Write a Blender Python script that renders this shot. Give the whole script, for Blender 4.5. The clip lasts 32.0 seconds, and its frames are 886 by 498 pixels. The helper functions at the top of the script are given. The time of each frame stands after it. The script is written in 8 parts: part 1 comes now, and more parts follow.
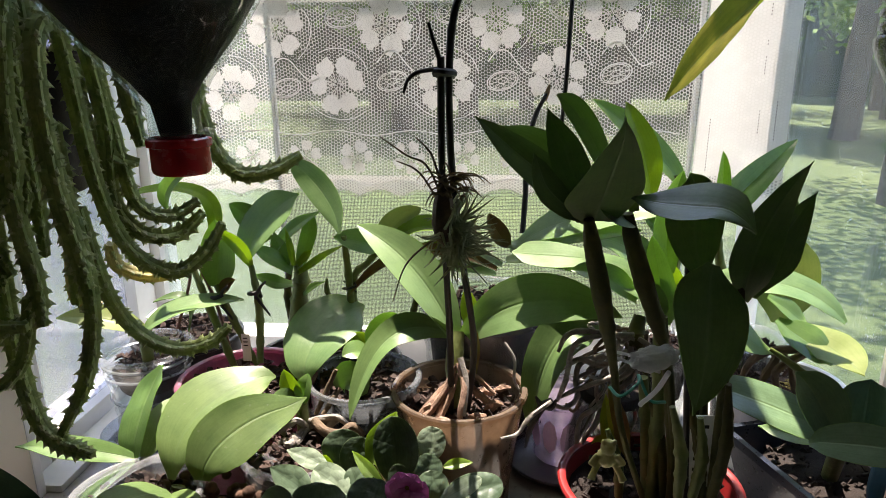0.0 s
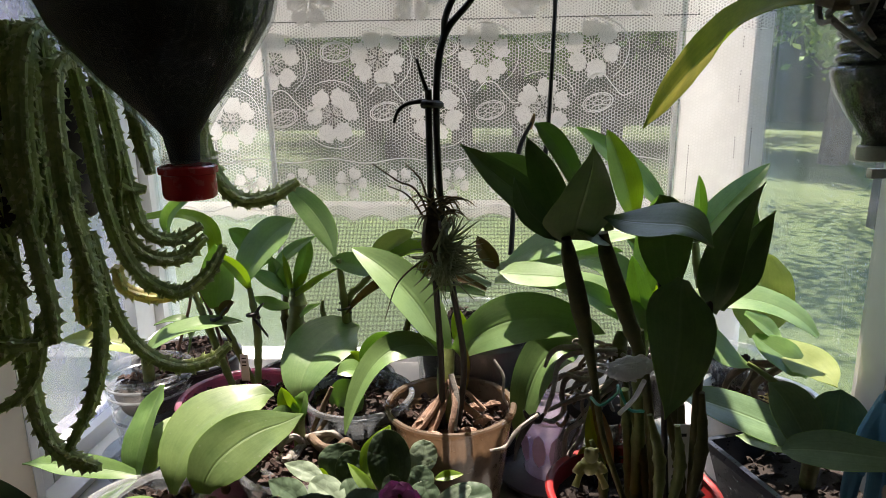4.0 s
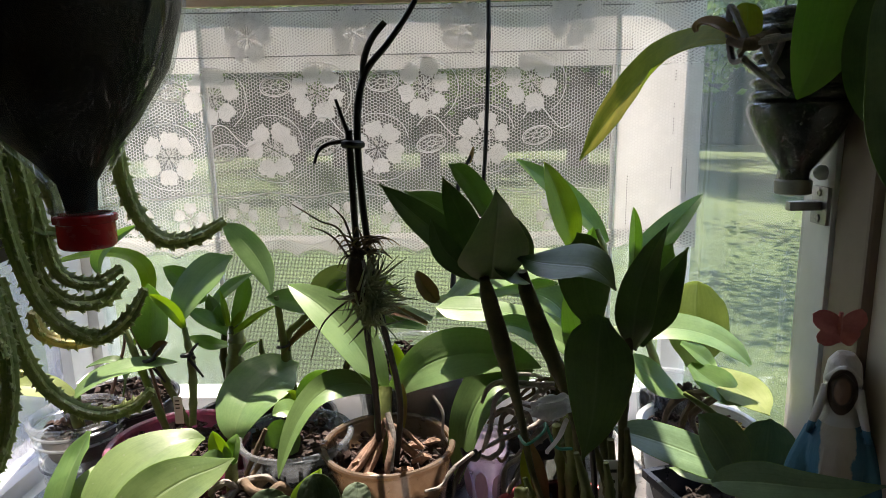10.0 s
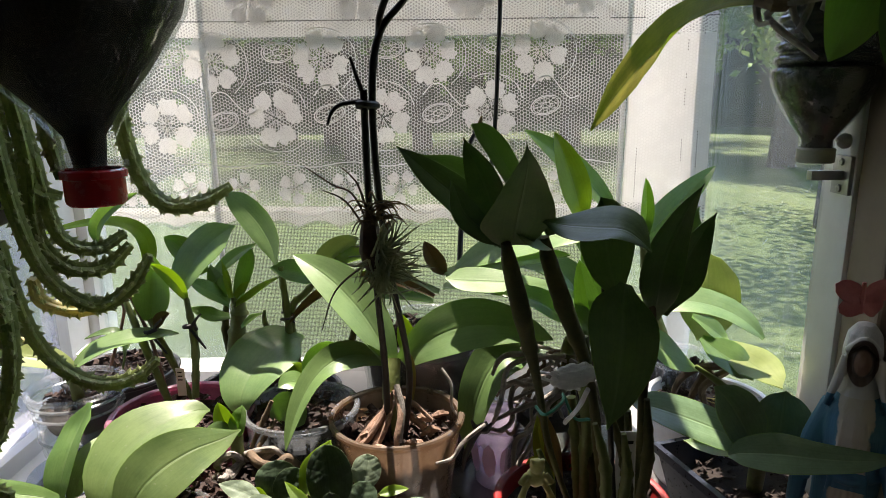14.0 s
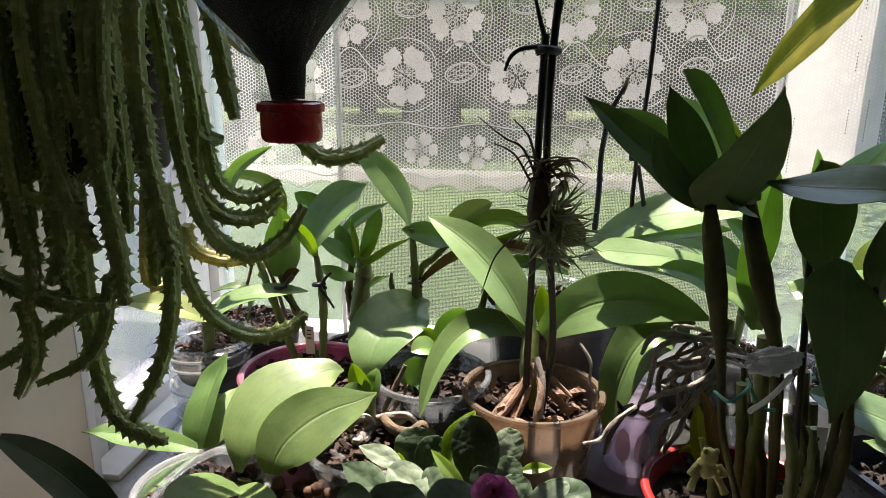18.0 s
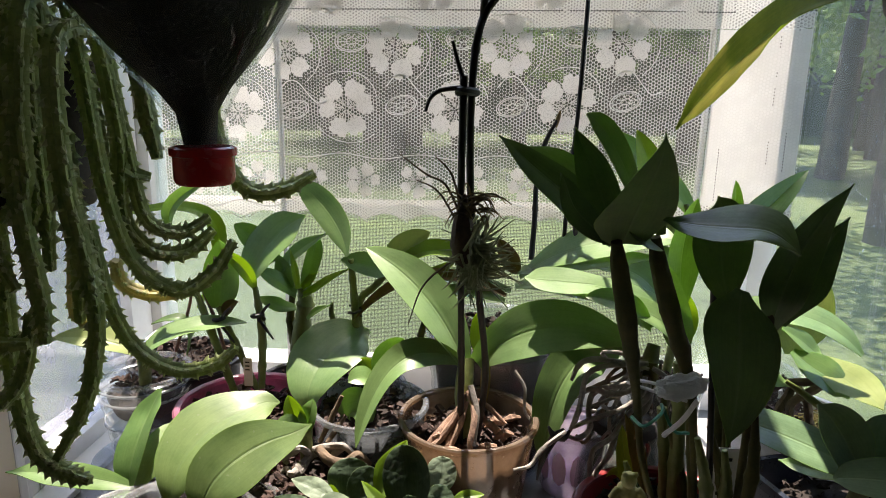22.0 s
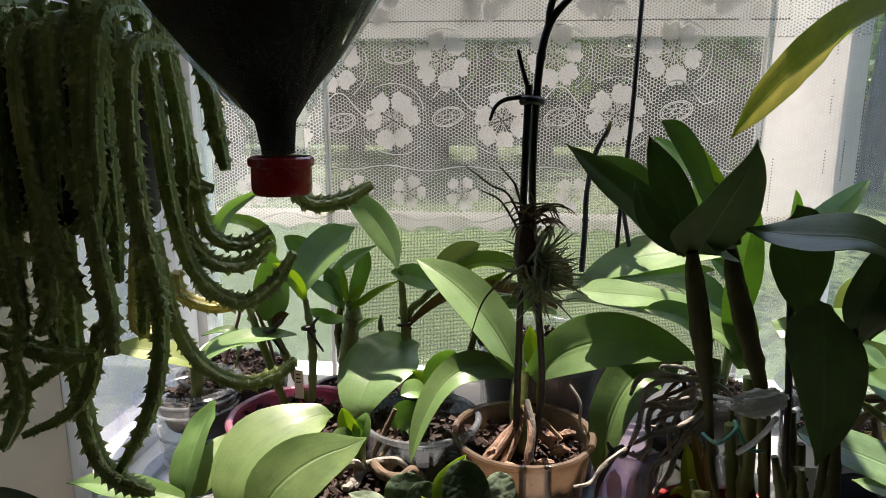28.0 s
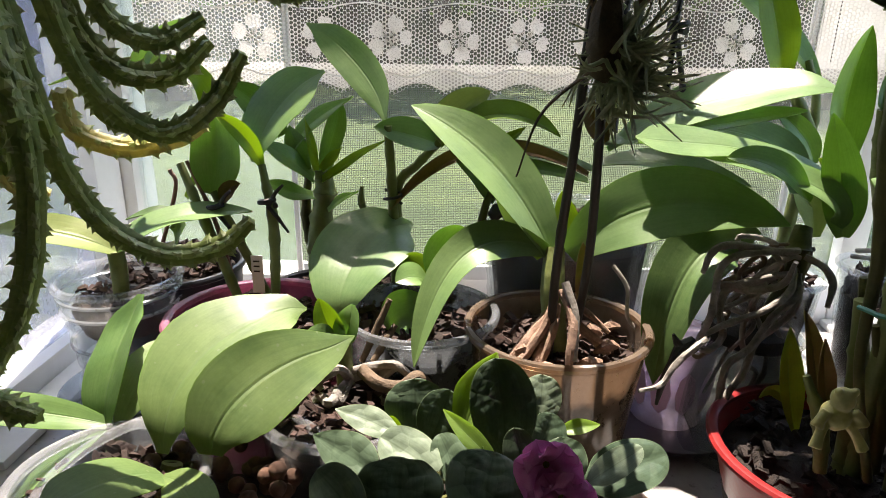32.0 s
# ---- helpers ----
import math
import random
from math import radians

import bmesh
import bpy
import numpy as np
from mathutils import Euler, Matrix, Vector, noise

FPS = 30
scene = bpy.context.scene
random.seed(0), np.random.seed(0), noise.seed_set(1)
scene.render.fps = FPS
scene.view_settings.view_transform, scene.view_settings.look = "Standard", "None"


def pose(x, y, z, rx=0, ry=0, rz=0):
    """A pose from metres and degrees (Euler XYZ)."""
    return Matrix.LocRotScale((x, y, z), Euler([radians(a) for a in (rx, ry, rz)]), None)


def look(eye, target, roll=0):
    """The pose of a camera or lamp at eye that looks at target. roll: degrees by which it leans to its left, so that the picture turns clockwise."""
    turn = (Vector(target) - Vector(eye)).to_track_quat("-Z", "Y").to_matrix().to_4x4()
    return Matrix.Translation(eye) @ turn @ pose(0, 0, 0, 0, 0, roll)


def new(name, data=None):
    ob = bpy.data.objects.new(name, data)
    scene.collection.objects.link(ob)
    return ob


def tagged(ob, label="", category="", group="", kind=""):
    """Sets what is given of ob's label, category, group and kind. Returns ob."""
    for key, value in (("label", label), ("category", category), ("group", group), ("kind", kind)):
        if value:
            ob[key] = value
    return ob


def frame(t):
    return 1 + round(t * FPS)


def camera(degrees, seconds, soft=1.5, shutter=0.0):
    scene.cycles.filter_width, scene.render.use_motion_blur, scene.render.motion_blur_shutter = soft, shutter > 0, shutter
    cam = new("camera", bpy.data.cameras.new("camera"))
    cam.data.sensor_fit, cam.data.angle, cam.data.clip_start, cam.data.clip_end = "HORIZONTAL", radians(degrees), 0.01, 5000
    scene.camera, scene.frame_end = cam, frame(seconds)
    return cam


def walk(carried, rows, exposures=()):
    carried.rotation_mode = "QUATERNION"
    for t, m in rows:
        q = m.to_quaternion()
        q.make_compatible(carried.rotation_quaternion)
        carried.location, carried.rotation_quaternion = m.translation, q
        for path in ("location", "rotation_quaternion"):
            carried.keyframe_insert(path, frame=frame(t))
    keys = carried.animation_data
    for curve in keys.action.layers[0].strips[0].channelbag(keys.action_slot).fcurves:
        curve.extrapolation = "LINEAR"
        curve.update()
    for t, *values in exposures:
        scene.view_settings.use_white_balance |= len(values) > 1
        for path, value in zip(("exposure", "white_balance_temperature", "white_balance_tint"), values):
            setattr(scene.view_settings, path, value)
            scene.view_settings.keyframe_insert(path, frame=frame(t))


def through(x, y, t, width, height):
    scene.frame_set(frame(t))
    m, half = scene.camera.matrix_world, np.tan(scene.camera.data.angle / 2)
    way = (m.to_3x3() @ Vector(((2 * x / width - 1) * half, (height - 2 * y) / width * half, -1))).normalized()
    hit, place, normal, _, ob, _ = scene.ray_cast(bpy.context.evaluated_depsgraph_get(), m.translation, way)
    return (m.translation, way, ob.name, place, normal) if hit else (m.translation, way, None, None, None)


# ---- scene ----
EXPOSURE = 2.12
cam = camera(68.48, 32.0, soft=0.7)
ROWS = [
    (0, 0.0585, -0.0360, 1.2162, 74.24, 0.34, 3.90),
    (0.5, 0.0486, -0.0451, 1.2182, 73.01, -0.08, 5.05),
    (1, 0.0353, -0.0511, 1.2123, 72.85, 0.36, 7.44),
    (1.5, 0.0284, -0.0637, 1.2189, 74.62, -0.11, 9.51),
    (2, 0.0218, -0.0657, 1.2235, 74.58, -0.57, 9.91),
    (2.5, 0.0245, -0.0681, 1.2261, 74.68, -0.34, 9.03),
    (3, 0.0315, -0.0662, 1.2276, 75.24, -0.12, 7.59),
    (3.5, 0.0413, -0.0690, 1.2287, 75.09, 0.78, 6.17),
    (4, 0.0651, -0.0658, 1.2184, 76.62, 0.73, 3.36),
    (4.5, 0.0755, -0.0618, 1.2306, 76.16, -0.13, 0.40),
    (6.5, 0.1107, -0.0454, 1.2167, 77.57, 0.76, -2.50),
    (7, 0.1102, -0.0539, 1.2156, 77.47, 0.52, -2.74),
    (7.5, 0.1084, -0.0548, 1.2233, 77.22, 0.18, -1.22),
    (8, 0.1142, -0.0538, 1.2227, 77.78, 1.25, -1.62),
    (8.5, 0.1112, -0.0556, 1.2252, 78.50, 1.10, -1.69),
    (9, 0.1030, -0.0622, 1.2272, 78.79, 1.06, -1.10),
    (9.5, 0.1068, -0.0568, 1.2300, 78.83, 1.33, -0.42),
    (10, 0.0994, -0.0592, 1.2280, 78.71, 1.11, 0.62),
    (10.5, 0.0905, -0.0618, 1.2229, 78.54, 0.94, 1.47),
    (11, 0.0837, -0.0614, 1.2207, 78.57, 0.60, 2.07),
    (11.5, 0.0786, -0.0641, 1.2222, 78.36, 0.40, 2.66),
    (12, 0.0715, -0.0590, 1.2206, 78.11, 0.01, 2.10),
    (12.5, 0.0573, -0.0586, 1.2196, 77.80, -0.24, 1.67),
    (13, 0.0650, -0.0571, 1.2200, 77.42, 0.18, 1.86),
    (13.5, 0.0716, -0.0516, 1.2154, 77.24, 0.37, 0.92),
    (14, 0.0805, -0.0472, 1.2152, 76.98, 0.58, -0.09),
    (14.5, 0.0916, -0.0431, 1.2117, 77.06, 0.57, -1.98),
    (16.5, 0.0919, -0.0380, 1.2057, 75.87, 0.23, -2.95),
    (17, 0.0745, -0.0261, 1.2047, 75.67, 0.25, -0.65),
    (17.5, 0.0467, -0.0199, 1.1979, 74.96, -0.41, 1.45),
    (18, 0.0114, -0.0199, 1.1961, 74.96, -0.65, 6.57),
    (18.5, -0.0045, -0.0238, 1.1914, 75.11, -0.72, 9.60),
    (19, -0.0020, -0.0326, 1.1967, 76.63, -1.33, 9.76),
    (19.5, 0.0064, -0.0332, 1.1970, 76.44, -1.07, 9.06),
    (20, 0.0124, -0.0329, 1.1975, 76.36, -1.31, 7.40),
    (20.5, 0.0155, -0.0327, 1.2006, 75.82, -0.78, 6.82),
    (21, 0.0219, -0.0323, 1.2066, 76.47, -0.63, 5.62),
    (21.5, 0.0303, -0.0293, 1.2077, 76.78, -0.77, 4.50),
    (22, 0.0379, -0.0276, 1.2069, 76.96, -0.86, 3.28),
    (22.5, 0.0461, -0.0248, 1.2124, 77.74, 0.01, 2.26),
    (23, 0.0505, -0.0237, 1.2160, 78.34, -0.51, 1.39),
    (23.5, 0.0516, -0.0242, 1.2203, 78.62, 0.02, 1.49),
    (24, 0.0562, -0.0225, 1.2235, 78.82, 0.51, 1.50),
    (24.5, 0.0540, -0.0135, 1.2117, 77.59, 0.25, 0.94),
    (26.5, 0.0393, -0.0138, 1.2266, 79.27, 0.57, 4.10),
    (27, 0.0260, -0.0177, 1.2230, 78.77, 0.30, 5.69),
    (27.5, 0.0169, -0.0192, 1.2174, 78.61, -0.10, 5.57),
    (28, 0.0124, -0.0237, 1.2040, 78.09, -0.28, 5.50),
    (28.5, 0.0093, -0.0139, 1.1911, 77.38, -0.31, 5.08),
    (29, -0.0120, 0.0261, 1.1710, 75.01, 0.53, 2.34),
    (29.5, -0.0194, 0.0667, 1.1521, 74.33, 1.10, 0.21),
    (30, -0.0221, 0.0814, 1.1457, 74.42, 1.56, -0.01),
    (30.5, -0.0198, 0.0919, 1.1421, 73.35, 1.42, 0.01),
    (31, -0.0282, 0.1023, 1.1243, 71.65, 0.35, 0.37),
    (31.5, -0.0371, 0.1076, 1.1154, 71.28, -0.28, 1.72),
    (32, -0.0360, 0.1093, 1.1139, 71.46, -0.62, 1.61),
]
walk(cam, [(t, pose(x, y, z, rx, ry, rz)) for t, x, y, z, rx, ry, rz in ROWS],
     exposures=[(0.0, EXPOSURE + 0.22, 6900, 19), (5.0, EXPOSURE, 6900, 19), (15.0, EXPOSURE, 6900, 19), (18.5, EXPOSURE + 0.2, 6900, 19), (23.0, EXPOSURE + 0.04, 6900, 19), (26.8, EXPOSURE - 0.12, 6900, 19), (28.5, EXPOSURE, 6900, 19), (29.5, EXPOSURE + 0.2, 6900, 19), (32.0, EXPOSURE + 0.2, 6900, 19)])

# ---- daylight ----
SUN_WAY = Vector((-0.07, 0.42, 0.905)).normalized()          # from the plants to the sun
world = bpy.data.worlds.new("sky")
scene.world = world
world.use_nodes = True
wn = world.node_tree.nodes
sky = wn.new("ShaderNodeTexSky")
sky.sky_type, sky.sun_disc = "NISHITA", False
sky.sun_elevation = math.asin(SUN_WAY.z)
sky.sun_rotation = math.atan2(SUN_WAY.x, SUN_WAY.y)
world.node_tree.links.new(sky.outputs[0], wn["Background"].inputs[0])
wn["Background"].inputs[1].default_value = 0.15
sun_data = bpy.data.lights.new("sun", "SUN")
sun_data.energy, sun_data.angle, sun_data.color = 3.9, radians(0.6), (1.0, 0.94, 0.84)
sun = new("sun", sun_data)
sun.matrix_world = look(SUN_WAY * 20, (0, 0, 0))


# ---- materials ----
class Nodes:
    """A small wrapper round one material's node tree."""

    def __init__(self, name):
        self.mat = bpy.data.materials.new(name)
        self.mat.use_nodes = True
        self.tree = self.mat.node_tree
        self.out = self.tree.nodes["Material Output"]
        self.bsdf = self.tree.nodes["Principled BSDF"]

    def node(self, kind, **kw):
        n = self.tree.nodes.new(kind)
        for k, v in kw.items():
            setattr(n, k, v)
        return n

    def link(self, a, b):
        self.tree.links.new(a, b)

    def coords(self, scale=(1, 1, 1), kind="Object"):
        tc = self.node("ShaderNodeTexCoord")
        mp = self.node("ShaderNodeMapping")
        mp.inputs["Scale"].default_value = scale
        self.link(tc.outputs[kind], mp.inputs[0])
        return mp.outputs[0]

    def noise(self, vec, scale, detail=4, rough=0.6):
        n = self.node("ShaderNodeTexNoise")
        n.inputs["Scale"].default_value, n.inputs["Detail"].default_value = scale, detail
        n.inputs["Roughness"].default_value = rough
        self.link(vec, n.inputs["Vector"])
        return n.outputs["Fac"]

    def ramp(self, fac, stops):
        r = self.node("ShaderNodeValToRGB")
        while len(r.color_ramp.elements) < len(stops):
            r.color_ramp.elements.new(0.5)
        for e, (p, c) in zip(r.color_ramp.elements, stops):
            e.position = p
            e.color = (*c, 1) if len(c) == 3 else c
        self.link(fac, r.inputs[0])
        return r.outputs[0]

    def maths(self, op, a, b=None, c=None):
        n = self.node("ShaderNodeMath", operation=op)
        for i, v in enumerate((a, b, c)):
            if v is None:
                continue
            if isinstance(v, (int, float)):
                n.inputs[i].default_value = v
            else:
                self.link(v, n.inputs[i])
        return n.outputs[0]

    def mix(self, fac, a, b, blend="MIX"):
        n = self.node("ShaderNodeMix", data_type="RGBA", blend_type=blend)
        for i, v in ((0, fac), (6, a), (7, b)):
            if isinstance(v, (int, float)):
                n.inputs[i].default_value = v
            elif isinstance(v, tuple):
                n.inputs[i].default_value = (*v, 1)
            else:
                self.link(v, n.inputs[i])
        return n.outputs[2]

    def bump(self, height, strength=0.3, distance=0.002):
        n = self.node("ShaderNodeBump")
        n.inputs["Strength"].default_value, n.inputs["Distance"].default_value = strength, distance
        self.link(height, n.inputs["Height"])
        self.link(n.outputs[0], self.bsdf.inputs["Normal"])

    def set(self, **kw):
        for k, v in kw.items():
            s = self.bsdf.inputs[k.replace("_", " ")]
            if isinstance(v, (int, float)):
                s.default_value = v
            elif isinstance(v, tuple):
                s.default_value = (*v, 1)
            else:
                self.link(v, s)
        return self


def plain(name, dark, light, scale=30, rough=0.5, bump=0.15, metallic=0.0, spec=0.5, fine=6.0, through=0.0, **kw):
    """A surface whose colour wanders between two tones at two scales, with fine relief."""
    n = Nodes(name)
    v = n.coords()
    big, small = n.noise(v, scale), n.noise(v, scale * fine, 5)
    f = n.maths("ADD", n.maths("MULTIPLY", big, 0.65), n.maths("MULTIPLY", small, 0.35))
    col = n.ramp(f, [(0.3, dark), (0.7, light)])
    n.set(Base_Color=col, Metallic=metallic)
    if through:
        tr = n.node("ShaderNodeBsdfTranslucent")
        n.link(col, tr.inputs[0])
        mx = n.node("ShaderNodeMixShader")
        mx.inputs[0].default_value = through
        n.link(n.bsdf.outputs[0], mx.inputs[1])
        n.link(tr.outputs[0], mx.inputs[2])
        n.link(mx.outputs[0], n.out.inputs[0])
    n.bsdf.inputs["Specular IOR Level"].default_value = spec
    n.set(Roughness=n.maths("MULTIPLY_ADD", small, 0.25, rough - 0.12))
    if bump:
        n.bump(small, bump)
    for k, val in kw.items():
        n.bsdf.inputs[k.replace("_", " ")].default_value = val
    return n.mat


def leaf_material(name, dark, light, edge=(0.16, 0.3, 0.05), gloss=0.32, through=0.48, vein=1.0, spots=0.0, rib=(0.2, 0.3, 0.13), ribs=9, spec=0.42, glow=(0.42, 0.58, 0.12), coat=0.0):
    """Leaf skin: lengthwise veins, mottling, a paler midrib and light that comes through. UV: u across, v along."""
    n = Nodes(name)
    v = n.coords()
    uv = n.coords((1, 1, 1), "UV")
    sep = n.node("ShaderNodeSeparateXYZ")
    n.link(uv, sep.inputs[0])
    info = n.node("ShaderNodeObjectInfo")
    blot = n.noise(v, 38, 4)
    fine = n.noise(v, 420, 3)
    f = n.maths("ADD", n.maths("MULTIPLY", blot, 0.7), n.maths("MULTIPLY", fine, 0.25))
    f = n.maths("ADD", f, n.maths("MULTIPLY", info.outputs["Random"], 0.2))
    streak = n.noise(n.coords((26, 2.2, 1), "UV"), 1.0, 4, 0.7)
    f = n.maths("ADD", f, n.maths("MULTIPLY", n.maths("SUBTRACT", streak, 0.5), 0.45))
    col = n.ramp(f, [(0.34, dark), (0.74, light)])
    across = n.maths("ABSOLUTE", n.maths("SUBTRACT", sep.outputs[0], 0.5))
    ridge = n.maths("SINE", n.maths("MULTIPLY", across, ribs * 6.28))
    ribf = n.maths("SMOOTH_MIN", n.maths("MULTIPLY", across, 28.0), 1.0, 0.3)
    col = n.mix(n.maths("MULTIPLY", n.maths("SUBTRACT", 1.0, ribf), 0.45), col, rib)
    col = n.mix(n.maths("MULTIPLY", n.maths("MULTIPLY_ADD", ridge, 0.5, 0.5), 0.03 * vein), col, light)
    rim = n.maths("GREATER_THAN", across, 0.485)
    col = n.mix(n.maths("MULTIPLY", rim, 0.6), col, edge)
    if spots:
        vo = n.node("ShaderNodeTexVoronoi")
        vo.inputs["Scale"].default_value = 160
        n.link(v, vo.inputs["Vector"])
        sp = n.maths("LESS_THAN", vo.outputs["Distance"], 0.16)
        sp = n.maths("MULTIPLY", sp, n.maths("GREATER_THAN", n.noise(v, 60, 2), 0.56))
        col = n.mix(n.maths("MULTIPLY", sp, spots), col, (0.25, 0.3, 0.16))
    dust = n.noise(v, 90, 6, 0.75)
    n.set(Base_Color=col, Roughness=n.maths("MULTIPLY_ADD", dust, 0.3, gloss - 0.12))
    n.bsdf.inputs["Specular IOR Level"].default_value = spec
    n.bsdf.inputs["Coat Weight"].default_value, n.bsdf.inputs["Coat Roughness"].default_value = coat, 0.22
    h = n.maths("ADD", n.maths("MULTIPLY", ridge, 0.02 * vein), n.maths("MULTIPLY", dust, 0.6))
    h = n.maths("ADD", h, n.maths("MULTIPLY", ribf, 0.9))
    n.bump(h, 0.35, 0.0014)
    tr = n.node("ShaderNodeBsdfTranslucent")
    n.link(n.mix(0.55, col, glow), tr.inputs[0])
    mx = n.node("ShaderNodeMixShader")
    mx.inputs[0].default_value = through
    n.link(n.bsdf.outputs[0], mx.inputs[1])
    n.link(tr.outputs[0], mx.inputs[2])
    n.link(mx.outputs[0], n.out.inputs[0])
    return n.mat


def clear_plastic(name, tint=(0.9, 0.92, 0.92), haze=0.07, rough=0.1):
    """Thin clear plastic: mostly see-through, scuffed and cloudy in places, with a sharp gloss."""
    n = Nodes(name)
    v = n.coords()
    cloud = n.noise(v, 55, 5, 0.7)
    tp = n.node("ShaderNodeBsdfTransparent")
    tp.inputs[0].default_value = (*tint, 1)
    body = n.node("ShaderNodeBsdfTranslucent")
    body.inputs[0].default_value = (*[0.85 * c for c in tint], 1)
    dif = n.node("ShaderNodeBsdfDiffuse")
    dif.inputs[0].default_value = (*[0.8 * c for c in tint], 1)
    gl = n.node("ShaderNodeBsdfGlossy")
    gl.inputs["Roughness"].default_value = rough
    half = n.node("ShaderNodeMixShader")
    n.link(body.outputs[0], half.inputs[1])
    n.link(dif.outputs[0], half.inputs[2])
    m1 = n.node("ShaderNodeMixShader")
    n.link(n.maths("MULTIPLY", n.maths("ADD", cloud, 0.25), haze * 1.5), m1.inputs[0])
    n.link(tp.outputs[0], m1.inputs[1])
    n.link(half.outputs[0], m1.inputs[2])
    fr = n.node("ShaderNodeLayerWeight")
    m2 = n.node("ShaderNodeMixShader")
    n.link(n.maths("MULTIPLY_ADD", n.maths("POWER", fr.outputs["Facing"], 4.0), 0.5, 0.05), m2.inputs[0])
    n.link(m1.outputs[0], m2.inputs[1])
    n.link(gl.outputs[0], m2.inputs[2])
    n.link(m2.outputs[0], n.out.inputs[0])
    return n.mat


def pane_material(name, haze, streak=1.0, drops=0.3, tone=(0.82, 0.86, 0.9)):
    """Window glass with dust and dried drops that catch the sun."""
    n = Nodes(name)
    v = n.coords()
    vs = n.coords((60, 60, 4))
    dust = n.noise(v, 14, 5, 0.7)
    run = n.noise(vs, 1.0, 4, 0.7)
    vo = n.node("ShaderNodeTexVoronoi")
    vo.inputs["Scale"].default_value = 130
    n.link(v, vo.inputs["Vector"])
    drop = n.maths("MULTIPLY", n.maths("LESS_THAN", vo.outputs["Distance"], 0.13), n.maths("GREATER_THAN", n.noise(v, 30, 2), 0.52))
    f = n.maths("ADD", n.maths("MULTIPLY", n.maths("POWER", dust, 1.5), haze), n.maths("MULTIPLY", n.maths("POWER", run, 3.0), haze * streak))
    f = n.maths("ADD", f, n.maths("MULTIPLY", drop, drops))
    tp = n.node("ShaderNodeBsdfTransparent")
    tp.inputs[0].default_value = (0.92, 0.95, 0.94, 1)
    tr = n.node("ShaderNodeBsdfTranslucent")
    tr.inputs[0].default_value = (*tone, 1)
    m1 = n.node("ShaderNodeMixShader")
    n.link(f, m1.inputs[0])
    n.link(tp.outputs[0], m1.inputs[1])
    n.link(tr.outputs[0], m1.inputs[2])
    gl = n.node("ShaderNodeBsdfGlossy")
    gl.inputs["Roughness"].default_value = 0.02
    fr = n.node("ShaderNodeLayerWeight")
    m2 = n.node("ShaderNodeMixShader")
    n.link(n.maths("MULTIPLY_ADD", n.maths("POWER", fr.outputs["Facing"], 4.0), 0.5, 0.03), m2.inputs[0])
    n.link(m1.outputs[0], m2.inputs[1])
    n.link(gl.outputs[0], m2.inputs[2])
    n.link(m2.outputs[0], n.out.inputs[0])
    return n.mat


def holes(name, mask_of, cloth=(0.62, 0.61, 0.59), through=0.4):
    """Thin fabric that is there only where mask_of(nodes) is 1: threads with real gaps."""
    n = Nodes(name)
    tp = n.node("ShaderNodeBsdfTransparent")
    df = n.node("ShaderNodeBsdfDiffuse")
    df.inputs[0].default_value = (*cloth, 1)
    tr = n.node("ShaderNodeBsdfTranslucent")
    tr.inputs[0].default_value = (*cloth, 1)
    m1 = n.node("ShaderNodeMixShader")
    m1.inputs[0].default_value = through
    n.link(df.outputs[0], m1.inputs[1])
    n.link(tr.outputs[0], m1.inputs[2])
    m2 = n.node("ShaderNodeMixShader")
    n.link(mask_of(n), m2.inputs[0])
    n.link(tp.outputs[0], m2.inputs[1])
    n.link(m1.outputs[0], m2.inputs[2])
    n.link(m2.outputs[0], n.out.inputs[0])
    return n.mat


def honeycomb(n, pitch, fill):
    """1 on the threads, 0 in round holes that stand in offset rows; fill: how thick the threads are."""
    wob = n.node("ShaderNodeTexNoise")
    v = n.coords((1, 0, 1))
    wob.inputs["Scale"].default_value, wob.inputs["Detail"].default_value = 60, 2
    n.link(v, wob.inputs["Vector"])
    sep, dev = n.node("ShaderNodeSeparateXYZ"), n.node("ShaderNodeSeparateXYZ")
    n.link(v, sep.inputs[0])
    n.link(wob.outputs["Color"], dev.inputs[0])
    x = n.maths("ADD", sep.outputs[0], n.maths("MULTIPLY", dev.outputs[0], pitch * 0.9))
    z = n.maths("ADD", sep.outputs[2], n.maths("MULTIPLY", dev.outputs[2], pitch * 0.9))
    k = 4 * math.pi / (math.sqrt(3) * pitch)
    total = None
    for a in (0.0, math.pi / 3, 2 * math.pi / 3):
        w = n.maths("COSINE", n.maths("ADD", n.maths("MULTIPLY", x, k * math.cos(a)), n.maths("MULTIPLY", z, k * math.sin(a))))
        total = w if total is None else n.maths("ADD", total, w)
    return n.maths("LESS_THAN", total, fill)


def net_mask(n):
    thick = n.maths("MULTIPLY_ADD", n.noise(n.coords((1, 0, 1)), 24, 2), 1.6, -1.6)
    return honeycomb(n, 0.0041, thick)


def fine_net_mask(n):
    return n.maths("MAXIMUM", 0.42, honeycomb(n, 0.0038, 0.2))


def petal_mask(n):
    v = n.coords()
    w = n.noise(v, 900, 2)
    return n.maths("MULTIPLY_ADD", n.maths("GREATER_THAN", w, 0.45), 0.25, 0.72)


def hem_mask(n):
    return n.maths("MULTIPLY_ADD", n.noise(n.coords((1, 0, 1)), 70, 5, 0.7), 0.3, 0.74)


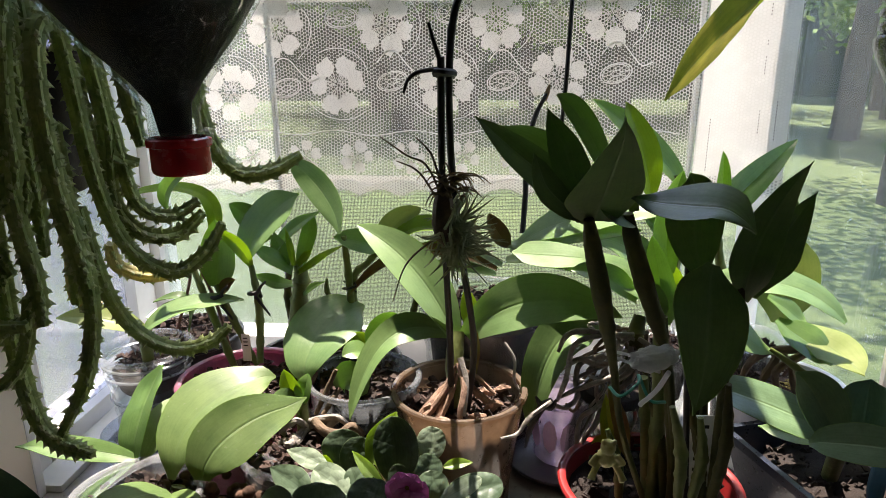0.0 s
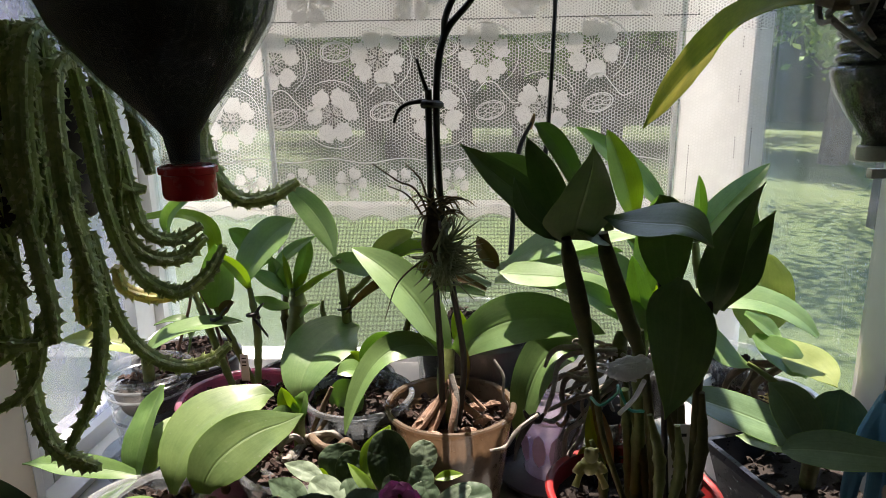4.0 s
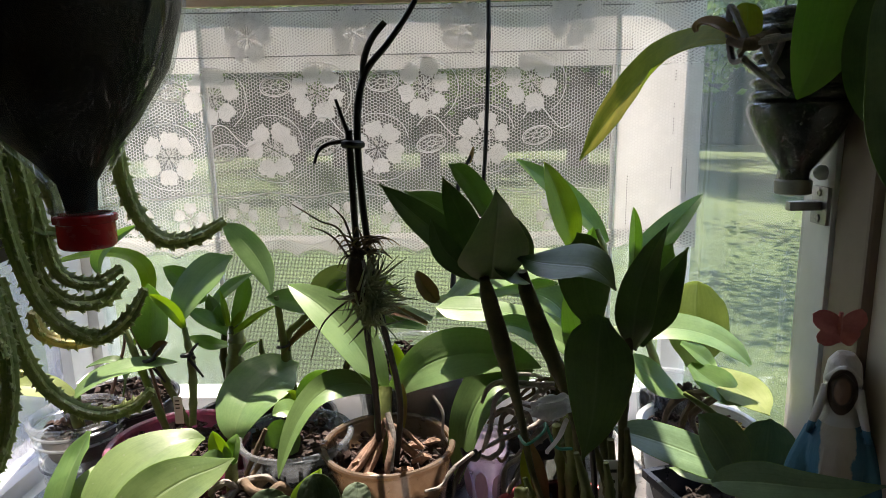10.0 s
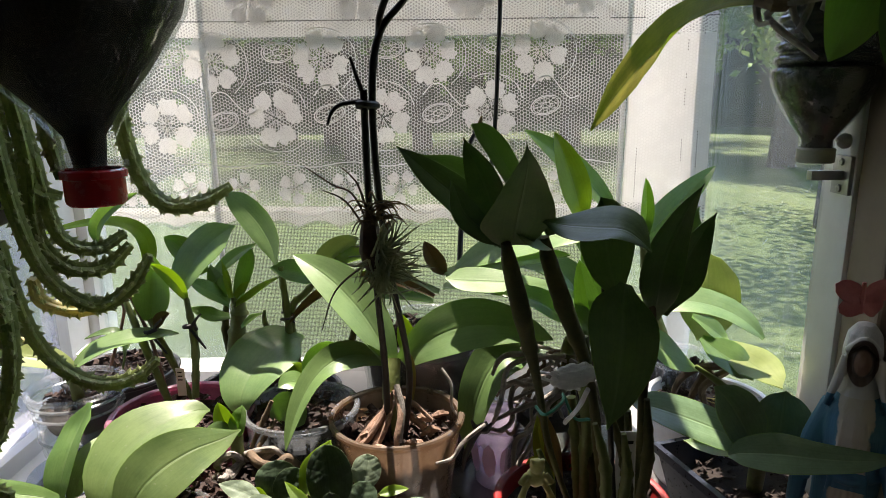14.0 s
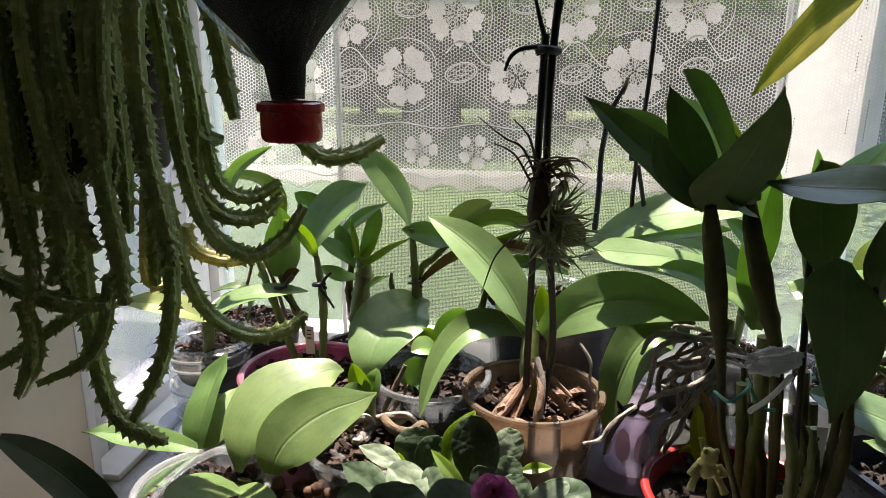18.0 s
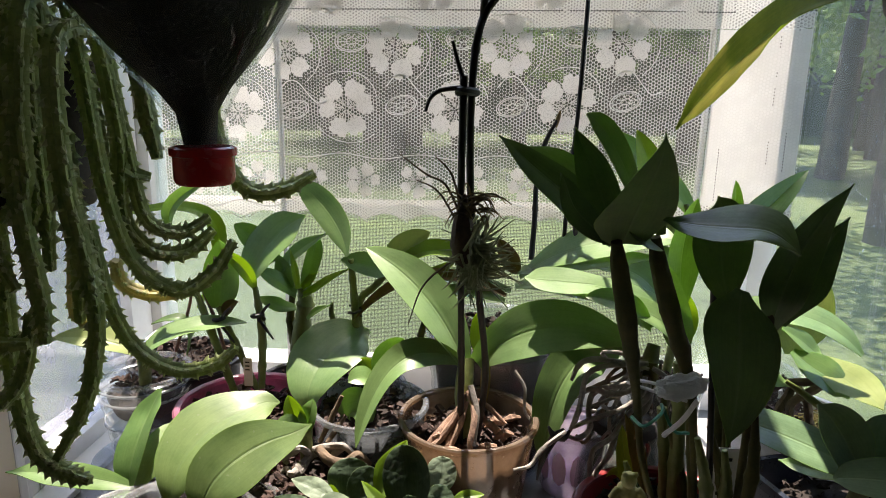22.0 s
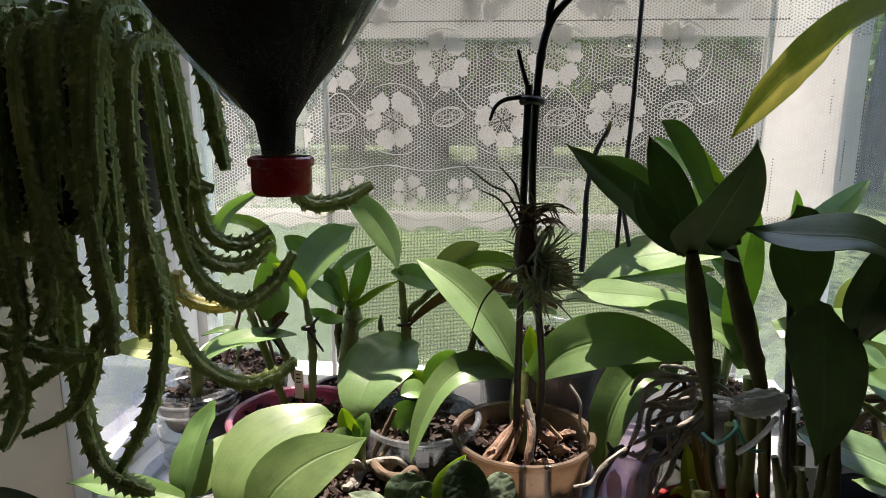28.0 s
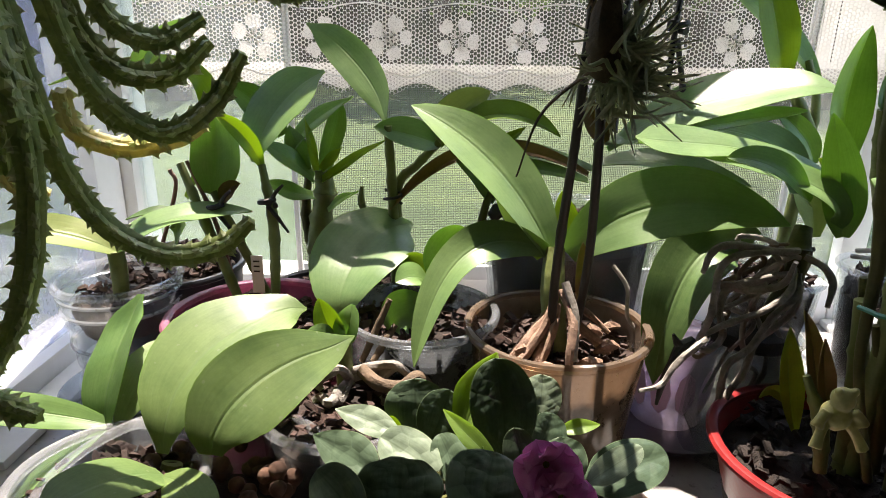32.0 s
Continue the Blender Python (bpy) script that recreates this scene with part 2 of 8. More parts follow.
def screen_mask(n):
    sep = n.node("ShaderNodeSeparateXYZ")
    n.link(n.coords((1 / 0.0019, 1, 1 / 0.0019)), sep.inputs[0])
    a = n.maths("LESS_THAN", n.maths("FRACT", sep.outputs[0]), 0.15)
    b = n.maths("LESS_THAN", n.maths("FRACT", sep.outputs[2]), 0.15)
    return n.maths("MAXIMUM", a, b)


def lawn_material():
    n = Nodes("lawn")
    v = n.coords()
    big, mid, fine = n.noise(v, 0.16, 3), n.noise(v, 1.4, 5), n.noise(v, 22, 6, 0.8)
    f = n.maths("ADD", n.maths("MULTIPLY", big, 0.35), n.maths("ADD", n.maths("MULTIPLY", mid, 0.3), n.maths("MULTIPLY", fine, 0.35)))
    n.set(Base_Color=n.ramp(f, [(0.32, (0.024, 0.04, 0.012)), (0.5, (0.062, 0.095, 0.028)), (0.68, (0.15, 0.185, 0.06))]), Roughness=0.9)
    n.bump(fine, 0.8, 0.06)
    return n.mat


M_WHITE = plain("white_paint", (0.68, 0.68, 0.66), (0.82, 0.82, 0.8), 9, 0.45, 0.08)
M_SILL = plain("sill_laminate", (0.24, 0.235, 0.23), (0.4, 0.39, 0.38), 26, 0.3, 0.1)
M_WALL = plain("beige_wall", (0.6, 0.51, 0.39), (0.7, 0.61, 0.48), 5, 0.75, 0.12)
M_CASING = plain("brown_casing", (0.2, 0.15, 0.12), (0.28, 0.21, 0.17), 12, 0.55, 0.1)
M_WOOD = plain("pale_wood", (0.42, 0.28, 0.16), (0.6, 0.43, 0.27), 20, 0.5, 0.1)
M_LAWN = lawn_material()
M_LACE = holes("lace_net", net_mask)
M_LACE_FINE = holes("lace_band", fine_net_mask, (0.7, 0.69, 0.67), 0.43)
M_HEM = holes("lace_hem", hem_mask, (0.74, 0.73, 0.71), 0.45)
M_PETAL = holes("lace_petal", petal_mask, (0.71, 0.7, 0.68), 0.47)
M_SCREEN = holes("insect_screen", screen_mask, (0.12, 0.12, 0.115), 0.36)
M_PANE = pane_material("window_glass", 0.012, 1.0, 0.1)
# Haze that stands in for the sunlit paleness at the glass margin.
M_PANE_EDGE = pane_material("pale_haze_edge", 0.1, 0.3, 0.02)
M_PANE_SIDE = pane_material("dusty_side_glass", 0.06, tone=(0.74, 0.84, 0.94))
M_PANE_HAZE = pane_material("hazy_side_glass", 1.1, 0.3, 0.05, (0.3, 0.3, 0.39))
M_BARK = plain("tree_bark", (0.03, 0.025, 0.02), (0.1, 0.08, 0.06), 3, 0.9, 0.5)


# ---- mesh helpers ----
def finish(bm, smooth=True):
    bmesh.ops.recalc_face_normals(bm, faces=bm.faces)
    if smooth:
        for f in bm.faces:
            f.smooth = True
    return bm


def mesh_object(name, bm, material, smooth=True):
    me = bpy.data.meshes.new(name)
    finish(bm, smooth)
    bm.to_mesh(me)
    bm.free()
    me.materials.append(material)
    if smooth:
        me.set_sharp_from_angle(angle=radians(40))
    return new(name, me)


def part(name, bm, material, parent, label="", smooth=True):
    """One mesh object under a thing or a part. The mesh is given in world places."""
    ob = mesh_object(name, bm, material, smooth)
    ob.parent = parent
    if parent.parent is None:
        ob.matrix_parent_inverse = Matrix.Translation(-Vector(parent.location))
    return tagged(ob, label)


def thing(name, at, label, category, group="", kind=""):
    ob = new(name)
    ob.empty_display_size = 0.02
    ob.location = at
    return tagged(ob, label, category, group, kind)


def structure(name, bm, material, label="", smooth=False):
    return tagged(mesh_object(name, bm, material, smooth), label, kind="structure")


def box(lo, hi, bevel=0.0, bm=None):
    bm = bm or bmesh.new()
    made = bmesh.ops.create_cube(bm, size=1)["verts"]
    lo, hi = Vector(lo), Vector(hi)
    for v in made:
        v.co = Vector([lo[i] + (v.co[i] + 0.5) * (hi[i] - lo[i]) for i in range(3)])
    if bevel:
        edges = list({e for v in made for e in v.link_edges})
        bmesh.ops.bevel(bm, geom=edges, offset=bevel, segments=2, affect="EDGES", profile=0.6)
    return bm


def lathe(profile, at=(0, 0, 0), seg=40, bm=None, turn=None, wobble=0.0):
    """A turned body from (radius, height) pairs."""
    bm = bm or bmesh.new()
    turn = turn or Matrix.Identity(3)
    rings = []
    for r, h in profile:
        ring = []
        for i in range(seg):
            a = 2 * math.pi * i / seg
            w = 1 + wobble * noise.noise((math.cos(a) * 1.5, math.sin(a) * 1.5, h * 30))
            ring.append(bm.verts.new(Vector(at) + turn @ Vector((r * w * math.cos(a), r * w * math.sin(a), h))))
        rings.append(ring)
    for a, b in zip(rings, rings[1:]):
        for i in range(seg):
            bm.faces.new((a[i], a[(i + 1) % seg], b[(i + 1) % seg], b[i]))
    return bm


def curve_points(ctrl, steps):
    """A smooth line through the given points (Catmull-Rom)."""
    p = [Vector(c) for c in ctrl]
    p = [2 * p[0] - p[1]] + p + [2 * p[-1] - p[-2]]
    out = []
    for i in range(1, len(p) - 2):
        for k in range(steps):
            t = k / steps
            a, b, c, d = p[i - 1:i + 3]
            out.append(0.5 * (2 * b + (c - a) * t + (2 * a - 5 * b + 4 * c - d) * t * t + (3 * b - a - 3 * c + d) * t ** 3))
    out.append(p[-2])
    return out


def tube(ctrl, radius, seg=8, steps=6, bm=None, rough=0.0, cap=True, lobes=0, lobe=0.0):
    """A round or ribbed stem along a smooth line. radius: a number, or one for each control point."""
    bm = bm or bmesh.new()
    pts = curve_points(ctrl, steps)
    n = len(pts)
    radii = [radius] * len(ctrl) if isinstance(radius, (int, float)) else list(radius)
    side, rings = None, []
    for i, p in enumerate(pts):
        way = (pts[min(i + 1, n - 1)] - pts[max(i - 1, 0)]).normalized()
        if side is None:
            side = way.orthogonal().normalized()
        side = (side - way * side.dot(way)).normalized()
        up = way.cross(side)
        s = i / (n - 1) * (len(radii) - 1)
        k = min(int(s), len(radii) - 2)
        r = radii[k] + (radii[k + 1] - radii[k]) * (s - k)
        ring = []
        for j in range(seg):
            a = 2 * math.pi * j / seg
            rr = r * (1 + rough * noise.noise(p * 160 + Vector((j, 0, 0))) + lobe * math.cos(lobes * a))
            ring.append(bm.verts.new(p + side * rr * math.cos(a) + up * rr * math.sin(a)))
        rings.append(ring)
    for a, b in zip(rings, rings[1:]):
        for j in range(seg):
            bm.faces.new((a[j], a[(j + 1) % seg], b[(j + 1) % seg], b[j]))
    if cap:
        bm.faces.new(list(reversed(rings[0])))
        bm.faces.new(rings[-1])
    return bm


def blade(base, mid, tip, width, face=(0, -0.5, 1), fold=0.25, twist=0.0, blunt=0.4, thick=0.0012, n=18, m=8, wave=0.06, neck=0.3, bm=None):
    """A leaf: a bent spine through base, mid and tip, a width profile, a V fold along the midrib and real thickness."""
    bm = bm or bmesh.new()
    uvl = bm.loops.layers.uv.verify()
    b, q, t = Vector(base), Vector(mid), Vector(tip)
    c = 2 * q - 0.5 * (b + t)
    rows, rnd = [], (b.x * 91 + b.y * 57 + t.z * 33) % 1 * 20
    for i in range(n + 1):
        s = i / n
        p = b * (1 - s) ** 2 + c * 2 * s * (1 - s) + t * s * s
        way = ((c - b) * (1 - s) + (t - c) * s).normalized()
        f = Vector(face).normalized()
        side = way.cross(f)
        side = side.normalized() if side.length > 1e-4 else way.orthogonal().normalized()
        up = side.cross(way).normalized()
        if twist:
            turn = Matrix.Rotation(twist * (s - 0.5), 3, way)
            side, up = turn @ side, turn @ up
        grow = min(1.0, s / 0.42)
        prof = (neck + (1 - neck) * math.sin(grow * math.pi / 2)) if s < 0.42 else max(0.0, 1 - ((s - 0.42) / 0.58) ** (1.5 + 1.7 * blunt)) ** (0.95 - 0.42 * blunt)
        w = width / 2 * max(prof, 0.02)
        row = []
        for j in range(m + 1):
            u = 2 * j / m - 1
            lift = fold * abs(u) ** 1.05 * w + wave * w * math.sin(s * 9 + rnd) * u * abs(u)
            row.append((p + side * (u * w) + up * lift, up, (j / m, s)))
        rows.append(row)
    for sign in (0, 1):
        grid = [[bm.verts.new(co - up * (thick * sign * (1 if 0 < j < m else 0.25))) for j, (co, up, _) in enumerate(r)] for r in rows]
        for i in range(n):
            for j in range(m):
                idx = ((i, j), (i, j + 1), (i + 1, j + 1), (i + 1, j))
                fc = bm.faces.new([grid[a][k] for a, k in (idx if not sign else idx[::-1])])
                for lp, (a, k) in zip(fc.loops, idx if not sign else idx[::-1]):
                    lp[uvl].uv = rows[a][k][2]
        if sign == 0:
            first = grid
    rimf = [(i, 0) for i in range(n + 1)] + [(n, j) for j in range(1, m + 1)] + [(i, m) for i in range(n - 1, -1, -1)] + [(0, j) for j in range(m - 1, 0, -1)]
    for k in range(len(rimf)):
        (a, b2), (c2, d) = rimf[k], rimf[(k + 1) % len(rimf)]
        bm.faces.new((first[a][b2], first[c2][d], grid[c2][d], grid[a][b2]))
    return bm


# ---- the window box ----
LX, RX, WY, SILL = -0.405, 0.412, 0.80, 0.80                # side panes, back window, shelf top
FL_Y, FR_Y = 0.505, 0.475                                   # front edges of the side windows
TOP = 2.06
structure("window_sill", box((-0.5, -0.02, SILL - 0.04), (0.52, 0.86, SILL), 0.004), M_SILL, "pale grey speckled window shelf", True)
structure("wall_left", box((-0.6, -2.2, -0.6), (-0.385, FL_Y - 0.012, TOP)), M_WALL, "beige painted wall beside the window")
structure("wall_right", box((0.424, -2.2, -0.6), (0.64, FR_Y - 0.045, TOP)), M_WALL, "beige painted wall beside the window")
structure("wall_back", box((-0.6, -2.35, -0.6), (0.64, -2.2, TOP)), M_WALL, "beige painted wall behind the room")
structure("floor", box((-0.6, -2.35, -0.65), (0.64, 0.1, -0.6)), M_WOOD, "pale wooden floor")
structure("ceiling", box((-0.6, -2.35, TOP), (0.64, 0.87, TOP + 0.06)), M_WHITE, "white ceiling of the room and window")
structure("wall_apron", box((-0.385, -0.02, -0.6), (0.424, 0.03, SILL - 0.04)), M_WALL, "beige wall below the window shelf")
structure("wall_outer", box((-0.5, 0.8, -1.4), (0.52, 0.86, SILL - 0.04)), M_WHITE, "white outer wall below the window")
structure("trim_right", box((0.415, FR_Y - 0.045, SILL), (0.47, FR_Y, TOP), 0.003), M_CASING, "brown painted window casing")
structure("trim_left", box((-0.46, FL_Y - 0.012, SILL), (-0.384, FL_Y, TOP), 0.002), M_WHITE, "white painted window casing")


def side_window(name, x, out, fy, glass, label, stile, end=WY):
    w = tagged(new(name), label, "window", kind="structure")
    a, b = sorted((x, x + out * 0.035))
    part("front_stile", box((a, fy + 0.001, SILL), (b, fy + 0.042, TOP), 0.003), M_WHITE, w)
    part("back_stile", box((a, end - stile, SILL), (b if end == WY else a + 0.017, end - 0.001, TOP), 0.003), M_WHITE, w)
    part("bottom_rail", box((a, fy + 0.043, SILL), (b, end - stile - 0.001, SILL + 0.028), 0.003), M_WHITE, w)
    part("ledge", box((min(x, x - out * 0.035), fy + 0.001, SILL), (max(x - out * 0.001, x - out * 0.036), WY - 0.001, SILL + 0.008), 0.002), M_WHITE, w)
    part("top_rail", box((a, fy + 0.043, TOP - 0.05), (b, end - stile - 0.001, TOP), 0.003), M_WHITE, w)
    part("bead", box((x + out * 0.006 - 0.003, fy + 0.044, SILL + 0.029), (x + out * 0.006 + 0.003, fy + 0.05, TOP - 0.05)), M_WHITE, w)
    g = part("pane", box((x + out * 0.016 - 0.0015, fy + 0.036, SILL + 0.024), (x + out * 0.016 + 0.0015, end - stile + 0.005, TOP - 0.045)), glass, w, smooth=False)
    g.visible_shadow = False
    return w


side_window("window_1", LX, -1, FL_Y, M_PANE_HAZE, "side window with hazy sunlit glass and white frame", 0.05)
side_window("window_2", RX, 1, FR_Y, M_PANE_SIDE, "side window with dusty glass and white frame", 0.03, WY + 0.055)
back = tagged(new("window_3"), "white framed window with glass and grey insect screen", "window", kind="structure")
# Two panels from z 1.6 up are unseen additions that block the sun.
for nm, lo, hi in (("stile", (-0.45, WY, SILL), (-0.392, WY + 0.05, TOP)), ("stile", (0.385, WY, SILL), (0.413, WY + 0.02, TOP)),
                   ("bottom_rail", (-0.391, WY, SILL), (0.384, WY + 0.05, SILL + 0.048)), ("top_rail", (-0.391, WY, 1.93), (0.384, WY + 0.05, TOP)),
                   ("meeting_rail", (-0.391, WY, 1.39), (0.384, WY + 0.006, 1.40)), ("upper_panel", (0.09, WY, 1.62), (0.212, WY + 0.004, 1.925)), ("upper_panel", (0.246, WY, 1.6), (0.384, WY + 0.004, 1.925)),
                   ("screen_frame", (-0.216, WY - 0.01, SILL + 0.049), (-0.21, WY - 0.002, 1.37)), ("screen_frame", (0.306, WY - 0.01, SILL + 0.049), (0.312, WY - 0.002, 1.37)),
                   ("screen_frame", (-0.209, WY - 0.01, SILL + 0.049), (0.305, WY - 0.002, SILL + 0.066))):
    part(nm, box(lo, hi, 0.003), M_WHITE, back)
for z0, z1 in ((SILL + 0.044, 1.388), (1.402, 1.935)):
    g = part("pane", box((-0.394, WY + 0.012, z0), (0.388, WY + 0.015, z1)), M_PANE, back, smooth=False)
    g.visible_shadow = False
net = box((-0.211, WY - 0.006, SILL + 0.06), (0.307, WY - 0.0055, 1.37))
# Strips added along the glass to paint in its sunlit pale margin.
for lo, hi in (((-0.391, WY + 0.02, SILL + 0.05), (-0.217, WY + 0.022, 1.368)), ((0.313, WY + 0.02, SILL + 0.05), (0.384, WY + 0.022, 1.368)), ((-0.216, WY + 0.02, 1.291), (0.312, WY + 0.022, 1.368))):
    g = part("pane_edge", box(lo, hi), M_PANE_EDGE, back, "pale haze strip added along the glass", smooth=False)
    g.visible_shadow = False
part("screen", net, M_SCREEN, back, "fine grey insect screen", smooth=False)

# ---- outside ----
GZ = -1.4
bm = bmesh.new()
bmesh.ops.create_grid(bm, x_segments=60, y_segments=60, size=90)
for v in bm.verts:
    d = max(0, v.co.y - 4)
    v.co.z = GZ + 0.02 * d + 0.25 * noise.noise(v.co * 0.09) * min(1, d / 12)
structure("ground", bm, M_LAWN, "mown lawn with patches of sun and shade", True)

# ---- woodland behind the lawn ----
M_FOLIAGE = leaf_material("tree_leaves", (0.013, 0.03, 0.014), (0.045, 0.08, 0.032), gloss=0.55, through=0.15)


def ground_at(x, y):
    d = max(0, y - 4)
    return GZ + 0.02 * d + 0.25 * noise.noise(Vector((x, y, 0)) * 0.09) * min(1, d / 12)


def crown_mesh(seed, height, spread, count, low=0.32, fine=1.0):
    rnd = random.Random(seed)
    bm = bmesh.new()
    clumps = []
    for _ in range(26):
        a, h = rnd.uniform(0, 6.28), rnd.uniform(low, 1.0)
        r = spread * (1.05 - abs(h - 0.55) * 1.3) * rnd.uniform(0.25, 1.0)
        clumps.append(Vector((r * math.cos(a), r * math.sin(a), h * height)))
    for _ in range(count):
        c = rnd.choice(clumps)
        p = c + Vector((rnd.gauss(0, 0.7), rnd.gauss(0, 0.7), rnd.gauss(0, 0.5)))
        q = Euler((rnd.uniform(0, 6), rnd.uniform(0, 6), rnd.uniform(0, 6))).to_matrix()
        s = rnd.uniform(0.12, 0.28) * fine
        vs = [bm.verts.new(p + q @ Vector(k) * s) for k in ((0, -1, 0), (0.55, 0, 0.12), (0, 1, 0), (-0.55, 0, 0.12))]
        bm.faces.new(vs)
    return bm


def tree(x, y, height, spread, seed, count=2600, low=0.32, fine=1.0):
    t = thing("tree", (x, y, ground_at(x, y)), "tall dark green leafy tree at the edge of the lawn", "tree", "trees behind the lawn")
    g = Vector(t.location)
    rnd = random.Random(seed)
    lean = Vector((rnd.uniform(-0.4, 0.4), rnd.uniform(-0.4, 0.4), 0))
    bm = tube([g - Vector((0, 0, 0.3)), g + lean * 0.4 + Vector((0, 0, height * 0.35)), g + lean + Vector((0, 0, height * 0.8))], [0.035 * height, 0.024 * height, 0.008 * height], 9, 5, rough=0.15)
    for k in range(7):
        a, h = rnd.uniform(0, 6.28), rnd.uniform(0.3, 0.7) * height
        s = g + lean * (h / height) + Vector((0, 0, h))
        e = s + Vector((math.cos(a) * spread * 0.7, math.sin(a) * spread * 0.7, spread * 0.5))
        tube([s, (s + e) / 2 + Vector((0, 0, 0.2)), e], [0.012 * height, 0.008 * height, 0.003 * height], 6, 4, bm=bm)
    part("trunk", bm, M_BARK, t)
    cb = crown_mesh(seed, height, spread, count, low, fine)
    bmesh.ops.translate(cb, verts=cb.verts, vec=g)
    part("crown", cb, M_FOLIAGE, t, smooth=False)
    return t


rnd = random.Random(4)
for i in range(26):
    x = -32 + i * 2.9 + rnd.uniform(-1, 1)
    tree(x, 27 + rnd.uniform(-2, 9), rnd.uniform(10, 14), rnd.uniform(3.0, 4.2), 20 + i)
for x, y, h in ((7.2, 11.6, 10), (11.1, 21.3, 13), (13.5, 17.5, 12), (9.0, 25.0, 13), (17.5, 24.0, 13), (-9.0, 21.0, 12), (-3.0, 23.5, 13)):
    # The tree of height 10 is added so its high crown shades the lawn.
    if h == 10:
        tree(x, y, h, 4.8, int(x * 3 + y), 9000, 0.5, 0.55)
    else:
        tree(x, y, h, 3.6, int(x * 3 + y), 3200)
bm = bmesh.new()
for i in range(48):
    a = -1.3 + 2.6 * i / 47
    for h0, h1 in ((0, 1),):
        p, q = a, a + 2.6 / 47
        vs = [bm.verts.new((46 * math.sin(w), 46 * math.cos(w), z)) for w, z in ((p, -1.0), (q, -1.0), (q, 16 + 2 * noise.noise((q * 9, 0, 0))), (p, 16 + 2 * noise.noise((p * 9, 0, 0))))]
        bm.faces.new(vs)
structure("backdrop", bm, plain("far_wood", (0.012, 0.02, 0.008), (0.05, 0.075, 0.03), 0.35, 0.95, 0.0, fine=9), "dark far woodland")

# ---- leaf, stem and pot materials ----
M_LEAF = leaf_material("orchid_leaf", (0.085, 0.175, 0.055), (0.225, 0.365, 0.125), gloss=0.34, spec=0.55, through=0.5, glow=(0.44, 0.69, 0.14), coat=0.4)
M_LEAF_PALE = leaf_material("pale_orchid_leaf", (0.11, 0.22, 0.075), (0.27, 0.41, 0.17), gloss=0.34, through=0.5, spec=0.6, glow=(0.53, 0.74, 0.25), coat=0.35)
M_LEAF_DARK = leaf_material("dark_leathery_leaf", (0.07, 0.145, 0.045), (0.165, 0.275, 0.085), gloss=0.42, through=0.3, spec=0.45, glow=(0.3, 0.46, 0.08), coat=0.2)
M_LEAF_COOL = leaf_material("cool_green_leaf", (0.07, 0.14, 0.066), (0.18, 0.29, 0.15), gloss=0.4, through=0.25, spec=0.5, coat=0.5)
M_LEAF_DEEP = leaf_material("deep_green_strap_leaf", (0.012, 0.03, 0.014), (0.035, 0.07, 0.03), gloss=0.35, through=0.1, spec=0.5, edge=(0.03, 0.06, 0.02), rib=(0.03, 0.06, 0.03))
M_LEAF_BRIGHT = leaf_material("young_green_leaf", (0.11, 0.2, 0.035), (0.25, 0.38, 0.085), through=0.58, glow=(0.62, 0.8, 0.08))
M_LEAF_YELLOW = leaf_material("yellowing_leaf", (0.18, 0.25, 0.07), (0.38, 0.44, 0.18), through=0.55, spots=0.2, glow=(0.7, 0.8, 0.34))
M_LEAF_OLIVE = leaf_material("olive_yellow_leaf", (0.12, 0.12, 0.015), (0.38, 0.32, 0.05), through=0.62, spots=0.35, gloss=0.65, spec=0.2)
M_LEAF_DRY = leaf_material("dry_brown_leaf", (0.1, 0.05, 0.025), (0.28, 0.14, 0.06), gloss=0.6, through=0.3, edge=(0.2, 0.1, 0.05), rib=(0.2, 0.1, 0.05))
# Pale flecks are dust and also the mottled glare, both in the colour.
M_LEAF_SPECK = leaf_material("dust_and_glare_leaf", (0.1, 0.18, 0.055), (0.23, 0.33, 0.115), spots=0.75, gloss=0.5, spec=0.4, coat=0.1, glow=(0.5, 0.62, 0.2))
M_CANE = plain("green_cane", (0.08, 0.11, 0.022), (0.2, 0.24, 0.07), 40, 0.5, 0.25)
M_CANE_DARK = plain("dark_cane", (0.04, 0.046, 0.012), (0.11, 0.108, 0.03), 40, 0.6, 0.3, spec=0.25)
M_SPIKE = plain("dry_spike", (0.02, 0.016, 0.013), (0.075, 0.06, 0.048), 90, 0.7, 0.4)
M_STAKE = plain("dark_stake", (0.004, 0.0035, 0.003), (0.014, 0.011, 0.009), 60, 0.5, 0.3)
M_STAKE_RED = plain("red_brown_stake", (0.12, 0.05, 0.035), (0.25, 0.12, 0.08), 60, 0.6, 0.3)
M_ROOT = plain("grey_root", (0.11, 0.1, 0.085), (0.36, 0.33, 0.29), 90, 0.8, 0.5)
M_ROOT_PINK = plain("brown_pink_root", (0.1, 0.055, 0.035), (0.4, 0.26, 0.18), 90, 0.75, 0.5)
M_ROOT_DARK = plain("dark_root", (0.05, 0.035, 0.02), (0.18, 0.12, 0.07), 90, 0.8, 0.5)
M_CHIP = plain("bark_chip", (0.01, 0.006, 0.004), (0.072, 0.036, 0.025), 70, 0.85, 0.6)
M_SOIL = plain("dark_soil", (0.007, 0.005, 0.004), (0.028, 0.018, 0.013), 120, 0.95, 0.8)
M_CLEAR = clear_plastic("clear_plastic", (0.93, 0.95, 0.95), 0.035, 0.08)
# Whiter than the clear pot: its haze stands in for the rim's highlight.
M_RIM = clear_plastic("rim_highlight", (0.9, 0.92, 0.94), 0.15, 0.08)
M_MILKY = clear_plastic("milky_plastic", (0.84, 0.86, 0.88), 0.24, 0.25)
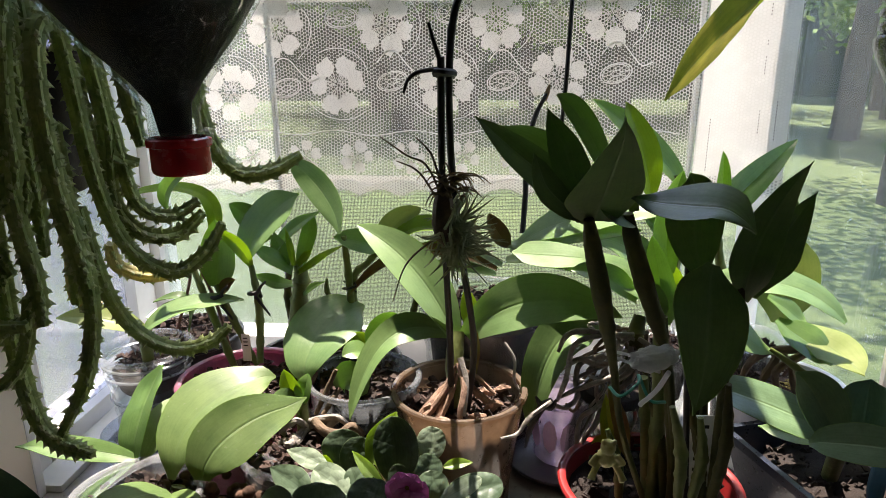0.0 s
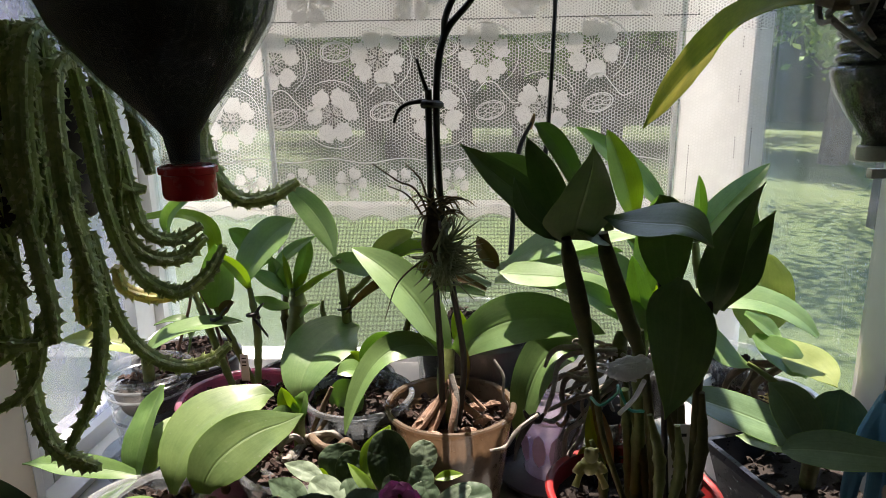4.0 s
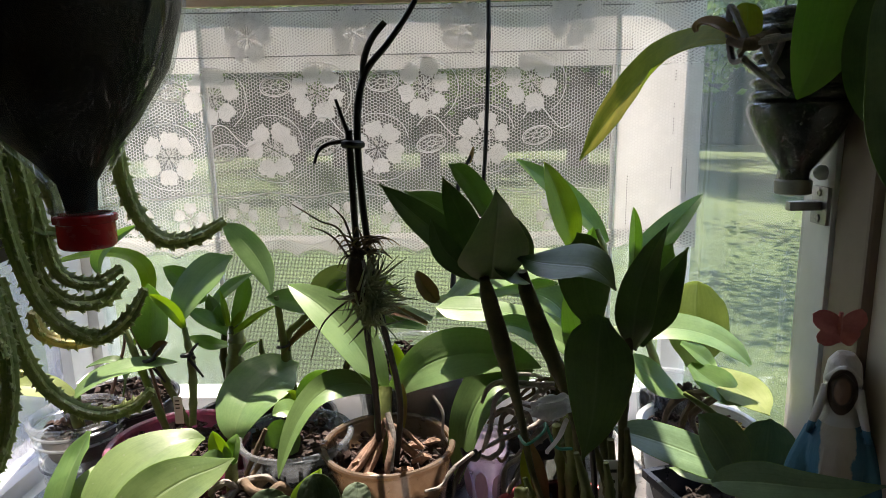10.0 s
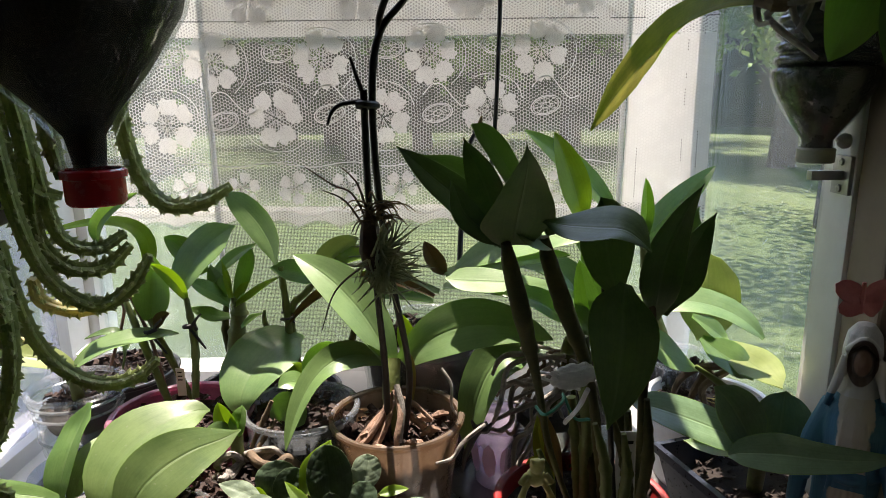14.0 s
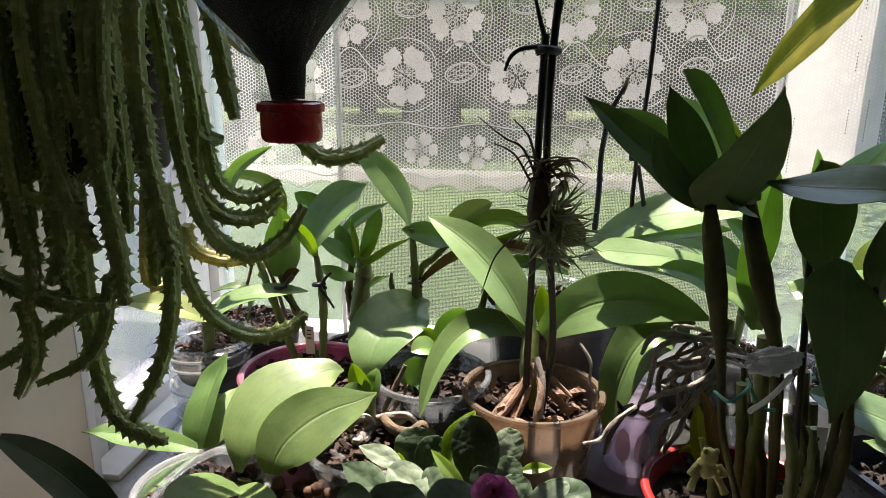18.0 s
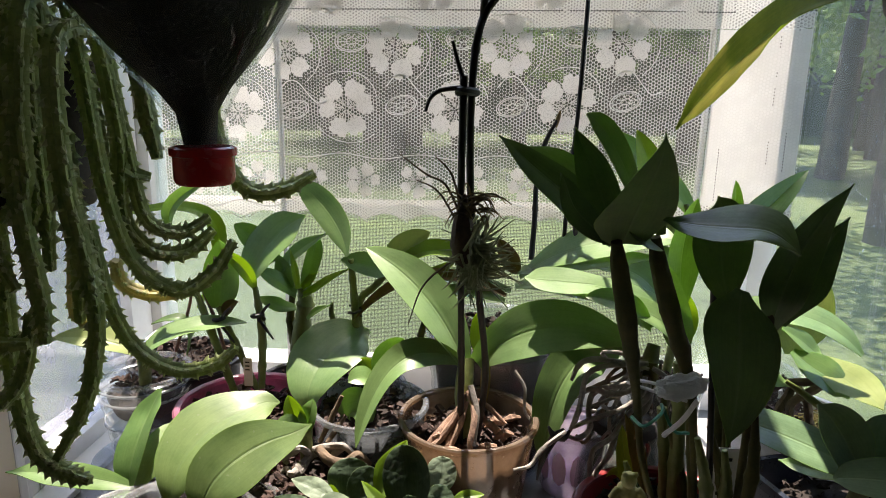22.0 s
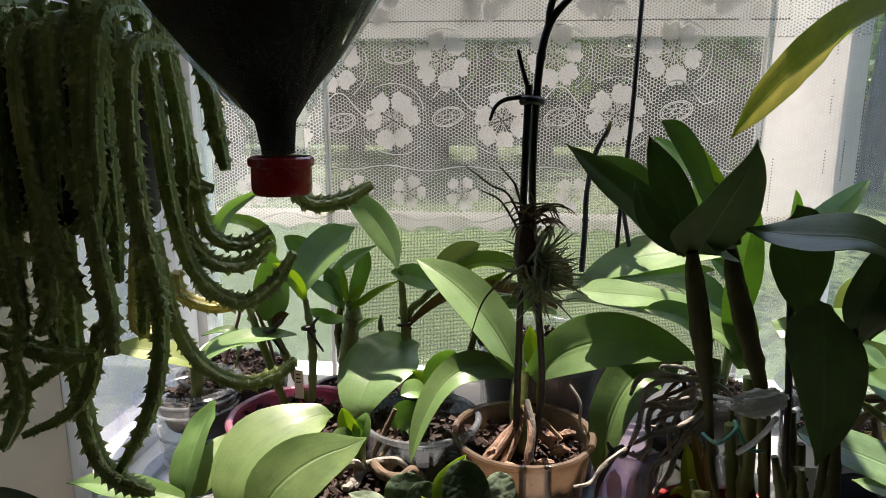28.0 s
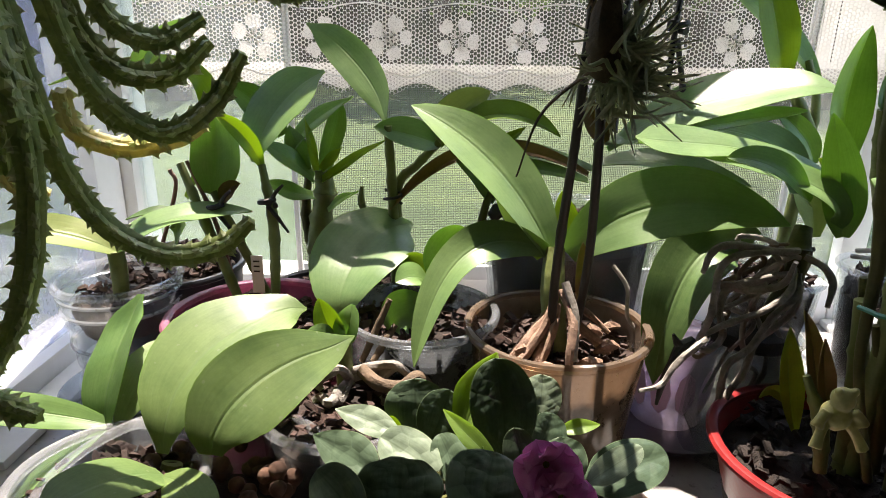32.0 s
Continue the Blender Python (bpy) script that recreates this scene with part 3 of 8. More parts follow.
M_GREYPOT = clear_plastic("smoky_grey_plastic", (0.55, 0.58, 0.6), 0.28, 0.2)
M_PEACH = clear_plastic("peach_translucent_plastic", (0.52, 0.41, 0.31), 0.34, 0.12)
M_LILAC = clear_plastic("lilac_translucent_plastic", (0.96, 0.88, 0.97), 0.34, 0.12)
M_PINK = clear_plastic("pink_translucent_plastic", (0.8, 0.36, 0.5), 0.4, 0.15)
M_RED = plain("red_plastic", (0.42, 0.01, 0.012), (0.6, 0.02, 0.02), 30, 0.25, 0.02)
M_REDPOT = plain("red_glazed_pot", (0.17, 0.011, 0.011), (0.26, 0.018, 0.017), 40, 0.35, 0.05)
M_BLACKPOT = plain("black_plastic", (0.012, 0.012, 0.015), (0.03, 0.03, 0.034), 40, 0.4, 0.1)
M_TERRACOTTA = plain("brown_pot", (0.02, 0.014, 0.011), (0.045, 0.03, 0.022), 40, 0.7, 0.2)
M_WHITEPOT = plain("white_plastic", (0.7, 0.7, 0.7), (0.82, 0.82, 0.81), 40, 0.35, 0.04)
M_TIE = plain("black_tie", (0.01, 0.01, 0.01), (0.025, 0.025, 0.025), 60, 0.6, 0.2)
M_GREENTIE = plain("green_wire", (0.02, 0.2, 0.13), (0.04, 0.3, 0.2), 60, 0.4, 0.1)
M_COTTON = plain("white_cotton", (0.75, 0.75, 0.75), (0.88, 0.88, 0.88), 200, 0.95, 0.8, through=0.35)
M_METAL = plain("steel", (0.35, 0.35, 0.36), (0.55, 0.55, 0.55), 60, 0.35, 0.1, metallic=1.0)


def leaf(parent, base, mid, tip, width, mat=None, face=(0, -0.6, 0.8), **kw):
    return part("leaf", blade(base, mid, tip, width * 0.9, face, **kw), mat or M_LEAF, parent)


def frond(parent, stations, face, mat=None, fold=0.22, wave=0.04, quilt=0.0, ribs=7, thick=0.0013, n=22, m=10, name="leaf"):
    """A leaf along a smooth line of stations (x, y, z, width), gently cupped along its midrib, with real thickness; quilt: blisters between the side veins."""
    bm = bmesh.new()
    uvl = bm.loops.layers.uv.verify()
    pts = curve_points([s[:3] for s in stations], 6)
    last = len(stations) - 1
    wide = [s[3] for s in stations]
    f0, rnd = Vector(face).normalized(), (stations[0][0] * 91 + stations[-1][2] * 57) % 1 * 20
    rows = []
    for i in range(n + 1):
        s = i / n
        q = s * (len(pts) - 1)
        k = min(int(q), len(pts) - 2)
        p = pts[k].lerp(pts[k + 1], q - k)
        way = (pts[min(k + 2, len(pts) - 1)] - pts[max(k - 1, 0)]).normalized()
        side = way.cross(f0)
        side = side.normalized() if side.length > 1e-4 else way.orthogonal().normalized()
        up = side.cross(way).normalized()
        a = s * last
        j = min(int(a), last - 1)
        u = a - j
        w0, w1, w2, w3 = wide[max(j - 1, 0)], wide[j], wide[j + 1], wide[min(j + 2, last)]
        w = 0.5 * (2 * w1 + (w2 - w0) * u + (2 * w0 - 5 * w1 + 4 * w2 - w3) * u * u + (3 * w1 - w0 - 3 * w2 + w3) * u ** 3)
        w = max(w, 0.0006) / 2
        row = []
        for j in range(m + 1):
            u = 2 * j / m - 1
            lift = w * (fold * (abs(u) ** 1.3) * (1 - 0.35 * u * u) + wave * math.sin(s * 8 + rnd + 2 * u) * u * u)
            if quilt:
                lift += quilt * w * (abs(math.sin(math.pi * (s * ribs - 1.4 * abs(u)))) * (1 - u * u) * min(1, 3 * abs(u)) - 0.15 * (1 - min(1, 5 * abs(u))))
            row.append((p + side * (u * w) + up * lift, up, (j / m, s)))
        rows.append(row)
    grids = []
    for sign in (0, 1):
        grid = [[bm.verts.new(co - up * (thick * sign * (1 if 0 < j < m else 0.3))) for j, (co, up, _) in enumerate(r)] for r in rows]
        grids.append(grid)
        for i in range(n):
            for j in range(m):
                idx = ((i, j), (i, j + 1), (i + 1, j + 1), (i + 1, j))
                idx = idx if not sign else idx[::-1]
                fc = bm.faces.new([grid[a][b] for a, b in idx])
                for lp, (a, b) in zip(fc.loops, idx):
                    lp[uvl].uv = rows[a][b][2]
    rim = [(i, 0) for i in range(n + 1)] + [(n, j) for j in range(1, m + 1)] + [(i, m) for i in range(n - 1, -1, -1)] + [(0, j) for j in range(m - 1, 0, -1)]
    for (a, b), (c, d) in zip(rim, rim[1:] + rim[:1]):
        bm.faces.new((grids[0][a][b], grids[0][c][d], grids[1][c][d], grids[1][a][b]))
    return part(name, bm, mat or M_LEAF, parent)


def cane(parent, ctrl, radius, mat=None, name="stem", nodes=0):
    """A stem; nodes: how many swollen joints it has along its length."""
    pts = curve_points(ctrl, 10)
    radii = [radius] * len(ctrl) if isinstance(radius, (int, float)) else list(radius)
    marks = {int(k / (nodes + 1) * (len(pts) - 1)) for k in range(1, nodes + 1)}
    out = []
    for i in range(len(pts)):
        s = i / (len(pts) - 1) * (len(radii) - 1)
        k = min(int(s), len(radii) - 2)
        r = radii[k] + (radii[k + 1] - radii[k]) * (s - k)
        out.append(r * 1.2 if i in marks else r)
    return part(name, tube(pts, out, 10, 1, rough=0.07), mat or M_CANE, parent)


def pot(parent, at, r_top, r_foot, height, mat, rim=0.004, thick=0.0022, ridges=0, name="pot"):
    """A tapered pot with a rolled rim, an inside and a floor; at is the middle of its foot."""
    out = [(r_foot * 0.6, 0.0), (r_foot, 0.0), (r_foot + 0.002, 0.003)]
    steps = max(6, ridges * 4)
    for i in range(1, steps):
        s = i / steps
        r = r_foot + (r_top - r_foot) * s
        if ridges:
            r += 0.0011 * (1 if i % 4 in (1, 2) else 0)
        out.append((r, 0.003 + (height - 0.006) * s))
    out += [(r_top, height - 0.005), (r_top - thick, height - 0.005)]
    out += [(r_foot + (r_top - r_foot) * s - thick, 0.004 + (height - 0.009) * s) for s in (0.8, 0.5, 0.2, 0.0)] + [(0.001, 0.004)]
    body = part(name, lathe(out, at, 48), mat, parent)
    lip = [(r_top - thick, -0.0048), (r_top + rim * 0.3, -0.006), (r_top + rim, -0.0045), (r_top + rim * 1.1, -0.002), (r_top + rim * 0.7, -0.0003), (r_top - thick * 0.4, 0.0), (r_top - thick * 1.2, -0.0012), (r_top - thick, -0.0048)]
    part("rim", lathe([(r, height + h) for r, h in lip], at, 48), M_RIM if mat is M_CLEAR else mat, body)
    return body


def filling(parent, at, radius, depth=0.012, chips=60, seed=1, soil=M_SOIL, mat=None, size=0.0052, name="bark"):
    """Growing medium: a dark uneven top with loose chips of bark lying on it."""
    rnd = random.Random(seed)
    bm = bmesh.new()
    lathe([(0.001, 0.004), (radius * 0.5, 0.003), (radius * 0.85, 0.0), (radius, -0.004), (radius * 0.8, -depth), (radius * 0.5, -depth - 0.001)], at, 30, bm, wobble=0.05)
    part("soil", bm, soil, parent)
    bm = bmesh.new()
    for _ in range(int(chips * 3)):
        a, r = rnd.uniform(0, 6.28), radius * math.sqrt(rnd.random()) * 0.93
        p = Vector(at) + Vector((r * math.cos(a), r * math.sin(a), 0.003 + rnd.random() * 0.006))
        s = size * rnd.choice((0.45, 0.6, 0.8, 1.0, 1.3))
        made = bmesh.ops.create_cube(bm, size=1)["verts"]
        q = Euler((rnd.gauss(0, 0.5), rnd.gauss(0, 0.5), rnd.uniform(0, 6))).to_matrix()
        for v in made:
            c = Vector((v.co.x * s * 1.5, v.co.y * s * 0.8, v.co.z * s * 0.45)) * rnd.uniform(0.75, 1.2)
            v.co = p + q @ (c + Vector((rnd.gauss(0, 0.12), rnd.gauss(0, 0.12), rnd.gauss(0, 0.08))) * s)
    b = part(name, bm, mat or M_CHIP, parent, smooth=False)
    tagged(b, kind="stuff")


def roots(parent, start, ends, radius=0.0035, seed=2, mat=None):
    rnd = random.Random(seed)
    for e in ends:
        s, e = Vector(start), Vector(e)
        mid = (s + e) / 2 + Vector((rnd.gauss(0, 0.012), rnd.gauss(0, 0.012), rnd.gauss(0.012, 0.008)))
        m2 = (mid + e) / 2 + Vector((rnd.gauss(0, 0.006), rnd.gauss(0, 0.006), rnd.gauss(0, 0.005)))
        part("root", tube([s, mid, m2, e], [radius, radius * 1.05, radius, radius * 0.7], 8, 6, rough=0.22), mat or M_ROOT, parent)


# ---- lace curtain ----
CY, CT, CB, CL, CR = 0.779, 1.367, 1.052, -0.36, 0.408
curtain = thing("curtain", (0.0, CY, CT), "white lace half curtain with flower pattern and scalloped hem", "curtain")


def drape(x, z):
    return CY + 0.006 * math.sin(x * 26) * (0.3 + 0.7 * (CT - z) / (CT - CB)) + 0.004 * noise.noise((x * 7, 0, z * 6)) - 0.02 * max(0, (x - 0.35) / 0.06) ** 1.5


def cloth(x0, x1, z0, z1, nx, nz, off=0.0, scallop=0.0):
    bm = bmesh.new()
    g = []
    for j in range(nz + 1):
        row = []
        for i in range(nx + 1):
            x = x0 + (x1 - x0) * i / nx
            z = z0 + (z1 - z0) * j / nz
            if j == 0 and scallop:
                z += scallop * abs(math.sin(x * 60))
            row.append(bm.verts.new((x, drape(x, z) + off, z)))
        g.append(row)
    for j in range(nz):
        for i in range(nx):
            bm.faces.new((g[j][i], g[j][i + 1], g[j + 1][i + 1], g[j + 1][i]))
    return bm


part("net", cloth(CL, CR, CB, CT, 120, 24, 0, 0.008), M_LACE, curtain)
part("sleeve", cloth(CL, CR, 1.29, CT, 120, 6, 0.004), M_LACE_FINE, curtain, "doubled lace band along the top")
part("side_hem", cloth(0.312, CR, CB + 0.02, 1.289, 16, 16, 0.004), M_HEM, curtain, "doubled lace at the side")
part("bottom_hem", cloth(CL, CR, CB + 0.004, CB + 0.03, 120, 2, 0.003, 0.008), M_LACE_FINE, curtain)
bm = bmesh.new()
for z in (1.308, 1.361):
    for i in range(230):
        x = CL + (CR - CL) * (i + 0.1) / 230
        if noise.noise((x * 40, z, 0)) > -0.45:
            box((x, drape(x, z) - 0.0016, z - 0.0007), (x + 0.0022, drape(x, z) - 0.0008, z + 0.0007), bm=bm)
for x in (0.326, 0.378, 0.394):
    for i in range(70):
        z = CB + 0.03 + i * 0.0036
        if noise.noise((x * 90, z * 30, 3)) > 0.05:
            box((x - 0.0004, drape(x, z) - 0.0016, z), (x + 0.0004, drape(x, z) - 0.0008, z + 0.0014), bm=bm)
tagged(part("stitching", bm, M_TIE, curtain, "dark open stitch line", smooth=False), kind="stuff")


M_THREAD = plain("white_thread", (0.72, 0.72, 0.7), (0.82, 0.82, 0.8), 300, 0.9, 0.1, through=0.4)


def on_lace(x, z, off=0.0032):
    return Vector((x, drape(x, z) - off, z))


def lace_flower(cx, cz, r, turn):
    """Loose round petals with a toothed edge round an open centre held by short bars."""
    bm = bmesh.new()
    rnd = random.Random(int(cx * 9000 + cz * 700))
    count = 6 if r > 0.03 else 5
    for k in range(count):
        a = turn + (k + rnd.uniform(-0.1, 0.1)) * 2 * math.pi / count
        far, size = r * rnd.uniform(0.6, 0.7), r * rnd.uniform(0.29, 0.35)
        px, pz = cx + far * math.cos(a), cz + far * math.sin(a)
        ring = []
        for i in range(30):
            b = 2 * math.pi * i / 30
            c = b if b < math.pi else 2 * math.pi - b
            rr = size * (1.02 - 0.22 * math.exp(-(c / 0.3) ** 2) + 0.16 * math.exp(-((c - 0.75) / 0.4) ** 2) - 0.2 * math.exp(-((c - math.pi) / 0.9) ** 2) + 0.1 * math.cos(10 * b + k) + rnd.uniform(-0.05, 0.05))
            ring.append(bm.verts.new(on_lace(px + rr * math.cos(a + b), pz + rr * math.sin(a + b) * 1.05)))
        mid = bm.verts.new(on_lace(px, pz, 0.0036))
        for i in range(30):
            bm.faces.new((ring[i], ring[(i + 1) % 30], mid))
        for s in (-0.3, 0.0, 0.3):
            tube([on_lace(cx + 0.08 * r * math.cos(a), cz + 0.08 * r * math.sin(a)), on_lace(cx + 0.42 * r * math.cos(a + s), cz + 0.42 * r * math.sin(a + s))], 0.0006, 4, 2, bm=bm)
    part("flower", bm, M_PETAL, curtain)


def lace_eye(cx, cz, rx, rz, tilt, spokes=10):
    """An oval ring of cord with a smaller ring inside and bars between them."""
    bm = bmesh.new()

    def at(k, b):
        x, z = rx * k * math.cos(b), rz * k * math.sin(b)
        px, pz = cx + x * math.cos(tilt) - z * math.sin(tilt), cz + x * math.sin(tilt) + z * math.cos(tilt)
        return on_lace(px, pz)
    for k, w in ((1.0, 0.0008), (0.86, 0.0006), (0.3, 0.0006)):
        tube([at(k, i * math.pi / 8) for i in range(17)], w, 4, 2, bm=bm)
    for i in range(spokes):
        b = 2 * math.pi * i / spokes
        tube([at(0.3, b), at(0.86, b)], 0.0005, 4, 1, bm=bm)
    part("eye", bm, M_THREAD, curtain)


def lace_vine(ctrl, r=0.0007):
    part("vine", tube([on_lace(x, z) for x, z in ctrl], r, 5, 6), M_THREAD, curtain)


PITCH = 0.1335
for k in range(-2, 4):
    x, z = -0.0665 + PITCH * (k - 1), 1.2635 + 0.004 * (k - 1)
    x2, z2 = x - 0.06, z - 0.0735 + 0.004 * (k % 2)
    if CL + 0.03 < x < 0.27:
        lace_flower(x, z, 0.035, 0.3 + 0.5 * k)
        lace_eye(x - 0.052, z + 0.008, 0.02, 0.012, 0.05)
        lace_vine([(x + (0.04 + 0.0012 * w) * math.cos(w * 0.35 - 0.9), z - 0.004 + 0.04 * math.sin(w * 0.35 - 0.9)) for w in range(9)], 0.0005)
    if CL + 0.03 < x + 0.05 < 0.26:
        lace_flower(x + 0.05, z + 0.072, 0.031, 0.9 * k)
    if CL + 0.03 < x2 < 0.275:
        lace_flower(x2, z2, 0.035, 0.5 - 0.4 * k)
        lace_eye(x2 + 0.068, z2 + 0.004, 0.019, 0.011, 0.25, 8)
        lace_vine([(x2 + (0.041 + 0.0014 * w) * math.cos(w * 0.35 + 0.3), z2 + 0.043 * math.sin(w * 0.35 + 0.3)) for w in range(6)], 0.0005)
        lace_vine([(x2 + 0.005 + (0.05 - 0.0012 * w) * math.cos(w * 0.35 + 3.7), z2 + 0.042 * math.sin(w * 0.35 + 3.7)) for w in range(6)], 0.0005)
        lace_vine([(x2 + 0.05 + 0.012 * w, z2 + 0.026 + 0.014 * math.sin(w * 1.1)) for w in range(6)])
    for x3 in (x2 + 0.02, x2 + 0.087):
        if CL + 0.03 < x3 < 0.27:
            lace_flower(x3, 1.106, 0.022, 0.2 + k)
lace_vine([(CL + 0.01 + 0.02 * i, 1.136 + 0.003 * math.sin(i * 1.3)) for i in range(33)], 0.0007)
lace_vine([(CL + 0.01 + 0.01 * i, 1.074 + 0.004 * math.sin(i * 0.9)) for i in range(66)], 0.0007)
rod = thing("curtain_rail", (0.0, CY, 1.37), "pale wooden strip that holds the lace curtain", "curtain rail")
part("strip", box((CL - 0.01, CY + 0.003, 1.369), (CR + 0.0, CY + 0.008, 1.395), 0.002), M_WOOD, rod)
part("bracket", box((CL + 0.1, CY + 0.0075, 1.38), (CL + 0.13, WY + 0.001, 1.392)), M_WOOD, rod)

# ---- red-capped bottle hanging over the shelf ----
BX, BY, BZ = -0.0936, 0.278, 1.165
M_DARKWATER = plain("dark_bottle_filling", (0.004, 0.004, 0.004), (0.016, 0.014, 0.01), 60, 0.65, 0.4, spec=0.2)
M_STRING = plain("cord", (0.1, 0.09, 0.08), (0.25, 0.22, 0.2), 200, 0.8, 0.3)
bottle = thing("hanging_bottle", (BX, BY, BZ), "upside-down clear plastic bottle with dark filling and red cap", "bottle")
shell = [(0.0125, 0.012), (0.0125, 0.03), (0.0155, 0.036), (0.0205, 0.044), (0.037, 0.064), (0.0552, 0.09), (0.0653, 0.12), (0.068, 0.15), (0.068, 0.18), (0.0675, 0.196), (0.0665, 0.202), (0.0685, 0.21), (0.069, 0.3)]
TIP = Matrix.Rotation(radians(-3.0), 3, "Y")
M_BOTTLE = clear_plastic("clear_bottle", (0.9, 0.93, 0.91), 0.022, 0.05)
part("bottle_body", lathe(shell, (BX, BY, BZ), 48, turn=TIP), M_BOTTLE, bottle)
inner = [(0.001, 0.0185), (0.0075, 0.019), (0.0095, 0.034), (0.017, 0.045), (0.034, 0.064), (0.0528, 0.09), (0.063, 0.12), (0.0655, 0.15), (0.0655, 0.19), (0.0655, 0.3), (0.001, 0.301)]
part("filling", lathe(inner, (BX, BY, BZ), 40, wobble=0.02, turn=TIP), M_DARKWATER, bottle, "dark soil-like filling")
capm = [(0.001, 0.0), (0.0125, 0.0), (0.0138, 0.0012), (0.0142, 0.003), (0.0142, 0.0135), (0.0147, 0.0142), (0.0147, 0.0175), (0.0135, 0.018), (0.0128, 0.018)]
cap = part("cap", lathe(capm, (BX, BY, BZ), 60), M_RED, bottle, "red screw cap")
part("cap_rim", lathe([(0.0141, 0.0132), (0.0154, 0.0138), (0.0156, 0.0155), (0.0154, 0.0172), (0.0138, 0.0181), (0.0141, 0.0132)], (BX, BY, BZ), 60), M_RED, cap)
part("neck_ring", lathe([(0.0128, 0.0185), (0.0165, 0.019), (0.0165, 0.0215), (0.0128, 0.022)], (BX, BY, BZ), 40), M_CLEAR, bottle)
for a in (0.5, 2.6, 4.7):
    part("hanger", tube([(BX - 0.015 + 0.064 * math.cos(a), BY + 0.064 * math.sin(a), BZ + 0.295), (BX + 0.02 * math.cos(a), BY + 0.02 * math.sin(a), BZ + 0.5), (BX, BY, TOP)], 0.0012, 6, 4), M_STRING, bottle)

# ---- hanging cactus-like plant ----
M_CACTUS = plain("succulent_skin", (0.21, 0.3, 0.09), (0.58, 0.66, 0.23), 60, 0.34, 0.3, through=0.3, spec=0.6)
# Tooth tips are paler to put the relief's highlights into the colour.
M_TOOTH = plain("succulent_tooth_highlight", (0.42, 0.52, 0.2), (0.75, 0.78, 0.42), 90, 0.4, 0.2, through=0.4, spec=0.6)
# Same skin with the sun's light put into its colour.
M_CACTUS_SUNLIT = plain("sunlit_succulent_skin", (0.46, 0.42, 0.14), (0.74, 0.68, 0.36), 60, 0.5, 0.3, through=0.4)
PX, PY, PZ = (-0.2822, 0.4080, 1.1296)
succ = thing("hanging_succulent", (PX, PY, PZ), "trailing green toothed succulent stems spilling from a dark hanging pot", "succulent")
pot(succ, (PX, PY, PZ), 0.058, 0.046, 0.1, M_TERRACOTTA, 0.006)
filling(succ, (PX, PY, PZ + 0.092), 0.052, chips=20, seed=3)
for a in (0.4, 2.5, 4.6):
    part("hanger", tube([(PX + 0.062 * math.cos(a), PY + 0.062 * math.sin(a), PZ + 0.096), (PX + 0.03 * math.cos(a), PY + 0.03 * math.sin(a), PZ + 0.3), (PX, PY, TOP)], 0.001, 6, 4), M_STRING, succ)


def toothed_stem(ctrl, radius=0.0062, mat=None, seed=0):
    rnd = random.Random(seed)
    n = len(ctrl)
    bm = tube(ctrl, [radius * 0.85] + [radius] * (n - 2) + [radius * 0.6], 16, 8, rough=0.12, lobes=4, lobe=0.3)
    pts = curve_points(ctrl, 8)
    length = sum((b - a).length for a, b in zip(pts, pts[1:]))
    count = int(length / 0.0072)
    side = None
    for k in range(count):
        s = (k + 0.5) / count * (len(pts) - 2)
        i = int(s)
        p = pts[i].lerp(pts[i + 1], s - i)
        way = (pts[i + 1] - pts[i]).normalized()
        side = way.orthogonal().normalized() if side is None else (side - way * side.dot(way)).normalized()
        up = way.cross(side)
        for j in range(4):
            a = math.pi / 2 * j + rnd.uniform(-0.15, 0.15)
            o = side * math.cos(a) + up * math.sin(a)
            t = way.cross(o)
            fat = radius * (1.0 if k < count - 3 else 0.7)
            high = fat * rnd.uniform(0.75, 1.1)
            shift = way * radius * (0.5 if (j + k) % 2 else -0.3)
            foot = p + o * fat * 0.8 + shift
            rings = []
            for h, r in ((0.0, 0.85), (0.4, 0.5), (0.75, 0.2)):
                c = foot + o * high * h + way * high * 0.35 * h * h
                rings.append([bm.verts.new(c + (way * math.cos(b) * 1.15 + t * math.sin(b) * 0.75) * fat * r) for b in (0, 1.257, 2.513, 3.77, 5.027)])
            tip = bm.verts.new(foot + o * high * 1.15 + way * high * 0.5)
            for lo, hi in zip(rings, rings[1:]):
                for b in range(5):
                    bm.faces.new((lo[b], lo[(b + 1) % 5], hi[(b + 1) % 5], hi[b])).material_index = 1 if lo is rings[1] else 0
            for b in range(5):
                bm.faces.new((rings[-1][b], rings[-1][(b + 1) % 5], tip)).material_index = 1
    stem = part("stem", bm, mat or M_CACTUS, succ)
    stem.data.materials.append(M_TOOTH)
    return stem


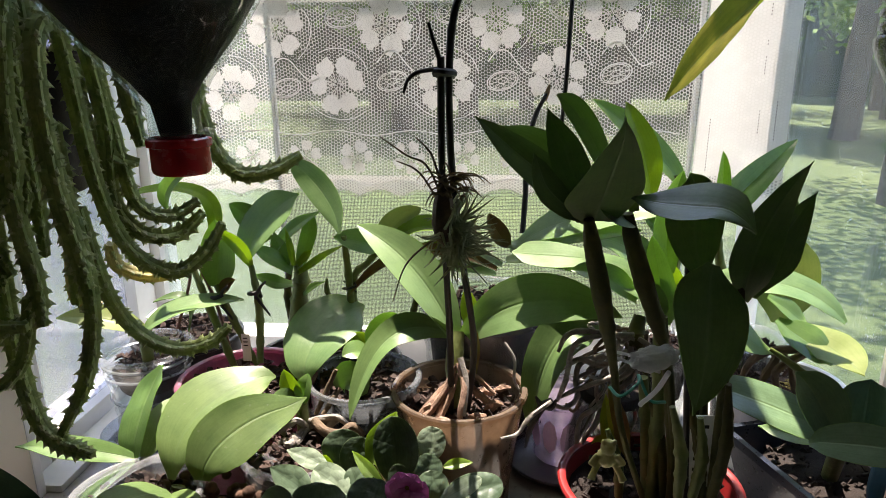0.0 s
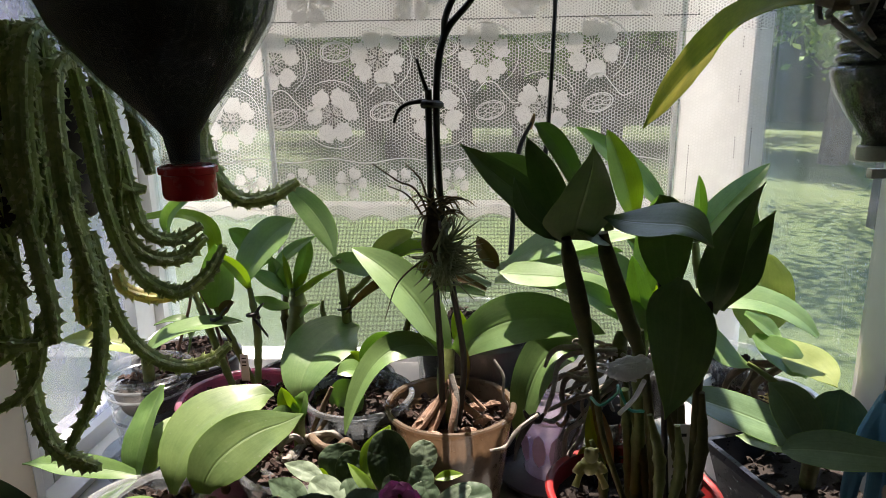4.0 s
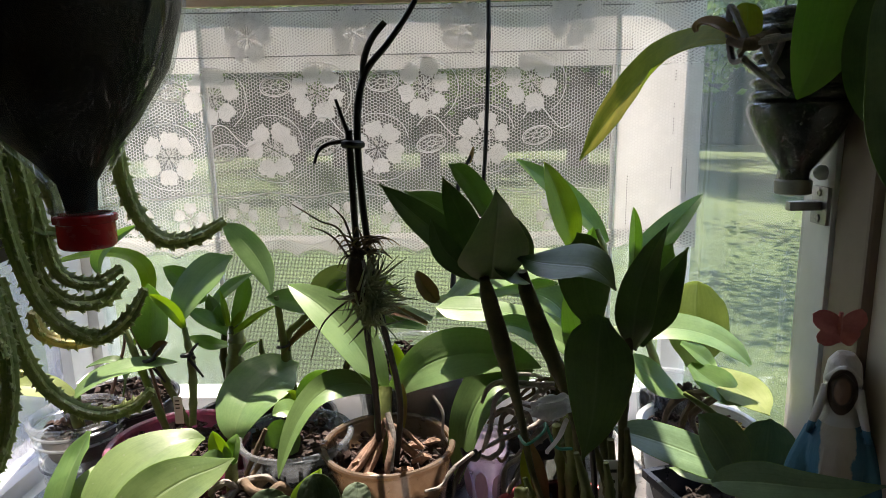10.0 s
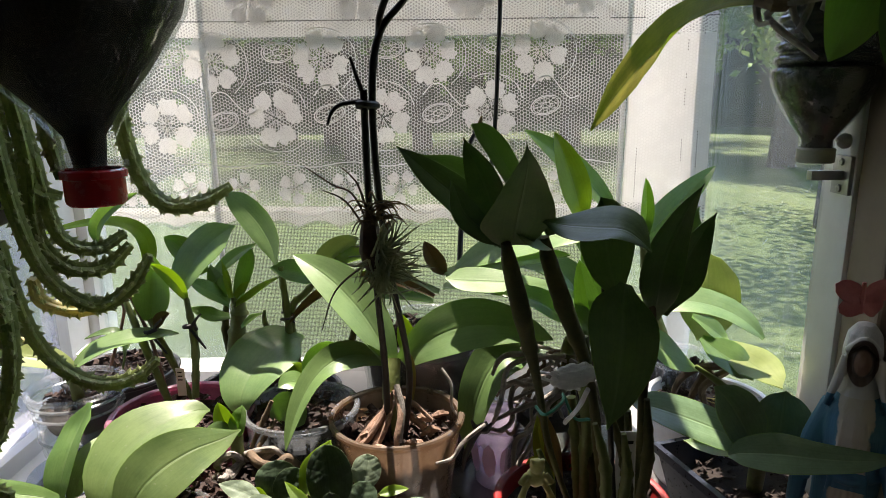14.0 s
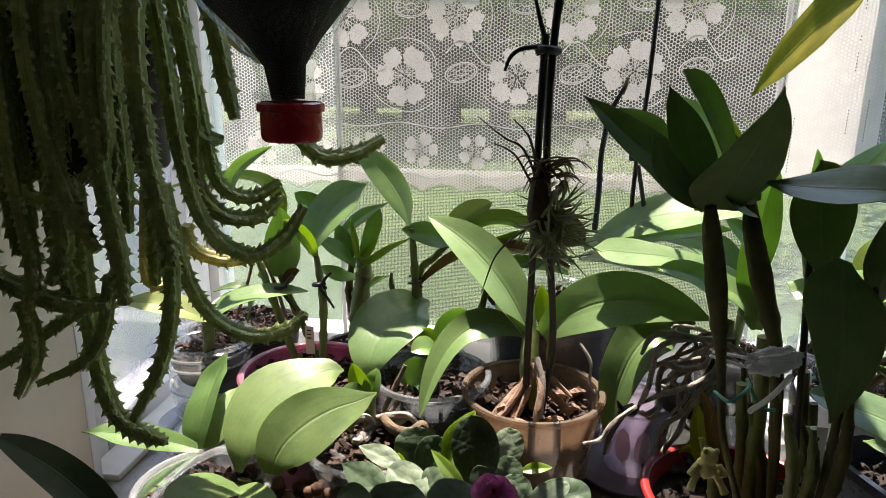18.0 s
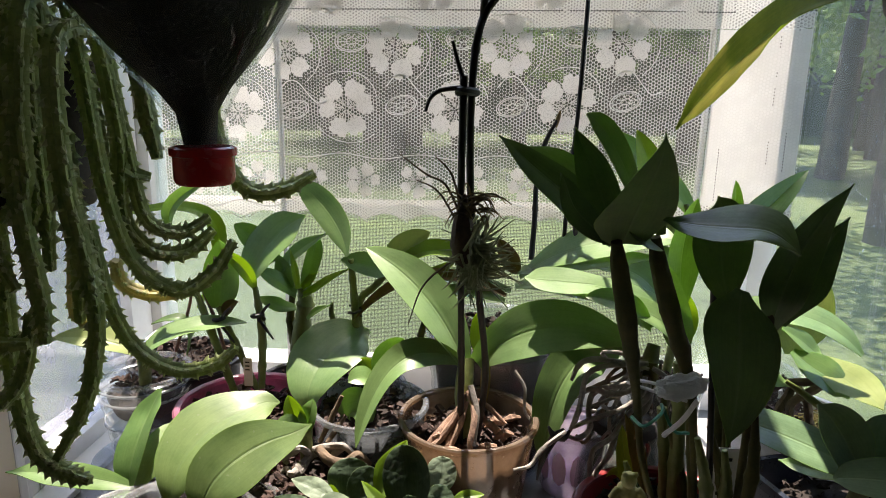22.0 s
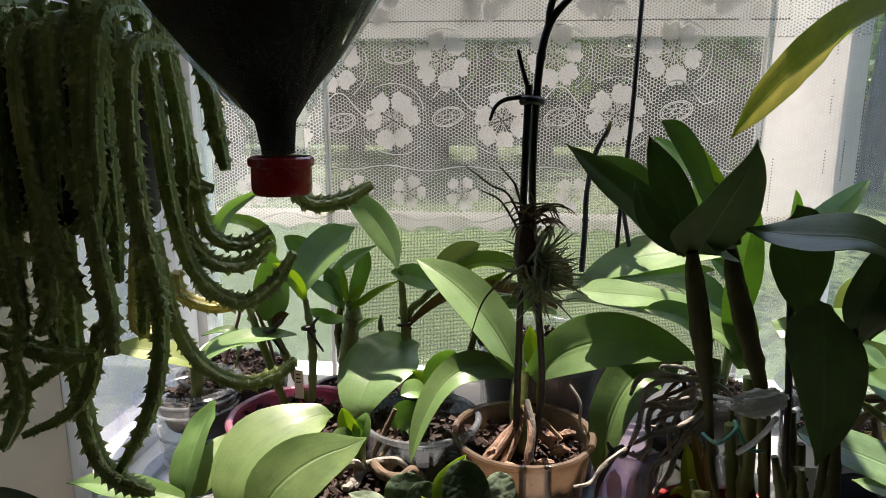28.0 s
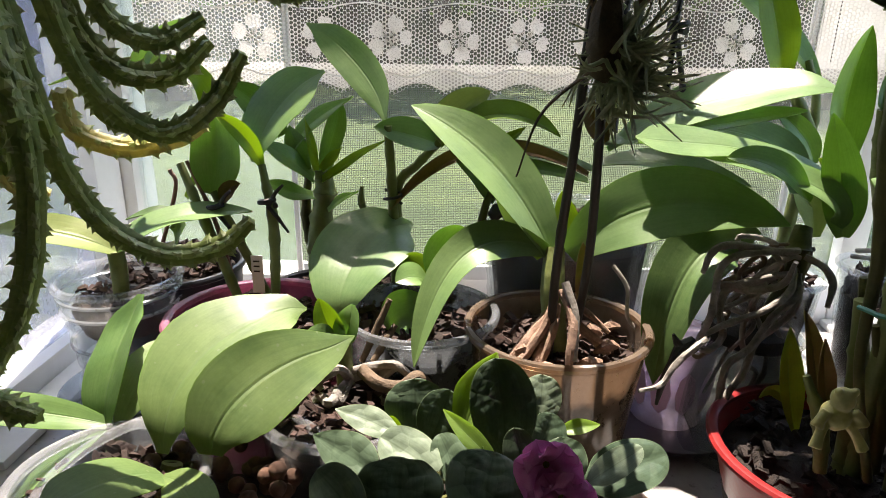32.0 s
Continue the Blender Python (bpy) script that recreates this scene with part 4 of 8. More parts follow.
STEMS = [
    [(-0.2332, 0.3472, 1.2668), (-0.2325, 0.3429, 1.2152), (-0.2367, 0.3472, 1.1356), (-0.2424, 0.3559, 1.0527)],
    [(-0.2242, 0.3633, 1.2696), (-0.2232, 0.3633, 1.1816), (-0.2177, 0.3708, 1.1141), (-0.2142, 0.3708, 1.0584), (-0.2272, 0.3708, 1.0022), (-0.2526, 0.3670, 0.9544)],
    [(-0.2548, 0.3633, 1.2666), (-0.2684, 0.3633, 1.1803), (-0.2755, 0.3708, 1.0950), (-0.2768, 0.3708, 1.0194), (-0.2673, 0.3670, 0.9687), (-0.2485, 0.3633, 0.9509), (-0.2242, 0.3596, 0.9460)],
    [(-0.2158, 0.3782, 1.2622), (-0.2098, 0.3782, 1.2104), (-0.2080, 0.3856, 1.1435), (-0.2059, 0.4080, 1.0913), (-0.1812, 0.4215, 1.0657), (-0.1565, 0.4283, 1.0790), (-0.1399, 0.4283, 1.1030)],
    [(-0.2099, 0.3931, 1.2611), (-0.2042, 0.4005, 1.1812), (-0.2102, 0.4080, 1.1246), (-0.2005, 0.4215, 1.0966), (-0.1789, 0.4351, 1.0925), (-0.1601, 0.4419, 1.1082)],
    [(-0.2081, 0.4005, 1.2480), (-0.2017, 0.4080, 1.1615), (-0.1968, 0.4147, 1.1201), (-0.1796, 0.4283, 1.1082), (-0.1595, 0.4351, 1.1189)],
    [(-0.1804, 0.3633, 1.2629), (-0.1674, 0.3633, 1.2206), (-0.1613, 0.3596, 1.1902), (-0.1557, 0.3559, 1.1688)],
    [(-0.1436, 0.4080, 1.2898), (-0.1507, 0.4283, 1.2250), (-0.1570, 0.4487, 1.1816), (-0.1526, 0.4622, 1.1505), (-0.1379, 0.4690, 1.1336), (-0.1140, 0.4758, 1.1356), (-0.0923, 0.4826, 1.1475)],
    [(-0.2177, 0.3782, 1.1246), (-0.2166, 0.3931, 1.0601), (-0.2073, 0.4080, 1.0229), (-0.1824, 0.4147, 1.0056), (-0.1574, 0.4215, 1.0084), (-0.1401, 0.4215, 1.0224)],
    [(-0.2671, 0.3472, 1.2607), (-0.2674, 0.3429, 1.1808), (-0.2743, 0.3472, 1.1000), (-0.2760, 0.3559, 1.0418)],
    [(-0.3277, 0.3559, 1.2354), (-0.3210, 0.3472, 1.1612), (-0.3168, 0.3429, 1.1137), (-0.3330, 0.3298, 1.0907), (-0.3599, 0.3212, 1.0816)],
    [(-0.2988, 0.3472, 1.1834), (-0.3141, 0.3385, 1.1495), (-0.2871, 0.3342, 1.1277), (-0.2663, 0.3342, 1.1187), (-0.2462, 0.3385, 1.1168)],
    [(-0.3741, 0.3559, 1.0882), (-0.3332, 0.3472, 1.0727), (-0.2971, 0.3429, 1.0586), (-0.2685, 0.3429, 1.0509), (-0.2457, 0.3472, 1.0501)],
    [(-0.2608, 0.3633, 1.0489), (-0.2915, 0.3515, 1.0296), (-0.3210, 0.3385, 1.0090), (-0.3450, 0.3298, 1.0041), (-0.3697, 0.3212, 0.9922)],
    [(-0.3055, 0.3472, 1.0505), (-0.2974, 0.3429, 1.0240), (-0.3006, 0.3385, 1.0047), (-0.3114, 0.3385, 0.9858)],
    [(-0.2471, 0.3559, 1.0684), (-0.2580, 0.3559, 1.0267), (-0.2733, 0.3515, 1.0060), (-0.3033, 0.3472, 0.9912)],
    [(-0.3104, 0.3633, 1.2602), (-0.3101, 0.3596, 1.1973), (-0.2977, 0.3559, 1.1429), (-0.2863, 0.3559, 1.1321)],
    [(-0.2267, 0.3782, 1.1811), (-0.2279, 0.3819, 1.1116), (-0.2352, 0.3856, 1.0523)],
    [(-0.2161, 0.3931, 1.2183), (-0.2161, 0.4005, 1.1614), (-0.2162, 0.4080, 1.1076)],
    [(-0.2763, 0.3782, 1.2693), (-0.2695, 0.3559, 1.2290), (-0.2635, 0.3472, 1.1878), (-0.2688, 0.3515, 1.1335)],
    [(-0.2176, 0.3856, 1.2321), (-0.2160, 0.3931, 1.1886), (-0.2131, 0.4080, 1.1286), (-0.2059, 0.4215, 1.0752), (-0.1795, 0.4351, 1.0646)],
    [(-0.3499, 0.3708, 1.2580), (-0.3481, 0.3633, 1.1781), (-0.3543, 0.3633, 1.1000), (-0.3797, 0.3559, 1.0504)],
    [(-0.2455, 0.3559, 1.2292), (-0.2274, 0.3472, 1.1988), (-0.2215, 0.3429, 1.1821)],
    [(-0.2233, 0.3515, 1.2644), (-0.2236, 0.3472, 1.1989), (-0.2265, 0.3515, 1.1391), (-0.2311, 0.3559, 1.0970)],
    [(-0.3285, 0.3515, 1.1037), (-0.3012, 0.3429, 1.1332), (-0.2977, 0.3429, 1.0919), (-0.2875, 0.3472, 1.0798)],
    [(-0.2853, 0.3472, 1.2672), (-0.2860, 0.3429, 1.2144), (-0.2870, 0.3429, 1.1591), (-0.2893, 0.3472, 1.0991)],
    [(-0.2040, 0.4005, 1.1579), (-0.2012, 0.4080, 1.1535), (-0.1914, 0.4147, 1.1501)],
]
rnd = random.Random(17)
for k in range(16):
    x = PX - 0.08 + 0.0105 * k + rnd.uniform(-0.004, 0.004)
    y = PY - 0.062 - 0.012 * rnd.random()
    z0, L = PZ + 0.115 + rnd.uniform(0, 0.03), rnd.uniform(0.1, 0.21)
    w = rnd.uniform(-0.014, 0.014)
    STEMS.append([(x, PY - 0.02, z0), (x + 0.003, y, z0 - 0.01), (x + w * 0.4, y - 0.006, z0 - L * 0.5), (x + w, y, z0 - L * 0.85), (x + w * 2.2, y - 0.004, z0 - L)])
for i, c in enumerate(STEMS):
    toothed_stem(c, 0.0040 + 0.0011 * ((i * 7) % 5) / 5, seed=i)
# Three stems wear the lighter skin colour in place of sunlight.
toothed_stem([(-0.2100, 0.4283, 1.2664), (-0.2014, 0.4351, 1.2366), (-0.1895, 0.4419, 1.2175), (-0.1735, 0.4487, 1.2034)], 0.004, M_CACTUS_SUNLIT, 90)
toothed_stem([(-0.2350, 0.4351, 1.0838), (-0.2354, 0.4419, 1.0637), (-0.2137, 0.4487, 1.0531), (-0.1873, 0.4555, 1.0579), (-0.1742, 0.4622, 1.0647)], 0.0042, M_CACTUS_SUNLIT, 91)
toothed_stem([(-0.2655, 0.4419, 1.1308), (-0.2736, 0.4419, 1.0656), (-0.2737, 0.4419, 1.0359), (-0.2588, 0.4487, 1.0268)], 0.004, M_CACTUS_SUNLIT, 92)

# ---- orchid in the peach pot, with stakes ----
O1 = (0.034, 0.525, SILL)
o1 = thing("orchid", O1, "orchid with long arching leaves in a peach translucent pot", "orchid", "potted orchids")
pot(o1, O1, 0.062, 0.047, 0.122, M_PEACH, 0.003)
filling(o1, (O1[0], O1[1], SILL + 0.1), 0.055, 0.083, 90, 5)
for k, (x, y) in enumerate(((0.05, 0.49), (0.066, 0.51), (0.058, 0.53), (0.074, 0.545), (0.02, 0.478), (0.008, 0.5))):
    part("chip", tube([(x - 0.008, y, SILL + 0.107), (x, y - 0.003, SILL + 0.112 + 0.002 * (k % 3)), (x + 0.009, y + 0.004, SILL + 0.109)], [0.0015, 0.0042, 0.002], 6, 3, rough=0.5), M_ROOT_PINK, o1, smooth=False)
leaf(o1, (0.0287, 0.5396, 0.9673), (-0.0126, 0.5667, 1.0249), (-0.0723, 0.5957, 1.0619), 0.052, M_LEAF_PALE, (0.3, -0.7, 0.7), fold=0.3)
# Dark leaf material here stands in for the shade on this drooping leaf.
leaf(o1, (0.0254, 0.5367, 0.9703), (-0.0316, 0.5222, 0.9712), (-0.0630, 0.4805, 0.9090), 0.034, M_LEAF_DARK, (-0.5, -0.75, 0.4), fold=0.3)
leaf(o1, (0.0404, 0.5396, 0.9675), (0.1033, 0.5367, 1.0051), (0.1820, 0.5251, 0.9950), 0.058, M_LEAF_PALE, (0, -0.75, 0.65), fold=0.22, blunt=0.3)
leaf(o1, (0.1757, 0.5586, 0.9740), (0.1253, 0.5367, 0.9619), (0.1015, 0.5136, 0.8819), 0.052, M_LEAF_DARK, (-0.6, -0.75, 0.15), fold=0.3)
leaf(o1, (0.0507, 0.5586, 0.9628), (0.0436, 0.5667, 0.9807), (0.0388, 0.5747, 1.0040), 0.022, M_LEAF_BRIGHT, (0, -1, 0.2))
leaf(o1, (0.0239, 0.5586, 0.9574), (0.0018, 0.5747, 0.9935), (-0.0030, 0.5909, 1.0123), 0.02, M_LEAF_BRIGHT, (0, -1, 0.2))
cane(o1, [(0.0336, 0.5165, 0.9050), (0.0295, 0.5251, 0.9436), (0.0312, 0.5396, 0.9715)], [0.008, 0.009, 0.007], M_CANE)
for ends, r in (([(0.0300, 0.5150, 0.9480), (0.0230, 0.5050, 0.9300), (0.0080, 0.4930, 0.9120), (-0.0060, 0.4860, 0.9030)], 0.0034), ([(0.0320, 0.5150, 0.9400), (0.0270, 0.5000, 0.9250), (0.0180, 0.4880, 0.9060)], 0.003), ([(0.0330, 0.5150, 0.9500), (0.0400, 0.5000, 0.9360), (0.0370, 0.4860, 0.9180), (0.0360, 0.4820, 0.8980)], 0.0032), ([(0.0380, 0.5230, 0.9400), (0.0520, 0.5200, 0.9330), (0.0680, 0.5150, 0.9200)], 0.0026)):
    part("root", tube(ends, [r * 0.8] + [r] * (len(ends) - 2) + [r * 0.6], 8, 6, rough=0.25), M_ROOT_PINK, o1)
part("root", tube([(0.0772, 0.5586, 0.9530), (0.0869, 0.5506, 0.9388), (0.0869, 0.5425, 0.9201), (0.0946, 0.5367, 0.9096), (0.0909, 0.5338, 0.8997)], 0.0016, 8, 6, rough=0.2), M_ROOT, o1)
part("root", tube([(0.0354, 0.5136, 0.9566), (0.0414, 0.5010, 0.9379), (0.0393, 0.4839, 0.9139)], [0.0028, 0.0028, 0.0024], 8, 6, rough=0.1), M_ROOT, o1)
part("husk", blade((0.0484, 0.5251, 0.9334), (0.0488, 0.5280, 0.9594), (0.0486, 0.5309, 0.9788), 0.009, (0, -1, 0)), M_LEAF_DRY, o1)
for ctrl, r in (([(0.0324, 0.5222, 0.9343), (0.0161, 0.5078, 0.9217), (0.0006, 0.4941, 0.9074), (-0.0048, 0.4907, 0.8974)], 0.0046), ([(0.0280, 0.5165, 0.9305), (0.0221, 0.5010, 0.9169), (0.0152, 0.4907, 0.9055)], 0.004), ([(0.0400, 0.5194, 0.9295), (0.0574, 0.5136, 0.9157), (0.0680, 0.5136, 0.9052)], 0.0034)):
    part("root", tube(ctrl, [r, r * 1.1, r, r * 0.7][:len(ctrl)], 9, 6, rough=0.25), M_ROOT_PINK, o1)
# the two old flower spikes
cane(o1, [(0.0267, 0.5078, 0.8920), (0.0270, 0.5010, 0.9729), (0.0262, 0.4634, 1.0564), (0.0253, 0.4362, 1.1305), (0.0261, 0.4163, 1.2219)], [0.003, 0.003, 0.0027, 0.0026, 0.0026], M_STAKE, "flower_spike", 2)
cane(o1, [(0.0414, 0.5136, 0.8980), (0.0481, 0.5078, 0.9709), (0.0397, 0.4669, 1.0604), (0.0320, 0.4441, 1.1418), (0.0316, 0.4203, 1.2146), (0.0374, 0.4203, 1.2574), (0.0554, 0.4203, 1.2805), (0.0672, 0.4203, 1.2956), (0.0765, 0.4203, 1.3106), (0.0859, 0.4203, 1.3328)], [0.003, 0.003, 0.0028, 0.0027, 0.0026, 0.0026, 0.0022, 0.002, 0.0019, 0.0018], M_STAKE, "flower_spike", 3)
cane(o1, [(0.0374, 0.4203, 1.2555), (0.0389, 0.4203, 1.2711), (0.0452, 0.4203, 1.2852), (0.0545, 0.4203, 1.2958)], [0.0024, 0.0023, 0.0023, 0.0022], M_SPIKE, "flower_spike")
cane(o1, [(0.0254, 0.4163, 1.2201), (0.0218, 0.4147, 1.2309), (0.0184, 0.4123, 1.2432)], [0.0018, 0.0015, 0.001], M_STAKE, "twig")
cane(o1, [(0.0242, 0.4163, 1.2140), (0.0112, 0.4123, 1.2119), (0.0045, 0.4104, 1.2068), (0.0014, 0.4094, 1.1984)], [0.0016, 0.0015, 0.0013, 0.001], M_STAKE, "twig")
part("tie", tube([(0.0225, 0.4139, 1.2118), (0.0284, 0.4104, 1.2118), (0.0346, 0.4203, 1.2109), (0.0286, 0.4242, 1.2102), (0.0223, 0.4155, 1.2110)], 0.0028, 7, 4), M_TIE, o1)

# ---- air plant tied to the spikes ----
M_AIR = plain("air_plant_leaf", (0.28, 0.32, 0.17), (0.6, 0.63, 0.4), 90, 0.75, 0.2, through=0.3)
AC = Vector((0.0343, 0.4163, 1.1035))
air = thing("air_plant", AC, "spiky grey-green air plant tied to two dark flower spikes", "air plant")
rnd = random.Random(11)
for k in range(150):
    a, e = rnd.uniform(-1.9, 1.5), rnd.uniform(-1.0, 1.0)
    if k % 4 == 0:
        a = rnd.uniform(-2.9, -1.6)
    d = Vector((math.cos(a) * 0.95, math.sin(e) * 0.8 - 0.25, math.sin(a) * 0.75 + 0.02)).normalized()
    L = rnd.uniform(0.018, 0.035)
    s = AC + Vector((rnd.gauss(0.001, 0.005), rnd.gauss(0, 0.005), rnd.gauss(-0.002, 0.009)))
    bend = Vector((rnd.gauss(0.05, 0.15), rnd.gauss(0, 0.15), rnd.gauss(0.18, 0.22)))
    part("leaf", tube([s, s + d * L * 0.5, s + d * L + bend * L * 0.5], [0.0013, 0.0009, 0.00025], 5, 4), M_AIR, air)
M_CURL = plain("straw_brown_curl", (0.1, 0.065, 0.03), (0.3, 0.22, 0.11), 90, 0.8, 0.3, through=0.2)
for k in range(26):
    s = AC + Vector((rnd.gauss(-0.003, 0.003), rnd.gauss(-0.002, 0.003), rnd.uniform(0.022, 0.036)))
    d = Vector((rnd.gauss(0.25, 0.7), rnd.gauss(-0.3, 0.4), rnd.uniform(0.3, 0.9))).normalized()
    L = rnd.uniform(0.01, 0.02)
    fall = Vector((d.x * L * 0.7, d.y * L * 0.4, -L * rnd.uniform(0.3, 1.0)))
    part("dry_leaf", tube([s, s + d * L * 0.6, s + d * L + fall * 0.35, s + d * L + fall], [0.0009, 0.0008, 0.0006, 0.0003], 5, 5), M_CURL, air)
for p, q, r in (((0.0173, 0.4203, 1.1455), (0.0025, 0.4123, 1.1564), (-0.0145, 0.4027, 1.1702)), ((0.0214, 0.4203, 1.1495), (0.0155, 0.4203, 1.1606), (0.0077, 0.4203, 1.1680)), ((0.0167, 0.4203, 1.0917), (-0.0001, 0.4123, 1.0766), (-0.0096, 0.4075, 1.0499)), ((0.0172, 0.4203, 1.1334), (0.0082, 0.4123, 1.1467), (-0.0041, 0.4075, 1.1532))):
    part("root", tube([AC, p, q, r], [0.001, 0.0009, 0.0007, 0.0004], 5, 6, rough=0.2), M_ROOT_DARK, air)
part("heart", lathe([(0.001, -0.012), (0.006, -0.008), (0.0085, 0.004), (0.007, 0.02), (0.003, 0.034), (0.001, 0.04)], AC + Vector((-0.006, -0.002, 0)), 14, wobble=0.3), M_ROOT_DARK, air)

# ---- cattleya in the red pot ----
RC = (0.198, 0.452, SILL)
cat = thing("cattleya", RC, "tall cattleya with dark leathery leaves in a red pot", "orchid", "potted orchids")
pot(cat, RC, 0.072, 0.052, 0.078, M_REDPOT, 0.004)
filling(cat, (RC[0], RC[1], SILL + 0.066), 0.066, 0.07, 70, 9, mat=M_SOIL, size=0.006)
J1, J2, J3 = (0.1196, 0.3515, 1.1264), (0.1464, 0.3680, 1.1265), (0.2184, 0.3602, 1.0960)
cane(cat, [(0.1814, 0.4010, 0.8924), (0.1584, 0.3936, 0.9595), (0.1458, 0.3793, 1.0201), (0.1325, 0.3646, 1.0744), (0.1230, 0.3550, 1.1107), J1], [0.0024, 0.0024, 0.003, 0.0066, 0.0055, 0.0032], M_CANE_DARK, "pseudobulb", 1)
cane(cat, [(0.2074, 0.4158, 0.8824), (0.1993, 0.4084, 0.9520), (0.1849, 0.3936, 1.0187), (0.1619, 0.3776, 1.0781), (0.1501, 0.3706, 1.1105), J2], [0.0024, 0.0026, 0.004, 0.0068, 0.0056, 0.0032], M_CANE_DARK, "pseudobulb", 1)
cane(cat, [(0.2298, 0.4010, 0.8946), (0.2203, 0.3776, 0.9890), (0.2171, 0.3646, 1.0606), J3], [0.0026, 0.0028, 0.0042, 0.0038], M_CANE_DARK, "pseudobulb", 1)
frond(cat, [(0.1198, 0.3610, 1.1234, 0.0081), (0.1072, 0.3660, 1.1335, 0.0208), (0.0923, 0.3730, 1.1503, 0.0247), (0.0747, 0.3810, 1.1643, 0.0203), (0.0608, 0.3860, 1.1760, 0.0111), (0.0498, 0.3900, 1.1848, 0.0000)], (0.3, -0.85, 0.4), M_LEAF_DARK, fold=0.35)
frond(cat, [(0.1198, 0.3610, 1.1242, 0.0060), (0.1059, 0.3520, 1.1343, 0.0153), (0.0941, 0.3500, 1.1462, 0.0194), (0.0886, 0.3520, 1.1589, 0.0100), (0.0858, 0.3550, 1.1659, 0.0000)], (0.5, -0.85, 0.2), M_LEAF_DARK, fold=0.15)
frond(cat, [(0.1171, 0.4100, 1.1382, 0.0109), (0.0976, 0.4100, 1.1588, 0.0248), (0.0824, 0.4150, 1.1685, 0.0199), (0.0644, 0.4200, 1.1766, 0.0000)], (0.2, -0.7, 0.6), M_LEAF, fold=0.3)
frond(cat, [(0.1210, 0.3610, 1.1250, 0.0069), (0.1126, 0.3600, 1.1469, 0.0221), (0.1048, 0.3620, 1.1671, 0.0202), (0.0977, 0.3640, 1.1819, 0.0101), (0.0936, 0.3640, 1.1916, 0.0000)], (-0.3, -0.95, 0.2), M_LEAF_DARK, fold=0.3)
frond(cat, [(0.1250, 0.3600, 1.1232, 0.0237), (0.1246, 0.3350, 1.1442, 0.0451), (0.1245, 0.3050, 1.1669, 0.0276), (0.1241, 0.2870, 1.1813, 0.0116), (0.1224, 0.2770, 1.1921, 0.0000)], (0.05, -0.95, 0.05), M_LEAF_DARK, fold=0.12, wave=0.1)
frond(cat, [(0.1350, 0.3700, 1.1472, 0.0111), (0.1215, 0.3600, 1.1719, 0.0174), (0.1114, 0.3560, 1.1872, 0.0168), (0.1039, 0.3550, 1.1957, 0.0120), (0.0983, 0.3550, 1.1998, 0.0014)], (0.3, -0.8, 0.45), M_LEAF, fold=0.3)
frond(cat, [(0.1518, 0.3760, 1.1259, 0.0063), (0.1475, 0.3800, 1.1423, 0.0153), (0.1410, 0.3850, 1.1563, 0.0108), (0.1351, 0.3900, 1.1665, 0.0000)], (0.2, -0.9, 0.2), M_LEAF_DARK, fold=0.3)
frond(cat, [(0.1500, 0.3740, 1.1204, 0.0127), (0.1388, 0.3620, 1.1274, 0.0242), (0.1279, 0.3550, 1.1346, 0.0171), (0.1207, 0.3500, 1.1412, 0.0000)], (0.1, -0.6, 0.75), M_LEAF_DARK, fold=0.25)
frond(cat, [(0.1396, 0.3290, 1.1444, 0.0028), (0.1500, 0.3120, 1.1450, 0.0196), (0.1617, 0.2940, 1.1473, 0.0311), (0.1724, 0.2790, 1.1491, 0.0256), (0.1787, 0.2700, 1.1455, 0.0110), (0.1828, 0.2640, 1.1408, 0.0004)], (0.1, -0.75, 0.65), M_LEAF_DARK, fold=0.3)
frond(cat, [(0.1998, 0.3800, 1.0813, 0.0088), (0.1926, 0.3760, 1.1026, 0.0275), (0.1888, 0.3750, 1.1241, 0.0357), (0.1872, 0.3740, 1.1434, 0.0210), (0.1836, 0.3740, 1.1513, 0.0008)], (-0.1, -1, 0.1), M_LEAF_DARK, fold=0.2)
frond(cat, [(0.2195, 0.3620, 1.0729, 0.0076), (0.2175, 0.3500, 1.0969, 0.0244), (0.2166, 0.3350, 1.1239, 0.0232), (0.2166, 0.3160, 1.1478, 0.0131), (0.2179, 0.3050, 1.1606, 0.0056), (0.2196, 0.2980, 1.1692, 0.0000)], (-0.45, -0.9, 0.1), M_LEAF_DARK, fold=0.45)
frond(cat, [(0.2233, 0.3620, 1.0752, 0.0094), (0.2320, 0.3600, 1.0990, 0.0297), (0.2388, 0.3570, 1.1178, 0.0238), (0.2458, 0.3550, 1.1335, 0.0116), (0.2517, 0.3540, 1.1438, 0.0000)], (0.2, -0.95, 0.2), M_LEAF_DARK, fold=0.4)
frond(cat, [(0.2278, 0.3660, 1.0925, 0.0105), (0.2360, 0.3700, 1.1154, 0.0219), (0.2418, 0.3720, 1.1327, 0.0174), (0.2489, 0.3750, 1.1438, 0.0000)], (0.1, -0.95, 0.3), M_LEAF, fold=0.35)
frond(cat, [(0.1995, 0.3620, 1.0960, 0.0088), (0.1949, 0.3500, 1.0833, 0.0394), (0.1914, 0.3360, 1.0682, 0.0469), (0.1865, 0.3200, 1.0540, 0.0383), (0.1804, 0.3060, 1.0393, 0.0190), (0.1747, 0.2970, 1.0271, 0.0000)], (0.05, -1, 0.15), M_LEAF_DARK, fold=0.15)
